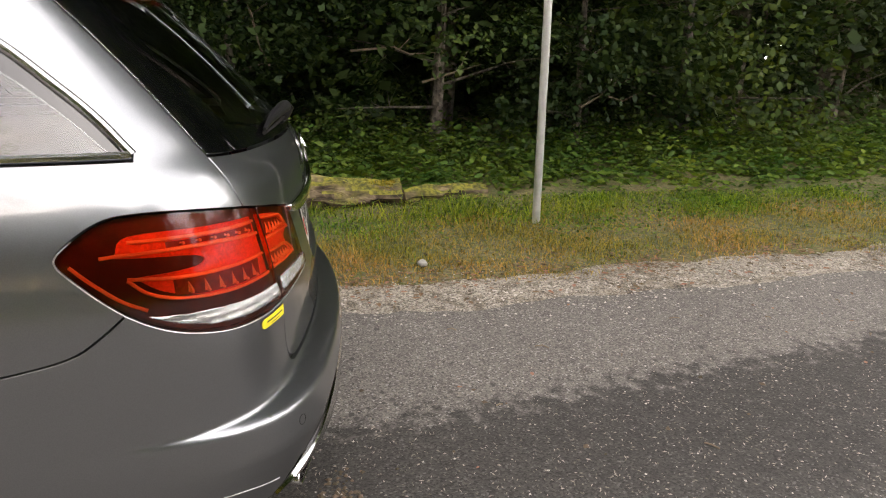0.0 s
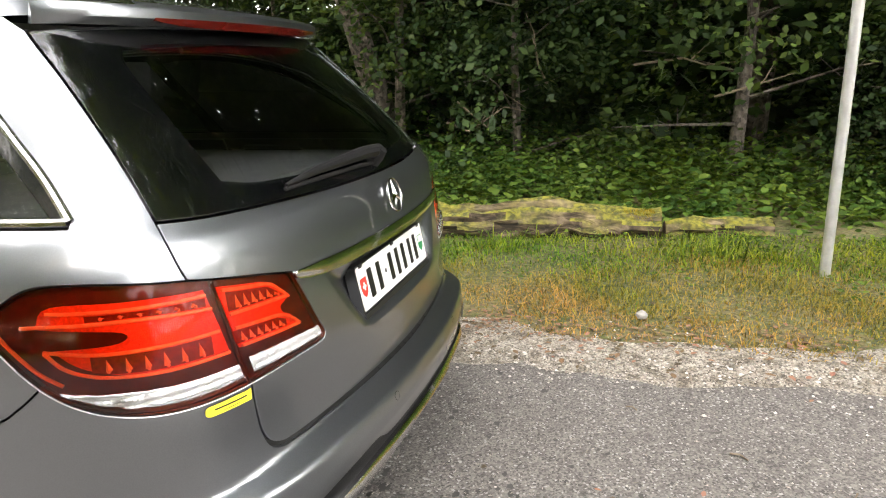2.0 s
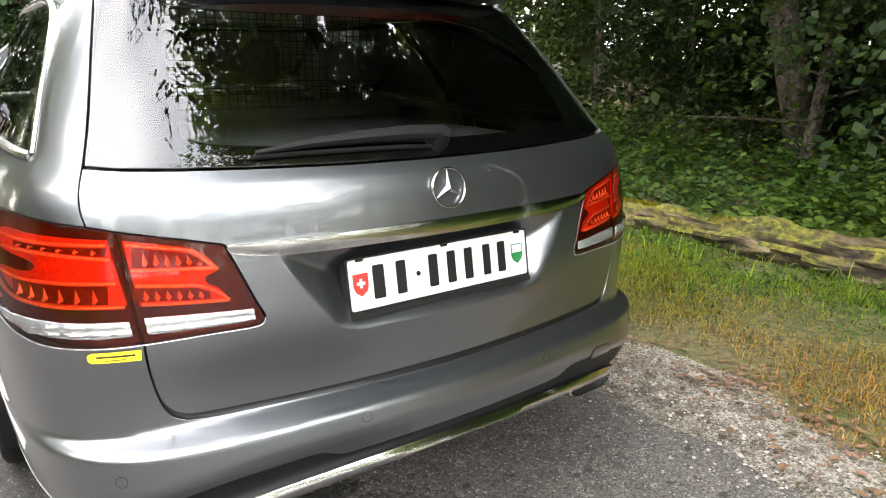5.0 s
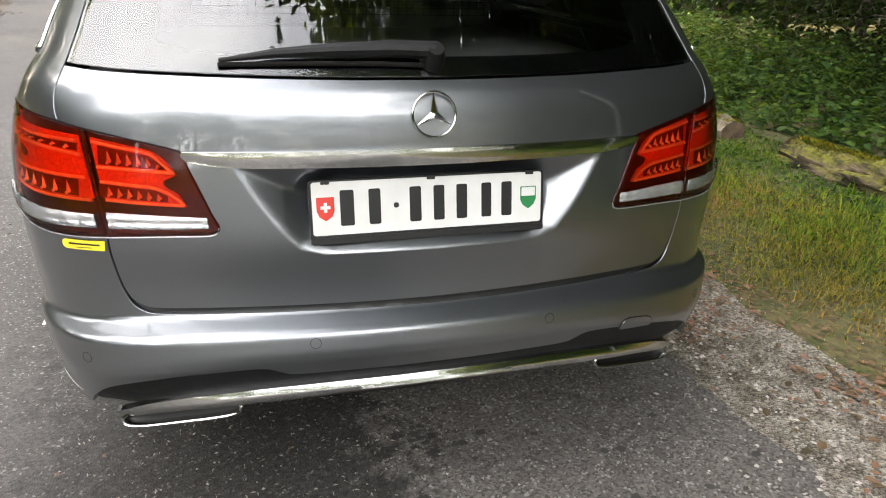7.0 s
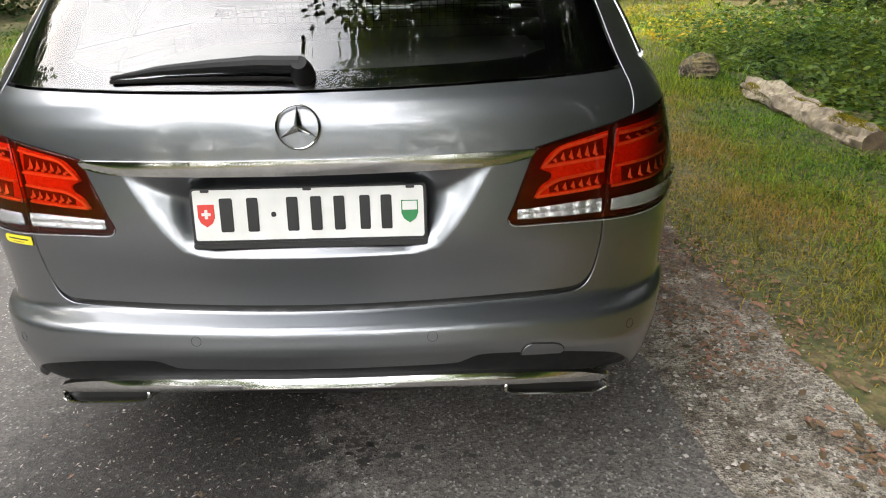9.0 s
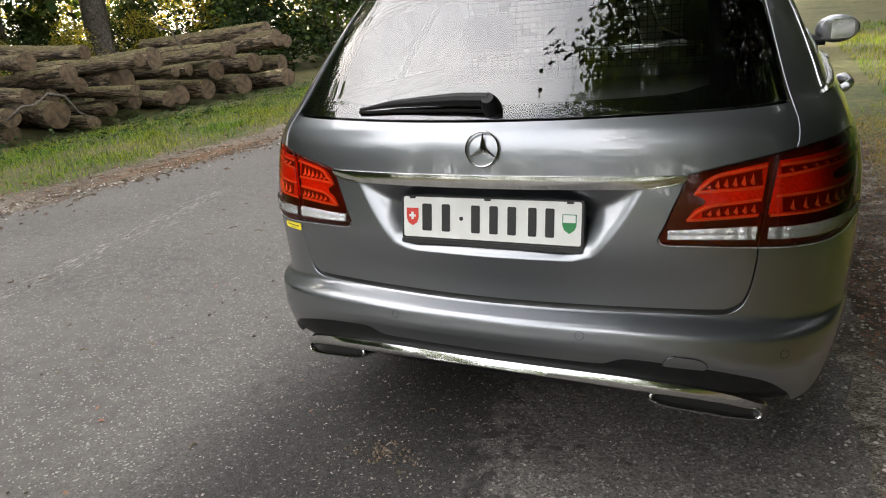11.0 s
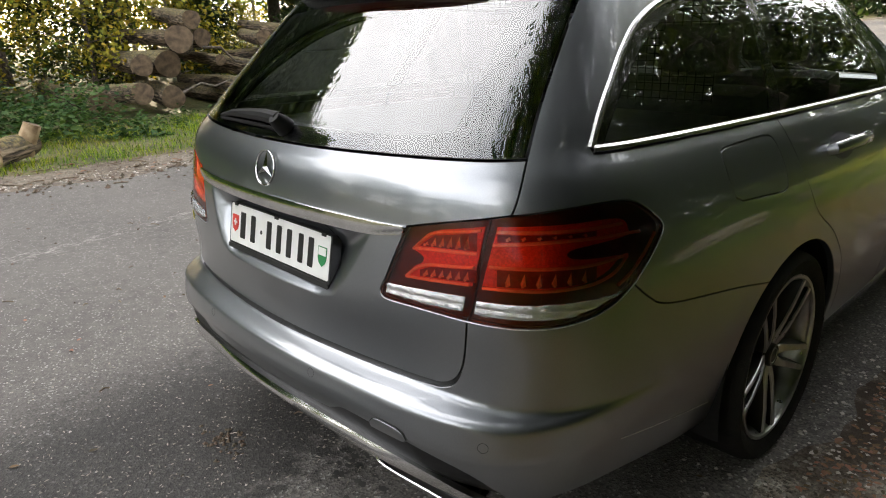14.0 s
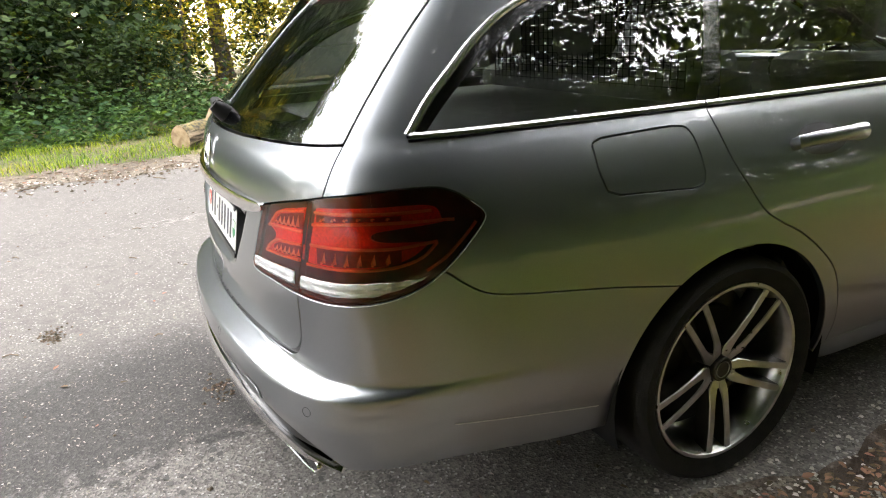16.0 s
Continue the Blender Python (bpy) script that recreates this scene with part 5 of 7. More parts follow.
def layered(name, stops, space="Object", rough=0.85, bump=0.6, bump_scale=40.0, speckle=None, band=None, chips=None, calm=None):
    """Ground material: three scales of noise over a row of colours, speckled grains, an optional darker band."""
    m = bpy.data.materials.new(name)
    m.use_nodes = True
    nt = m.node_tree
    p = nt.nodes["Principled BSDF"]
    tc = nt.nodes.new("ShaderNodeTexCoord")
    n1, n2 = nt.nodes.new("ShaderNodeTexNoise"), nt.nodes.new("ShaderNodeTexNoise")
    n1.inputs["Scale"].default_value, n1.inputs["Detail"].default_value = 0.9, 8
    n2.inputs["Scale"].default_value, n2.inputs["Detail"].default_value = 14, 6
    add = nt.nodes.new("ShaderNodeMath")
    add.operation = "MULTIPLY_ADD"
    add.inputs[1].default_value = 0.5
    half = nt.nodes.new("ShaderNodeMath")
    half.operation = "MULTIPLY"
    half.inputs[1].default_value = 0.5
    for n in (n1, n2):
        nt.links.new(tc.outputs[space], n.inputs["Vector"])
    nt.links.new(n2.outputs["Fac"], half.inputs[0])
    nt.links.new(n1.outputs["Fac"], add.inputs[0])
    nt.links.new(half.outputs[0], add.inputs[2])
    ramp = nt.nodes.new("ShaderNodeValToRGB")
    el = ramp.color_ramp.elements
    for i, (pos, c) in enumerate(stops):
        e = el[i] if i < 2 else el.new(pos)
        e.position, e.color = pos, (*c, 1)
    nt.links.new(add.outputs[0], ramp.inputs[0])
    col = ramp.outputs[0]
    height = n2.outputs["Fac"]
    if speckle:
        size, dark, light = speckle
        v = nt.nodes.new("ShaderNodeTexVoronoi")
        v.inputs["Scale"].default_value = size
        nt.links.new(tc.outputs[space], v.inputs["Vector"])
        sep = nt.nodes.new("ShaderNodeSeparateColor")
        nt.links.new(v.outputs["Color"], sep.inputs[0])
        mr = nt.nodes.new("ShaderNodeMapRange")
        mr.inputs["To Min"].default_value, mr.inputs["To Max"].default_value = dark, light
        nt.links.new(sep.outputs[0], mr.inputs["Value"])
        if calm:  # smoother, worn wheel tracks on the far half
            s = nt.nodes.new("ShaderNodeSeparateXYZ")
            nt.links.new(tc.outputs[space], s.inputs[0])
            wear = nt.nodes.new("ShaderNodeMapRange")
            wear.inputs["From Min"].default_value, wear.inputs["From Max"].default_value, wear.inputs["To Min"].default_value = calm
            nt.links.new(s.outputs[0], wear.inputs["Value"])
            flat = nt.nodes.new("ShaderNodeMix")
            flat.inputs[2].default_value = (dark + light) / 2
            nt.links.new(wear.outputs[0], flat.inputs[0])
            nt.links.new(mr.outputs[0], flat.inputs[3])
            mr = flat
        mul = nt.nodes.new("ShaderNodeMix")
        mul.data_type, mul.blend_type = "RGBA", "MULTIPLY"
        mul.inputs[0].default_value = 1.0
        nt.links.new(col, mul.inputs[6])
        nt.links.new(mr.outputs[0], mul.inputs[7])
        col = mul.outputs[2]
        height = v.outputs["Distance"]
        if chips:  # a few pale stones among the grains
            gt = nt.nodes.new("ShaderNodeMath")
            gt.operation = "GREATER_THAN"
            gt.inputs[1].default_value = chips[0]
            nt.links.new(sep.outputs[1], gt.inputs[0])
            pale = nt.nodes.new("ShaderNodeMix")
            pale.data_type = "RGBA"
            pale.inputs[7].default_value = (chips[1], chips[1] * 0.96, chips[1] * 0.9, 1)
            nt.links.new(gt.outputs[0], pale.inputs[0])
            nt.links.new(col, pale.inputs[6])
            col = pale.outputs[2]
    if band:
        slope, x0, width, depth = band
        s = nt.nodes.new("ShaderNodeSeparateXYZ")
        nt.links.new(tc.outputs[space], s.inputs[0])
        f = nt.nodes.new("ShaderNodeMath")
        f.operation = "MULTIPLY_ADD"
        f.inputs[1].default_value = slope
        nt.links.new(s.outputs[1], f.inputs[0])
        nt.links.new(s.outputs[0], f.inputs[2])
        g = nt.nodes.new("ShaderNodeMath")
        g.operation = "MULTIPLY_ADD"
        g.inputs[1].default_value = 0.7
        nt.links.new(n2.outputs["Fac"], g.inputs[0])
        nt.links.new(f.outputs[0], g.inputs[2])
        r = nt.nodes.new("ShaderNodeValToRGB")
        mr = nt.nodes.new("ShaderNodeMapRange")
        mr.inputs["From Min"].default_value, mr.inputs["From Max"].default_value = x0 + 0.35 - width * 2, x0 + 0.35 + 0.6
        nt.links.new(g.outputs[0], mr.inputs["Value"])
        total = width * 2 + 0.6
        pts = [(0.0, 1.0), (width * 0.75 / total, depth), (width * 2 / total - 0.02, depth), (width * 2 / total + 0.05, 1.0)]
        for i, (pos, c) in enumerate(pts):
            e = r.color_ramp.elements[i] if i < 2 else r.color_ramp.elements.new(pos)
            e.position, e.color = pos, (c, c, c, 1)
        nt.links.new(mr.outputs[0], r.inputs[0])
        mul = nt.nodes.new("ShaderNodeMix")
        mul.data_type, mul.blend_type = "RGBA", "MULTIPLY"
        mul.inputs[0].default_value = 1.0
        nt.links.new(col, mul.inputs[6])
        nt.links.new(r.outputs[0], mul.inputs[7])
        col = mul.outputs[2]
    nt.links.new(col, p.inputs["Base Color"])
    p.inputs["Roughness"].default_value = rough
    b = nt.nodes.new("ShaderNodeBump")
    b.inputs["Strength"].default_value, b.inputs["Distance"].default_value = bump, 0.01
    nt.links.new(height, b.inputs["Height"])
    nt.links.new(b.outputs[0], p.inputs["Normal"])
    return m


ASPHALT = layered("worn_asphalt", [(0.36, (0.088, 0.080, 0.072)), (0.50, (0.118, 0.108, 0.097)), (0.62, (0.132, 0.121, 0.109))], rough=0.8, bump=0.28, speckle=(150, 0.42, 1.45), chips=(0.95, 0.27), band=(0.13, -0.08, 0.58, 0.32), calm=(-1.7, -0.5, 0.22))
GRAVEL = layered("pale_gravel", [(0.36, (0.10, 0.08, 0.055)), (0.46, (0.18, 0.155, 0.12)), (0.55, (0.31, 0.28, 0.235)), (0.66, (0.17, 0.14, 0.10))], rough=0.9, bump=0.9, speckle=(130, 0.3, 1.6))
# brown leaf litter trodden into the gravel, dark also for the car's shade
gt = GRAVEL.node_tree
gp, gc = gt.nodes["Principled BSDF"], gt.nodes.new("ShaderNodeTexCoord")
gs, gn, g1, g2, gmul, gmix = (gt.nodes.new("ShaderNode" + k) for k in ("SeparateXYZ", "TexNoise", "MapRange", "MapRange", "Math", "Mix"))
gn.inputs["Scale"].default_value, gn.inputs["Detail"].default_value = 5.0, 8
g1.inputs["From Min"].default_value, g1.inputs["From Max"].default_value, g1.inputs["To Min"].default_value = 0.5, 1.4, 0.10
g2.inputs["From Min"].default_value, g2.inputs["From Max"].default_value = 0.36, 0.52
gmul.operation, gmix.data_type = "MULTIPLY", "RGBA"
gmix.inputs[7].default_value = (0.050, 0.032, 0.020, 1)
gt.links.new(gc.outputs["Object"], gs.inputs[0]), gt.links.new(gc.outputs["Object"], gn.inputs["Vector"])
gt.links.new(gs.outputs[1], g1.inputs["Value"]), gt.links.new(gn.outputs["Fac"], g2.inputs["Value"])
gt.links.new(g1.outputs[0], gmul.inputs[0]), gt.links.new(g2.outputs[0], gmul.inputs[1])
gt.links.new(gp.inputs["Base Color"].links[0].from_socket, gmix.inputs[6]), gt.links.new(gmul.outputs[0], gmix.inputs[0])
gt.links.new(gmix.outputs[2], gp.inputs["Base Color"])
DIRT = layered("trodden_dirt", [(0.38, (0.075, 0.055, 0.038)), (0.50, (0.135, 0.108, 0.08)), (0.62, (0.20, 0.17, 0.135))], rough=0.95, bump=0.8, speckle=(60, 0.6, 1.25))
SOIL = layered("grassy_soil", [(0.36, (0.042, 0.052, 0.015)), (0.48, (0.078, 0.084, 0.022)), (0.56, (0.125, 0.098, 0.042)), (0.66, (0.068, 0.080, 0.018))], rough=0.95, bump=0.8, speckle=(45, 0.6, 1.3))


def sheet(name, xs, ys, z, mat, label, category="ground"):
    """A ground sheet; xs(y) gives the row of x for each y, z(x, y) the height."""
    v, f = [], []
    rows = [[(x, y, z(x, y)) for x in xs(y)] for y in ys]
    m = len(rows[0])
    for r in rows:
        v += r
    for i in range(len(rows) - 1):
        for j in range(m - 1):
            f.append((i * m + j, i * m + j + 1, (i + 1) * m + j + 1, (i + 1) * m + j))
    ob = new(name, mesh_of(name, v, f, mat))
    return tagged(ob, label, category, kind="structure")


FAR = np.concatenate([-np.geomspace(400, 16, 18), np.linspace(-14, 20, 341), np.geomspace(21, 400, 30)])


def lift(x, y):
    """Small bumps of the verge, dropping under road and gravel."""
    r, l = verge_right(y), verge_left(y)
    d = max(x - (r + 0.30), (l - 0.55) - x)
    return -0.05 + 0.062 * min(max(d / 0.18 + 1, 0), 1) + (0.02 * wob(x * 1.3 + y * 0.7, 1.1, 2.0) * min(max(d, 0), 1))


sheet("ground", lambda y: np.concatenate([-np.geomspace(400, 14, 14), np.linspace(-13, 13, 105), np.geomspace(14, 400, 14)]), FAR,
      lambda x, y: float(rise(x, y)) + lift(x, y), SOIL, "grass and soil ground running back under the trees")
sheet("road", lambda y: verge_left(y) + (verge_right(y) + 0.06 - verge_left(y)) * np.linspace(0, 1, 25), FAR, lambda x, y: float(rise(x, y)), ASPHALT, "worn grey asphalt with a darker resurfaced band", "road")
sheet("gravel_verge", lambda y: verge_right(y) + np.array([0.10 * ragged(y + 50) - 0.03, 0.08, 0.15, 0.24, 0.32, 0.40 + 0.10 * wob(y, 1.6, 7)]), FAR, lambda x, y: float(rise(x, y)) + 0.0012 + 0.014 * max(0.0, min(1.0, (x - verge_right(y) - 0.06) / 0.20)), GRAVEL, "pale gravel strip between asphalt and grass", "verge")
sheet("dirt_verge", lambda y: verge_left(y) - np.array([0.72 + 0.18 * wob(y, 1.5, 3), 0.45, 0.28, 0.14, -0.10 + 0.16 * ragged(y)]), FAR, lambda x, y: float(rise(x, y)) + 0.003 + 0.014 * max(0.0, min(1.0, (verge_left(y) + 0.1 - x) / 0.35)), DIRT, "trodden brown dirt edge of the road", "verge")
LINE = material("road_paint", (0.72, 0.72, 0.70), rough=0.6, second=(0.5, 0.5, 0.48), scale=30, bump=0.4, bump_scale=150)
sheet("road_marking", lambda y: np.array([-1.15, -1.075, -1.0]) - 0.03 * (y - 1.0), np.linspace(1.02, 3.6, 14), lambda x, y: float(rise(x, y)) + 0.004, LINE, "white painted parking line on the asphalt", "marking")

rng = np.random.default_rng(7)


def scatter(name, shapes, mat, label, category):
    """One object made of many loose little pieces: (verts, faces) lists."""
    v, f, b = [], [], 0
    for vs, fs in shapes:
        v += list(vs)
        f += [tuple(b + i for i in q) for q in fs]
        b += len(vs)
    me = bpy.data.meshes.new(name)
    me.from_pydata([tuple(map(float, p)) for p in v], [], f)
    me.materials.append(mat)
    return tagged(new(name, me), label, category, kind="stuff")


def stone(x, y, z, r):
    d = np.array([(1, 0, 0), (-1, 0, 0), (0, 1, 0), (0, -1, 0), (0, 0, 1), (0, 0, -0.4)]) * r * rng.uniform(0.6, 1.25, (6, 3))
    t = rng.uniform(0, 6.28)
    c, s = math.cos(t), math.sin(t)
    d = d @ np.array([(c, s, 0), (-s, c, 0), (0, 0, 0.7)])
    return d + (x, y, z + 0.2 * r), [(0, 2, 4), (2, 1, 4), (1, 3, 4), (3, 0, 4), (2, 0, 5), (1, 2, 5), (3, 1, 5), (0, 3, 5)]


def fallen(x, y, z, r):
    """A curled dead leaf."""
    t = rng.uniform(0, 6.28)
    c, s = math.cos(t), math.sin(t)
    p = np.array([(-1, 0, 0), (-0.3, 0.5, 0.2), (0.5, 0.45, 0.15), (1.1, 0, 0.1), (0.5, -0.45, 0.25), (-0.3, -0.5, 0.1), (0.1, 0, 0)]) * r
    p[:, 2] *= rng.uniform(0.3, 2)
    p = p @ np.array([(c, s, 0), (-s, c, 0), (0, 0, 1)])
    return p + (x, y, z + 0.004), [(0, 6, 1), (1, 6, 2), (2, 6, 3), (3, 6, 4), (4, 6, 5), (5, 6, 0)]


def blot(x, y, z, r):
    n = 12
    k = rng.uniform(0.55, 1.2, n)
    return [(x + r * k[i] * math.cos(6.283 * i / n), y + 0.8 * r * k[i] * math.sin(6.283 * i / n), z) for i in range(n)], [tuple(range(n))]


STONE = material("pale_stones", (0.33, 0.305, 0.265), rough=0.9, random_tint=0.55)
DEAD_LEAF = material("dead_leaves", (0.155, 0.092, 0.045), rough=0.8, random_tint=0.7)
OIL = material("oil_spots", (0.034, 0.031, 0.028), rough=0.7, second=(0.05, 0.047, 0.043), scale=20)
TWIG = material("dry_twigs", (0.12, 0.085, 0.055), rough=0.9, second=(0.2, 0.16, 0.11), scale=30)
pieces = []
for _ in range(5200):
    y = rng.uniform(-6, 5)
    pieces.append(stone(verge_right(y) + rng.normal(0.17, 0.2), y, float(rise(1, y)) + 0.008, rng.uniform(0.003, 0.011)))
for _ in range(4200):
    x, y = rng.uniform(-4.8, 1.0), rng.uniform(-6, 5)
    pieces.append(stone(x, y, float(rise(x, y)), rng.uniform(0.0025, 0.006)))
for _ in range(2200):
    y = rng.uniform(-4, 12)
    x = verge_left(y) - rng.normal(0.15, 0.25)
    pieces.append(stone(x, y, float(rise(x, y)) + 0.008, rng.uniform(0.006, 0.02)))
scatter("loose_stones", pieces, STONE, "scattered small pale stones and grit", "stones")
pieces = []
for _ in range(1100):
    y = rng.uniform(-6, 7)
    x = verge_right(y) + abs(rng.normal(0.38, 0.22))
    pieces.append(fallen(x, y, float(rise(x, y)) + 0.02, rng.uniform(0.010, 0.024)))
for _ in range(190):
    x, y = rng.uniform(-4.5, 1.0), rng.uniform(-5, 5)
    pieces.append(fallen(x, y, float(rise(x, y)), rng.uniform(0.007, 0.017)))
for _ in range(6500):  # litter drifted along the car's side
    y = 7 - 6.6 * rng.uniform() ** 0.8
    x = verge_right(y) + 0.02 + abs(rng.normal(0.30, 0.24))
    pieces.append(fallen(x, y, float(rise(x, y)) + 0.010, rng.uniform(0.006, 0.015)))
drifts = [rng.uniform(-5, 0.6) for _ in range(16)]
for _ in range(620):  # and in small drifts on the dry edge of the grass
    y = drifts[int(rng.integers(16))] + rng.normal(0, 0.09)
    x = verge_right(y) + rng.normal(0.42, 0.10)
    pieces.append(fallen(x, y, float(rise(x, y)) + 0.018, rng.uniform(0.008, 0.020)))
for _ in range(500):
    y = rng.uniform(-6, 12)
    x = verge_left(y) - abs(rng.normal(0.5, 0.6))
    pieces.append(fallen(x, y, float(rise(x, y)) + 0.02, rng.uniform(0.015, 0.04)))
chips = []
for _ in range(1500):
    y = rng.normal(4.2, 0.75)
    x = verge_left(y) - 0.12 + 0.10 * (y - 4.2) * rng.uniform(0, 1) + rng.normal(0, 0.17)
    t, l, w = rng.uniform(0, 6.28), rng.uniform(0.012, 0.05), rng.uniform(0.004, 0.012)
    d, k = np.array([math.cos(t), math.sin(t), rng.uniform(-0.15, 0.25)]) * l, np.array([-math.sin(t), math.cos(t), 0.0]) * w
    c = np.array([x, y, float(rise(x, y)) + 0.016])
    chips.append(([c - d, c + k, c + d, c - k + (0, 0, 0.004), c + (0, 0, 0.006)], [(0, 3, 4), (3, 2, 4), (2, 1, 4), (1, 0, 4)]))
CHIP = material("brown_bark_chips", (0.17, 0.105, 0.058), rough=0.9, random_tint=0.6)
scatter("bark_chips", chips, CHIP, "brown bark chips swept along the road edge before the log pile", "bark")
clods = []
for cx, cy, n, sp in ((-1.27, -0.71, 90, 0.045), (-0.36, -0.10, 70, 0.05), (-1.9, 0.6, 12, 0.25)):  # crumbled clods on the road
    for _ in range(n):
        clods.append(stone(rng.normal(cx, sp), rng.normal(cy, sp * 0.6), 0.003, rng.uniform(0.004, 0.011)))
for _ in range(170):  # dark chips of bark
    clods.append(stone(rng.uniform(-4.6, 0.9), rng.uniform(-3.2, 4), 0.003, rng.uniform(0.006, 0.013)))
for _ in range(2600):
    y = rng.uniform(-4, 13)
    x = verge_left(y) - rng.normal(0.12, 0.30)
    clods.append(stone(x, y, float(rise(x, y)) + 0.004, rng.uniform(0.006, 0.028) * (1.6 if rng.uniform() < 0.08 else 1)))
CLOD = material("earth_clods", (0.10, 0.075, 0.05), rough=0.95, random_tint=0.5)
scatter("earth_clods", clods, CLOD, "loose earth and bark crumbs along the road edge", "earth")
scatter("fallen_leaves", pieces, DEAD_LEAF, "scattered brown fallen leaves", "leaves")
pieces = []
for cx, cy, n, sp in ((0.06, 0.13, 34, 0.05), (0.14, -0.34, 16, 0.10), (0.3, -0.1, 22, 0.22), (0.05, -0.75, 14, 0.18), (0.35, -1.6, 26, 0.35), (0.45, -2.6, 26, 0.45), (0.62, -0.2, 10, 0.15)):
    for _ in range(n):
        pieces.append(blot(rng.normal(cx, sp), rng.normal(cy, sp), 0.0045, rng.uniform(0.005, 0.018)))
scatter("oil_stains", pieces, OIL, "small dark oil spots on the asphalt", "stains")
SCUFFED = material("pale_road_scuffs", (0.36, 0.34, 0.31), rough=0.8, second=(0.26, 0.245, 0.22), scale=30)
pieces = []
for _ in range(260):  # a broken line of pale scrapes along the far wheel track
    y = rng.uniform(-0.3, 2.9)
    x = -3.08 - 0.22 * max(y, 0) + rng.normal(0, 0.035) * (1 + y * 0.6)
    l, w, t = rng.uniform(0.01, 0.06), rng.uniform(0.002, 0.006), rng.normal(-0.12, 0.1)
    d, k = np.array([math.sin(t), math.cos(t)]) * l, np.array([math.cos(t), -math.sin(t)]) * w
    pieces.append(([(x - d[0], y - d[1], 0.0042), (x + k[0], y + k[1], 0.0042), (x + d[0], y + d[1], 0.0042), (x - k[0], y - k[1], 0.0042)], [(3, 2, 1, 0)]))
scatter("road_scrapes", pieces, SCUFFED, "pale scrape marks on the asphalt", "marks")
pieces = []
for _ in range(8000):  # bits of bark and straw
    near_car = rng.uniform() < 0.6
    x, y = (rng.normal(-0.35, 0.45), rng.uniform(-2.6, 1.2)) if near_car else (rng.uniform(-4.6, 0.9), rng.uniform(-5, 4))
    t, l, w = rng.uniform(0, 6.28), rng.uniform(0.003, 0.009), rng.uniform(0.0010, 0.0026)
    d, k = np.array([math.cos(t), math.sin(t), rng.uniform(-0.2, 0.2)]) * l, np.array([-math.sin(t), math.cos(t), 0.0]) * w
    c = np.array([x, y, float(rise(x, y)) + 0.006])
    pieces.append(([c - d, c + k, c + d, c - k + (0, 0, 0.002)], [(0, 3, 1), (3, 2, 1)]))
CHAFF = material("bark_bits", (0.23, 0.205, 0.17), rough=0.9, random_tint=0.6)
scatter("bark_bits", pieces, CHAFF, "tiny bits of bark and straw on the asphalt", "litter")
bm = bmesh.new()
for _ in range(190):
    left = rng.uniform() < 0.6
    y = rng.uniform(-3, 11) if left else rng.uniform(-3, 3)
    x = verge_left(y) - rng.normal(0.25, 0.35) if left else rng.uniform(-3.5, 0.8)
    t, l = rng.uniform(0, 6.28), rng.uniform(0.03, 0.14) * 2.2 if left else rng.uniform(0.02, 0.075)
    z = float(rise(x, y)) + (0.02 if left else 0.004)
    d = Vector((math.cos(t) * l, math.sin(t) * l, 0))
    tube(bm, [Vector((x, y, z)) - d / 2, Vector((x, y, z + 0.006)) + 0.1 * Vector((d.y, -d.x, 0)), Vector((x, y, z)) + d / 2], 0.003 if not left else 0.006, 5)
me = bpy.data.meshes.new("twigs")
bm.to_mesh(me)
bm.free()
me.materials.append(TWIG)
tagged(new("twigs", me), "dry broken twigs on road and verge", "twigs", kind="stuff")

# ---- plants ----
def leaf_material(name, a, b, translucent=0.35, tint=0.5, rough=0.55):
    m = material(name, a, rough=rough, second=b, scale=0.9, detail=3, random_tint=tint, spec=0.18)
    nt = m.node_tree
    p = nt.nodes["Principled BSDF"]
    t, mx = nt.nodes.new("ShaderNodeBsdfTranslucent"), nt.nodes.new("ShaderNodeMixShader")
    src = p.inputs["Base Color"].links[0].from_socket
    gain = nt.nodes.new("ShaderNodeMix")
    gain.data_type, gain.blend_type = "RGBA", "MULTIPLY"
    gain.inputs[0].default_value = 1.0
    gain.inputs[7].default_value = (1.6, 1.35, 0.5, 1)
    nt.links.new(src, gain.inputs[6])
    nt.links.new(gain.outputs[2], t.inputs[0])
    mx.inputs[0].default_value = translucent
    nt.links.new(p.outputs[0], mx.inputs[1])
    nt.links.new(t.outputs[0], mx.inputs[2])
    nt.links.new(mx.outputs[0], nt.nodes["Material Output"].inputs[0])
    return m


BEECH = leaf_material("beech_leaves", (0.026, 0.052, 0.012), (0.045, 0.075, 0.015))
DARK_LEAF = leaf_material("dark_leaves", (0.016, 0.036, 0.011), (0.030, 0.055, 0.014))
HERB = leaf_material("herb_leaves", (0.052, 0.115, 0.022), (0.095, 0.155, 0.028), translucent=0.4)
NETTLE = leaf_material("nettle_leaves", (0.030, 0.075, 0.025), (0.055, 0.105, 0.034))
# yellow base colour stands in for sunlight on green leaves
SUN_YELLOW_LEAF = leaf_material("sun_yellow_leaves", (0.26, 0.22, 0.025), (0.16, 0.19, 0.03))
GRASS = leaf_material("grass_blades", (0.15, 0.175, 0.022), (0.27, 0.19, 0.055), tint=0.75, translucent=0.45)
LUSH = leaf_material("lush_grass", (0.082, 0.19, 0.014), (0.16, 0.21, 0.024), tint=0.7, translucent=0.45)
BARK = layered("grey_bark", [(0.36, (0.05, 0.042, 0.034)), (0.5, (0.11, 0.092, 0.075)), (0.64, (0.17, 0.15, 0.125))], rough=0.95, bump=0.9, speckle=(28, 0.5, 1.3))


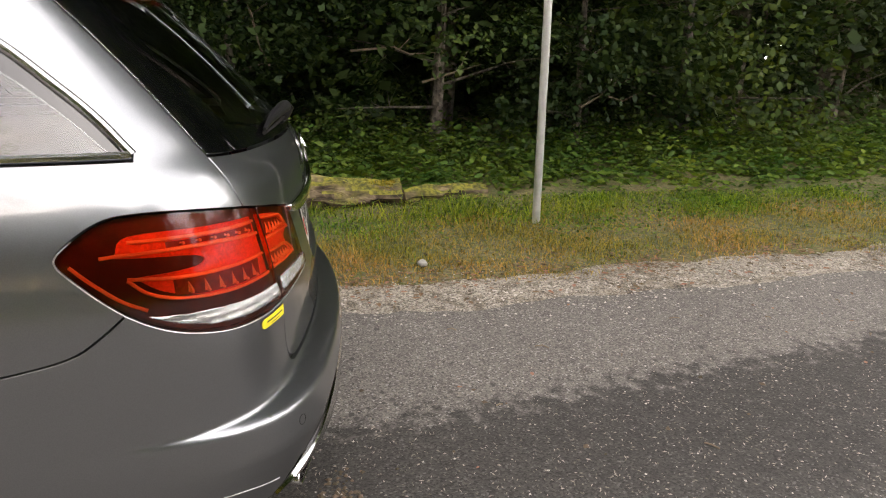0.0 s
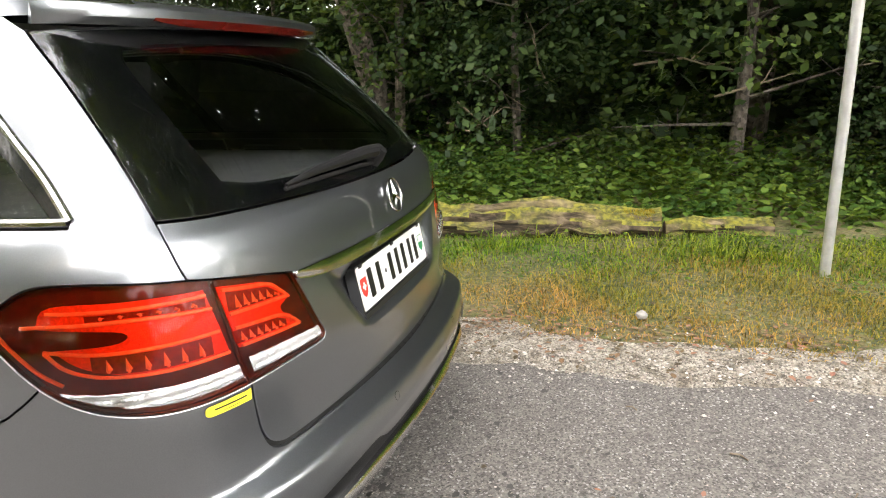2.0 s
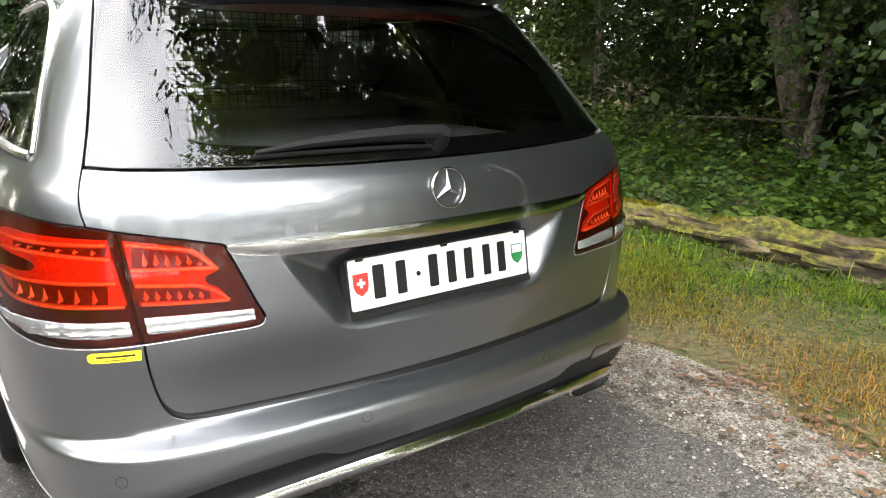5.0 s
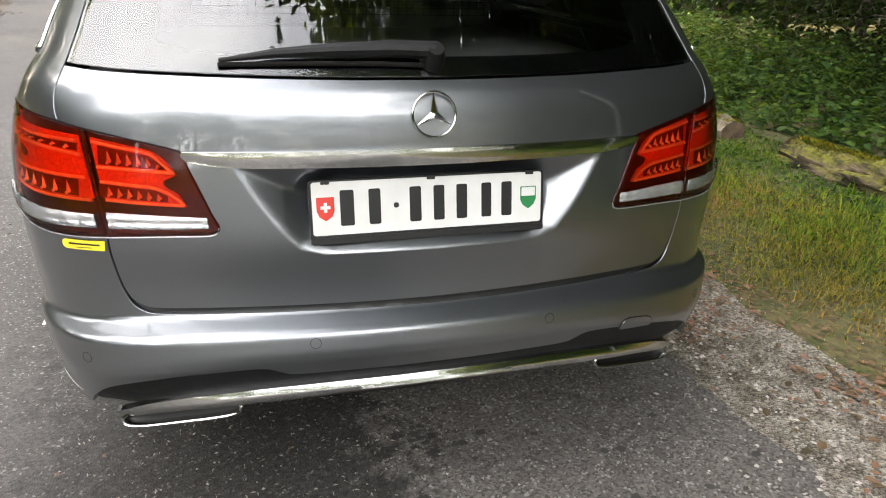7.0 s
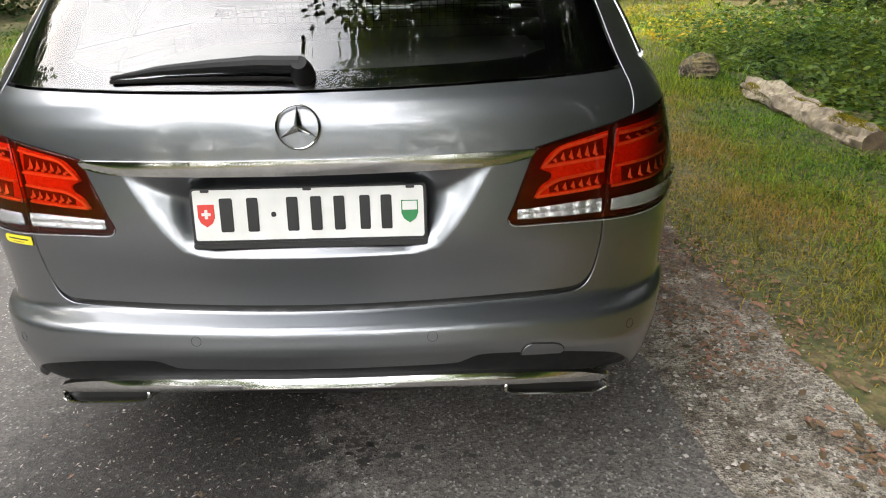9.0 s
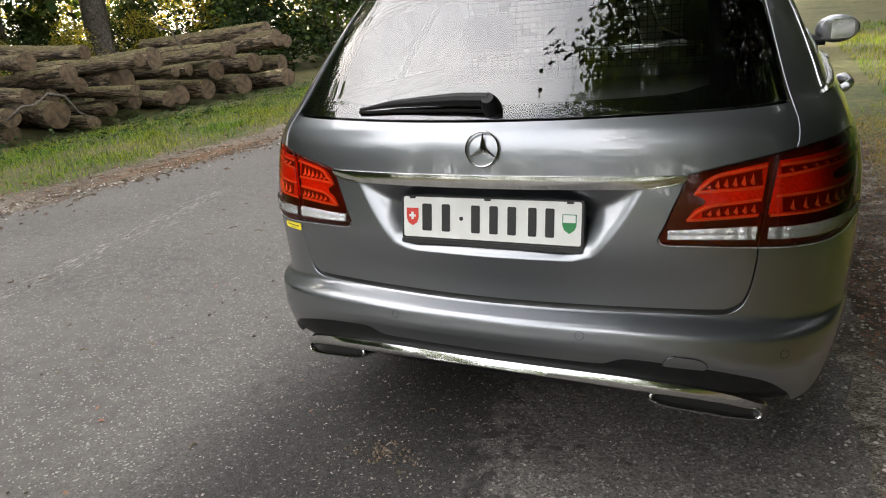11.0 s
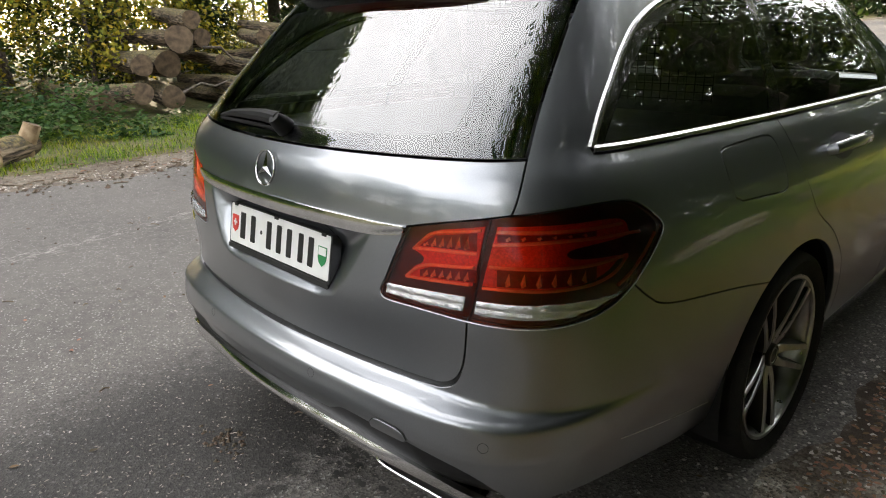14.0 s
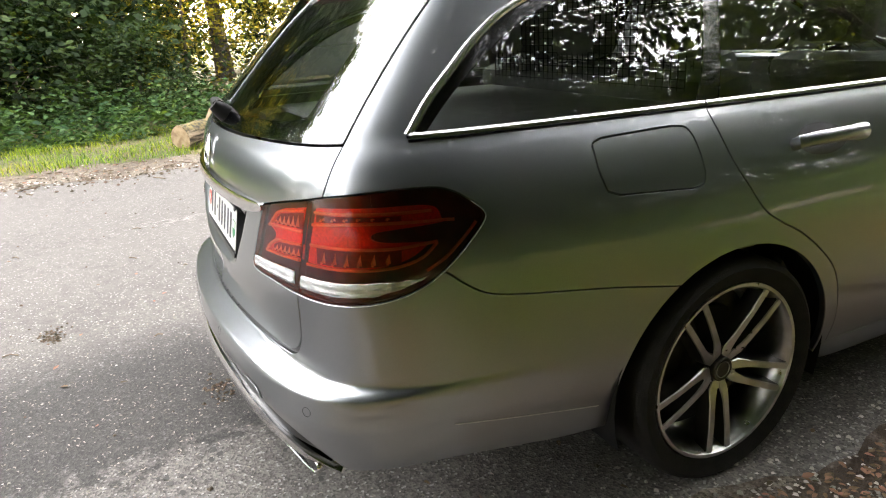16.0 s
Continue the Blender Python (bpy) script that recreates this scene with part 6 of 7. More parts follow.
def leaves_mesh(name, c, u, w, size, mat, fine=True):
    """Many folded leaves: centres c, stalk directions u, widths w, as one mesh of small islands."""
    n = len(c)
    l, k = size[:, None] * u, size[:, None] * w
    if not fine:  # far off: one bent kite a leaf
        v = np.stack([c - l, c + 0.1 * l + 0.6 * k, c + l - 0.15 * np.cross(u, w) * size[:, None], c + 0.1 * l - 0.6 * k], 1)
        me = bpy.data.meshes.new(name)
        me.vertices.add(4 * n)
        me.vertices.foreach_set("co", v.ravel())
        me.loops.add(4 * n)
        me.loops.foreach_set("vertex_index", np.arange(4 * n, dtype=np.int32))
        me.polygons.add(n)
        me.polygons.foreach_set("loop_start", (4 * np.arange(n)).astype(np.int32))
        me.update(calc_edges=True)
        me.materials.append(mat)
        return me
    nn = np.cross(u, w) * size[:, None]
    v = np.empty((n, 6, 3))
    v[:, 0] = c - l
    v[:, 1] = c - 0.25 * l + 0.55 * k + 0.10 * nn
    v[:, 2] = c + 0.45 * l + 0.48 * k + 0.10 * nn
    v[:, 3] = c + l - 0.12 * nn
    v[:, 4] = c + 0.45 * l - 0.48 * k + 0.10 * nn
    v[:, 5] = c - 0.25 * l - 0.55 * k + 0.10 * nn
    me = bpy.data.meshes.new(name)
    b = 6 * np.arange(n)[:, None]
    f = np.concatenate([b + np.array([0, 3, 2, 1]), b + np.array([0, 5, 4, 3])])
    me.vertices.add(6 * n)
    me.vertices.foreach_set("co", v.ravel())
    me.loops.add(f.size)
    me.loops.foreach_set("vertex_index", f.ravel().astype(np.int32))
    me.polygons.add(len(f))
    me.polygons.foreach_set("loop_start", (4 * np.arange(len(f))).astype(np.int32))
    me.update(calc_edges=True)
    me.materials.append(mat)
    return me


def unit(v):
    return v / (np.linalg.norm(v, axis=1, keepdims=True) + 1e-9)


def sprays(rng, centres, outward, per, spread, flat=0.25):
    """Leaves in layered sprays round each centre."""
    n = len(centres)
    c, o = np.repeat(centres, per, 0), np.repeat(unit(outward), per, 0)
    up = np.array([0, 0, 1.0]) + 0.35 * rng.normal(size=(n, 3)) + 0.25 * outward
    up = np.repeat(unit(up), per, 0)
    side = unit(np.cross(up, o) + 1e-6)
    fwd = np.cross(side, up)
    a, b = spread * np.clip(rng.normal(0, 1, n * per), -1.7, 1.7), spread * 0.7 * np.clip(rng.normal(0, 1, n * per), -1.7, 1.7)
    pos = c + fwd * a[:, None] + side * b[:, None] + up * rng.normal(0, spread * flat, n * per)[:, None]
    pos[:, 2] -= 0.5 * (a * a + b * b) / max(spread, 0.01) * 0.5
    u = unit(fwd + 0.8 * rng.normal(size=(n * per, 3)) * [1, 1, 0.5])
    nrm = unit(up + 0.55 * rng.normal(size=(n * per, 3)))
    w = unit(np.cross(nrm, u))
    return pos, u, w


def tree(name, rng, height, base, radius, count, leaf, mat, trunk_r, label, category="tree", lean=0.0, per=36, fine=True, loose=0.26, twigs=2):
    """A trunk with limbs and a crown of leaf sprays, standing at the origin."""
    thing = tagged(new(name), label, category)
    bm = bmesh.new()
    bend = rng.normal(0, 0.02 * height, (2, 5))
    hs = np.linspace(-0.15, height * 0.93, 9)

    def axis(h):
        t = h / height
        return Vector((lean * h + bend[0, 0] * math.sin(3 * t) + bend[0, 1] * t * t, bend[1, 0] * math.sin(2.5 * t) + bend[1, 1] * t * t, h))

    tube(bm, [axis(h) for h in hs], [trunk_r * (1.25 if i == 0 else 1) * (1 - 0.92 * max(h, 0) / height) + 0.008 for i, h in enumerate(hs)], 9)
    tips = []
    for i in range(int(10 + height * 1.6)):
        h = base + (height * 0.95 - base) * ((i + 0.5) / int(10 + height * 1.6))
        t = (h - base) / (height - base)
        reach = radius * (math.sin(math.pi * min(1, 0.22 + 0.78 * t)) ** 0.7) * rng.uniform(0.55, 1.1)
        az = i * 2.4 + rng.uniform(-0.5, 0.5)
        p0 = axis(h)
        d = Vector((math.cos(az), math.sin(az), rng.uniform(0.05, 0.55)))
        p1, p2 = p0 + d * reach * 0.5, p0 + Vector((d.x * reach, d.y * reach, d.z * reach * 0.75))
        r = max(0.006, trunk_r * 0.32 * (1 - 0.8 * t))
        tube(bm, [p0, p1, p2], [r, r * 0.6, r * 0.2], 5, cap=False)
        for q in range(twigs):
            e = p0.lerp(p2, rng.uniform(0.4, 0.8))
            k = e + Vector((rng.normal(0, 0.3), rng.normal(0, 0.3), rng.uniform(0, 0.3))) * reach * 0.6
            tube(bm, [e, k], [r * 0.4, r * 0.1], 4, cap=False)
            tips.append((k, reach))
        tips.append((p2, reach))
    part("trunk", bm, BARK, thing, "grey-brown trunk and limbs")
    ns = max(8, count // per)
    pick = rng.integers(0, len(tips), ns)
    c = np.array([tips[i][0] for i in pick]) + np.clip(rng.normal(0, 1, (ns, 3)), -1.5, 1.5) * np.array([tips[i][1] for i in pick])[:, None] * [loose, loose, loose * 0.77]
    c[:, 2] = np.maximum(c[:, 2], 0.15)
    o = c - np.array([axis(min(max(z, 0), height)) for z in c[:, 2]])
    o[:, 2] *= 0.3
    pos, u, w = sprays(rng, c, o, per, leaf * 4.5)
    part("crown", leaves_mesh("crown", pos, u, w, leaf * rng.uniform(0.55, 1.1, len(pos)), mat, fine), None, thing, "loose crown of layered leaves")
    return thing


def plant(ob, places, rng):
    """Copies of a thing at (x, y, scale), turned at random; the first place takes the thing itself."""
    for i, (x, y, s) in enumerate(places):
        m = pose(x, y, float(rise(x, y)) - 0.03, 0, 0, rng.uniform(0, 360)) @ Matrix.Diagonal((s, s, s * rng.uniform(0.9, 1.1), 1))
        if i == 0:
            ob.matrix_basis = m
        else:
            c = copy_thing(ob, Matrix())
            c.matrix_basis = m


tr = np.random.default_rng(21)
# shrubs along the right-hand wood edge
shrub_a = tree("beech_shrub", tr, 4.6, 0.25, 1.9, 11500, 0.052, BEECH, 0.07, "dense green beech shrub at the wood's edge", "shrub", fine=False)
shrub_b = tree("beech_shrub", tr, 3.4, 0.15, 1.6, 8000, 0.054, DARK_LEAF, 0.05, "dark green leafy shrub at the wood's edge", "shrub", fine=False)
plant(shrub_a, [(5.6, -1.6, 1.0), (5.9, -5.0, 1.05), (6.2, 2.2, 1.0), (7.0, 5.8, 1.0), (7.4, -8.6, 1.1)], tr)
plant(shrub_b, [(5.7, 0.6, 1.0), (5.5, -3.3, 1.0), (6.9, -6.8, 1.1), (6.6, 4.0, 0.9), (7.6, -11.5, 1.2), (7.4, 7.6, 1.1)], tr)
thicket = tree("thicket", tr, 7.0, 0.2, 3.0, 2900, 0.205, DARK_LEAF, 0.09, "dark thicket deep in the wood", "shrub", fine=False)
plant(thicket, [(8.2, 12.5, 0.6), (8.0, 15.5, 0.7), (16, -17, 1.7), (16.3, -12, 1.7), (16, -7.4, 1.75), (16.4, -3, 1.7), (16.1, 1.4, 1.7), (16.6, 6, 1.7), (13.8, -10.4, 1.3), (13.9, -5.8, 1.35), (13.8, -1.2, 1.3), (10.2, -10.5, 1.0), (10.0, -6.8, 1.0), (9.8, -3.2, 1.0), (9.9, 0.4, 1.0), (10.0, 4.0, 0.8), (10.2, 7.8, 0.8), (10.6, 12, 0.8), (8.8, 18, 0.8), (8.2, 24, 0.9), (7.8, 33, 1.0), (8.6, 30, 0.9), (9.4, 36, 1.0), (7.5, 42, 1.1), (-14, 52, 1.3), (-9.5, 54, 1.3), (-5, 55, 1.4), (-1, 55, 1.4), (3.5, 52, 1.3), (-18, 44, 1.2), (-12, 54, 1.8), (-4, 58, 1.8), (4, 55, 1.8), (-16, 58, 1.6), (-11.5, 59, 1.6), (-7, 60, 1.6), (-2.5, 61, 1.6), (1.5, 60, 1.6), (7, 56, 1.6), (10.4, -14.5, 1.1), (12.5, -8.6, 1.2), (12.5, -5.0, 1.2), (12.3, -1.4, 1.2), (12.5, 2.2, 0.9), (9.5, 19, 1.0), (9.8, 25, 1.1), (-15.2, -4.5, 0.6), (-15.0, -8.5, 0.6), (-15.5, -0.8, 0.65), (-15.2, -13, 0.65), (-15.5, -18, 0.7), (-15.8, -24, 0.8), (-15, -33, 1.0), (11, -19, 1.2), (11, -27, 1.4), (-14.5, 20, 0.7), (-18.5, -8, 0.75), (-18.5, -4, 0.75), (-18.5, 0, 0.75), (-19.2, 4, 0.34), (-19.2, 8, 0.34), (-19.2, 12, 0.34), (-19.2, 16, 0.34), (-21.5, 2, 0.58), (-21.8, 6, 0.58), (-21.5, 10, 0.58), (-21.8, 14, 0.58), (-21.5, 18, 0.58), (-21.5, 22, 0.58), (-7, -52, 1.4), (0, -58, 1.5), (6, -54, 1.4), (10, -48, 1.3), (-13, -44, 1.3)], tr)
# tall trees
tall_a = tree("beech_tree", tr, 15.0, 3.2, 4.2, 2000, 0.31, BEECH, 0.20, "tall beech tree with a full green crown", per=24, fine=False)
tall_b = tree("beech_tree", tr, 12.5, 2.2, 3.6, 1900, 0.28, DARK_LEAF, 0.16, "tall dark green tree in the wood", per=24, fine=False)
# the maples carry sunlit yellow in their leaf colour
gold = tree("maple_tree", tr, 10.0, 0.8, 3.0, 4300, 0.15, SUN_YELLOW_LEAF, 0.13, "maple tree with leaves coloured yellow as if sunlit", fine=False)
right_far = [(10.0 + tr.uniform(-0.8, 0.8), y, tr.uniform(0.9, 1.15)) for y in (-34, -28, -22, -16, -11, -6, -1.5, 3, 7.5, 12, 18, 24, 30, 36)]
right_far += [(14.5 + tr.uniform(-1, 1), y, tr.uniform(1.0, 1.25)) for y in (-30, -24, -18, -12, -7, -2, 3, 8, 13, 20, 27, 34, 42)]
right_far += [(20, y, 1.3) for y in (-26, -20, -14, -9, -4, 1, 6, 11, 16, 24, 32)] + [(26, y, 1.4) for y in (-18, -10, -2, 6, 14)]
left_far = [(-15.5 + tr.uniform(-1, 1), y, tr.uniform(0.9, 1.1) * (0.42 if -25 < y < 5 else 0.9)) for y in (-34, -27, -21, -15, -10, -5, -0.5, 26, 32)]
left_far += [(-20 + tr.uniform(-1, 1), y, tr.uniform(0.9, 1.1) * (0.55 if -25 < y < 5 else 1.0)) for y in (-30, -22, -14, -7, -1, 30, 38)]
ahead = [(-10, 58, 1.1), (-4, 62, 1.2), (2, 58, 1.2), (8, 54, 1.1), (-16, 54, 1.1), (-22, 50, 1.2)]
behind = [(-4, -62, 1.2), (3, -66, 1.3), (9, -58, 1.2), (-10, -56, 1.2)]
every = right_far + left_far + ahead + behind
plant(tall_a, every[::2], tr)
plant(tall_b, every[1::2], tr)
plant(gold, [(-13.0, 1.2, 0.36), (-12.9, 3.4, 0.40), (-13.2, 5.2, 0.42), (-14.2, 7.4, 0.2), (-14.2, 9.6, 0.2), (-14.4, 12.0, 0.2), (-14.2, 14.6, 0.36), (-14.0, 17.4, 0.4), (-12.8, -3.5, 0.8), (13.0, 0.6, 0.9), (12.8, -4.4, 0.9), (13.5, 24.5, 0.6)] + [(-37 + tr.uniform(-2.5, 2.5), y, tr.uniform(0.8, 0.92)) for y in range(-8, 40, 4)], tr)
high = tree("oak_tree", tr, 21.0, 8.8, 5.5, 12000, 0.25, BEECH, 0.32, "tall oak with a high crown behind the log pile", fine=False)
plant(high, [(-26, 37, 1.0), (-27, 43, 1.0), (-15.5, 11.5, 0.95), (-14.6, 20.5, 1.0)], tr)
# crowns out of view, added here to block low sun from road and car
lime = tree("lime_tree", tr, 12.2, 3.5, 4.3, 15000, 0.23, BEECH, 0.22, "lime tree behind the log pile, its broad low crown blocking the sun", fine=False, loose=0.2)
plant(lime, [(-18.8, 8.0, 1.0)] + [(-17.6 + tr.uniform(-0.6, 0.6), y, tr.uniform(0.97, 1.03)) for y in (-6.5, -3.4, -0.4, 2.6, 5.6, 10.4, 13.4)], tr)
over = tree("beech_tree", tr, 15.5, 4.2, 5.0, 9500, 0.165, BEECH, 0.22, "tall beech leaning out over the verge", lean=-0.10, fine=False)
# the two at x -13 are added to keep sun off the road ahead
for x, y, s, yaw in ((7.8, -8.6, 1.0, -10), (8.0, -13.5, 1.05, 0), (7.4, 16.8, 1.0, 5), (7.4, 23.0, 1.05, -15), (-13.0, 25.8, 1.0, 200), (-13.0, 32.8, 1.0, 175)):
    o = over if y == -8.6 else copy_thing(over, Matrix())
    o.matrix_basis = pose(x, y, float(rise(x, y)) - 0.03, 0, 0, yaw) @ Matrix.Diagonal((s, s, s, 1))
canopy = tree("beech_tree", tr, 14.0, 5.0, 4.8, 36000, 0.102, DARK_LEAF, 0.15, "tall dense beech reaching out over the parked car", lean=-0.37, fine=False, loose=0.13, twigs=5, per=60)
for x, y, s, yaw in ((6.9, -1.9, 1.0, 6), (6.7, 2.4, 1.04, -14), (7.0, -6.4, 1.02, -30)):
    o = canopy if y == -1.9 else copy_thing(canopy, Matrix())
    o.matrix_basis = pose(x, y, float(rise(x, y)) - 0.03, 0, 0, yaw) @ Matrix.Diagonal((s, s, s, 1))
left_bush = tree("hazel_bush", tr, 2.8, 0.1, 1.5, 5200, 0.086, DARK_LEAF, 0.05, "dark leafy bush behind the verge", "shrub", fine=False)
plant(left_bush, [(-10.6, 0.2, 0.55), (-10.6, -1.6, 0.85), (-10.8, -4.2, 1.15), (-11.2, -7.0, 1.2), (-11.5, -10.5, 1.3), (-12.8, -2.6, 1.4), (-12.5, 14.5, 1.1), (-11.8, 17.5, 1.2), (-11.6, 21.5, 1.0), (-15.4, 4.4, 0.6), (-15.4, 7.0, 0.7), (-15.4, 9.6, 0.6), (-15.6, 12.6, 0.6), (-15.2, 16.0, 1.2), (-13.6, -5.4, 1.35), (-13.8, -8.2, 1.4), (-14.0, -0.9, 1.25), (-13.4, -11.5, 1.4), (8.0, -1.0, 1.6), (8.2, -4.6, 1.6), (8.6, 2.6, 1.5)], tr)


def herbs(name, rng, n, box_, low, high, leaf, mat, label, clump=14, near=None):
    """Low leafy growth: clumps of leaves on short stalks."""
    x0, x1, y0, y1 = box_
    k = n // clump
    x, y = rng.uniform(x0, x1, k), rng.uniform(y0, y1, k)
    if near:
        x = x0 + (x1 - x0) * rng.beta(*near, k)
    h = (low + (high - low) * rng.beta(1.6, 2.0, k)) * np.clip(0.25 + 0.75 * np.abs(x - (x0 if abs(x0) < abs(x1) else x1)) / 1.2, 0, 1)
    g = np.array([float(rise(a, b)) for a, b in zip(x, y)])
    c = np.repeat(np.stack([x, y, g], 1), clump, 0)
    t = rng.uniform(0.1, 1, k * clump)
    c[:, 2] += t * np.repeat(h, clump)
    c[:, :2] += rng.normal(0, 1, (k * clump, 2)) * (0.05 + 0.10 * np.repeat(h, clump))[:, None]
    az = rng.uniform(0, 6.283, k * clump)
    u = unit(np.stack([np.cos(az), np.sin(az), rng.uniform(-0.5, 0.35, k * clump)], 1))
    nr = unit(np.array([0, 0, 1.0]) + 0.45 * rng.normal(size=(k * clump, 3)))
    w = unit(np.cross(nr, u))
    me = leaves_mesh(name, c, u, w, leaf * rng.uniform(0.5, 1.15, len(c)), mat)
    return tagged(new(name, me), label, "plants", kind="stuff")


herbs("bramble_growth", tr, 21000, (3.75, 6.4, -9, 1.5), 0.06, 0.62, 0.046, HERB, "low bramble and herbs before the shrubs", near=(1.3, 1.2))
herbs("ivy_growth", tr, 17000, (3.7, 8.0, 1.0, 12), 0.05, 0.50, 0.042, NETTLE, "dark ivy and herbs on the bank")
herbs("herb_growth", tr, 15000, (3.5, 6.2, -1.5, 9.0), 0.06, 0.85, 0.040, HERB, "bright green young leaves on the bank", clump=22)
herbs("seedling_growth", tr, 4500, (3.5, 5.6, -5.0, 7.0), 0.1, 0.70, 0.044, HERB, "broad-leaved young plants on the bank", clump=9)
herbs("nettle_growth", tr, 20000, (-10.8, -7.6, -9, 2.6), 0.15, 0.9, 0.05, NETTLE, "nettles behind the grass verge")
herbs("nettle_growth", tr, 4500, (-9.6, -8.0, 2.6, 14), 0.05, 0.30, 0.030, NETTLE, "low herbs before the log pile")
# sunlit patch ahead of the car, put in as yellow leaf colour
herbs("sun_yellow_growth", tr, 1800, (3.1, 5.4, 9.2, 14.5), 0.05, 0.32, 0.04, SUN_YELLOW_LEAF, "plants coloured yellow to read as sunlit, ahead of the car")
herbs("clover_growth", tr, 11000, (2.0, 3.5, -7, 7), 0.02, 0.10, 0.020, HERB, "small leaves in the grass", clump=6, near=(2.0, 1.1))


def grass(name, rng, n, box_, height, mat, label, dens=None):
    """Bent tapered blades."""
    x0, x1, y0, y1 = box_
    x, y = rng.uniform(x0, x1, n), rng.uniform(y0, y1, n)
    tuft = 0.5 + 0.5 * np.sin(3.1 * x + 1.7 * np.sin(2.3 * y)) * np.sin(2.7 * y + 1.3 * np.sin(1.9 * x))
    keep = rng.uniform(size=n) < 0.30 + 0.7 * tuft
    if dens:
        keep &= rng.uniform(size=n) < dens(x, y)
    x, y, tuft = x[keep], y[keep], tuft[keep]
    n = len(x)
    g = np.array([float(rise(a, b)) + lift(a, b) for a, b in zip(x, y)])
    h = height * rng.uniform(0.35, 1.15, n) * (0.55 + 0.6 * tuft)
    az, lean = rng.uniform(0, 6.283, n), rng.uniform(0.4, 1.5, n)
    d = np.stack([np.cos(az), np.sin(az), np.zeros(n)], 1)
    s = np.stack([-np.sin(az), np.cos(az), np.zeros(n)], 1) * (0.0018 + 0.010 * height)
    p0 = np.stack([x, y, g - 0.005], 1)
    p1 = p0 + d * (0.35 * lean * h)[:, None] + np.array([0, 0, 1.0]) * (0.62 * h)[:, None]
    p2 = p0 + d * (0.95 * lean * h)[:, None] + np.array([0, 0, 1.0]) * (h * (1 - 0.35 * lean))[:, None]
    v = np.stack([p0 - s, p0 + s, p1 + 0.7 * s, p1 - 0.7 * s, p2], 1)
    b = 5 * np.arange(n)[:, None]
    me = bpy.data.meshes.new(name)
    loops = np.concatenate([(b + [0, 1, 2, 3]), (b + [3, 2, 4])], 1).ravel()
    me.vertices.add(5 * n)
    me.vertices.foreach_set("co", v.ravel())
    me.loops.add(len(loops))
    me.loops.foreach_set("vertex_index", loops.astype(np.int32))
    me.polygons.add(2 * n)
    me.polygons.foreach_set("loop_start", (np.repeat(7 * np.arange(n), 2) + np.tile([0, 4], n)).astype(np.int32))
    me.update(calc_edges=True)
    me.materials.append(mat)
    return tagged(new(name, me), label, "grass", kind="stuff")



def dry_side(x, y):
    """Trodden dry grass near the gravel, thinning into it."""
    edge = 1.42 + 0.16 * np.sin(1.9 * y + 0.6) + 0.09 * np.sin(5.3 * y)
    return np.clip((x - edge + 0.12) / 0.45, 0.03, 1) * np.clip((3.0 - x) / 0.7, 0, 1)


def green_side(x, y):
    """Lush turf towards the fallen trunk, in patches."""
    edge = 2.05 + 0.22 * np.sin(1.3 * y + 2.0) + 0.12 * np.sin(4.1 * y) + 0.35 * np.clip(-y - 0.6, 0, 1.5)
    return np.clip((x - edge) / 0.5, 0.02, 1)


grass("verge_grass", tr, 82000, (1.25, 3.0, -6.5, 6.5), 0.058, GRASS, "short dry grass on the verge", dry_side)
grass("verge_straw", tr, 62000, (1.3, 2.9, -5.5, 5.5), 0.034, GRASS, "trodden straw and short dry grass", dry_side)
grass("verge_turf", tr, 100000, (1.6, 3.45, -5.0, 7.5), 0.080, LUSH, "lush green grass before the fallen trunk", green_side)
grass("bank_grass", tr, 22000, (2.0, 6.5, 5, 20), 0.20, LUSH, "tall green grass ahead of the car")
grass("left_grass", tr, 60000, (-9.2, -5.85, -6, 14), 0.13, LUSH, "green grass along the far road edge", lambda x, y: np.clip((-5.8 - x) / 0.5, 0.1, 1))
grass("grass_tufts", tr, 900, (2.7, 3.3, -2.0, 1.8), 0.22, LUSH, "longer grass tufts beside the log")

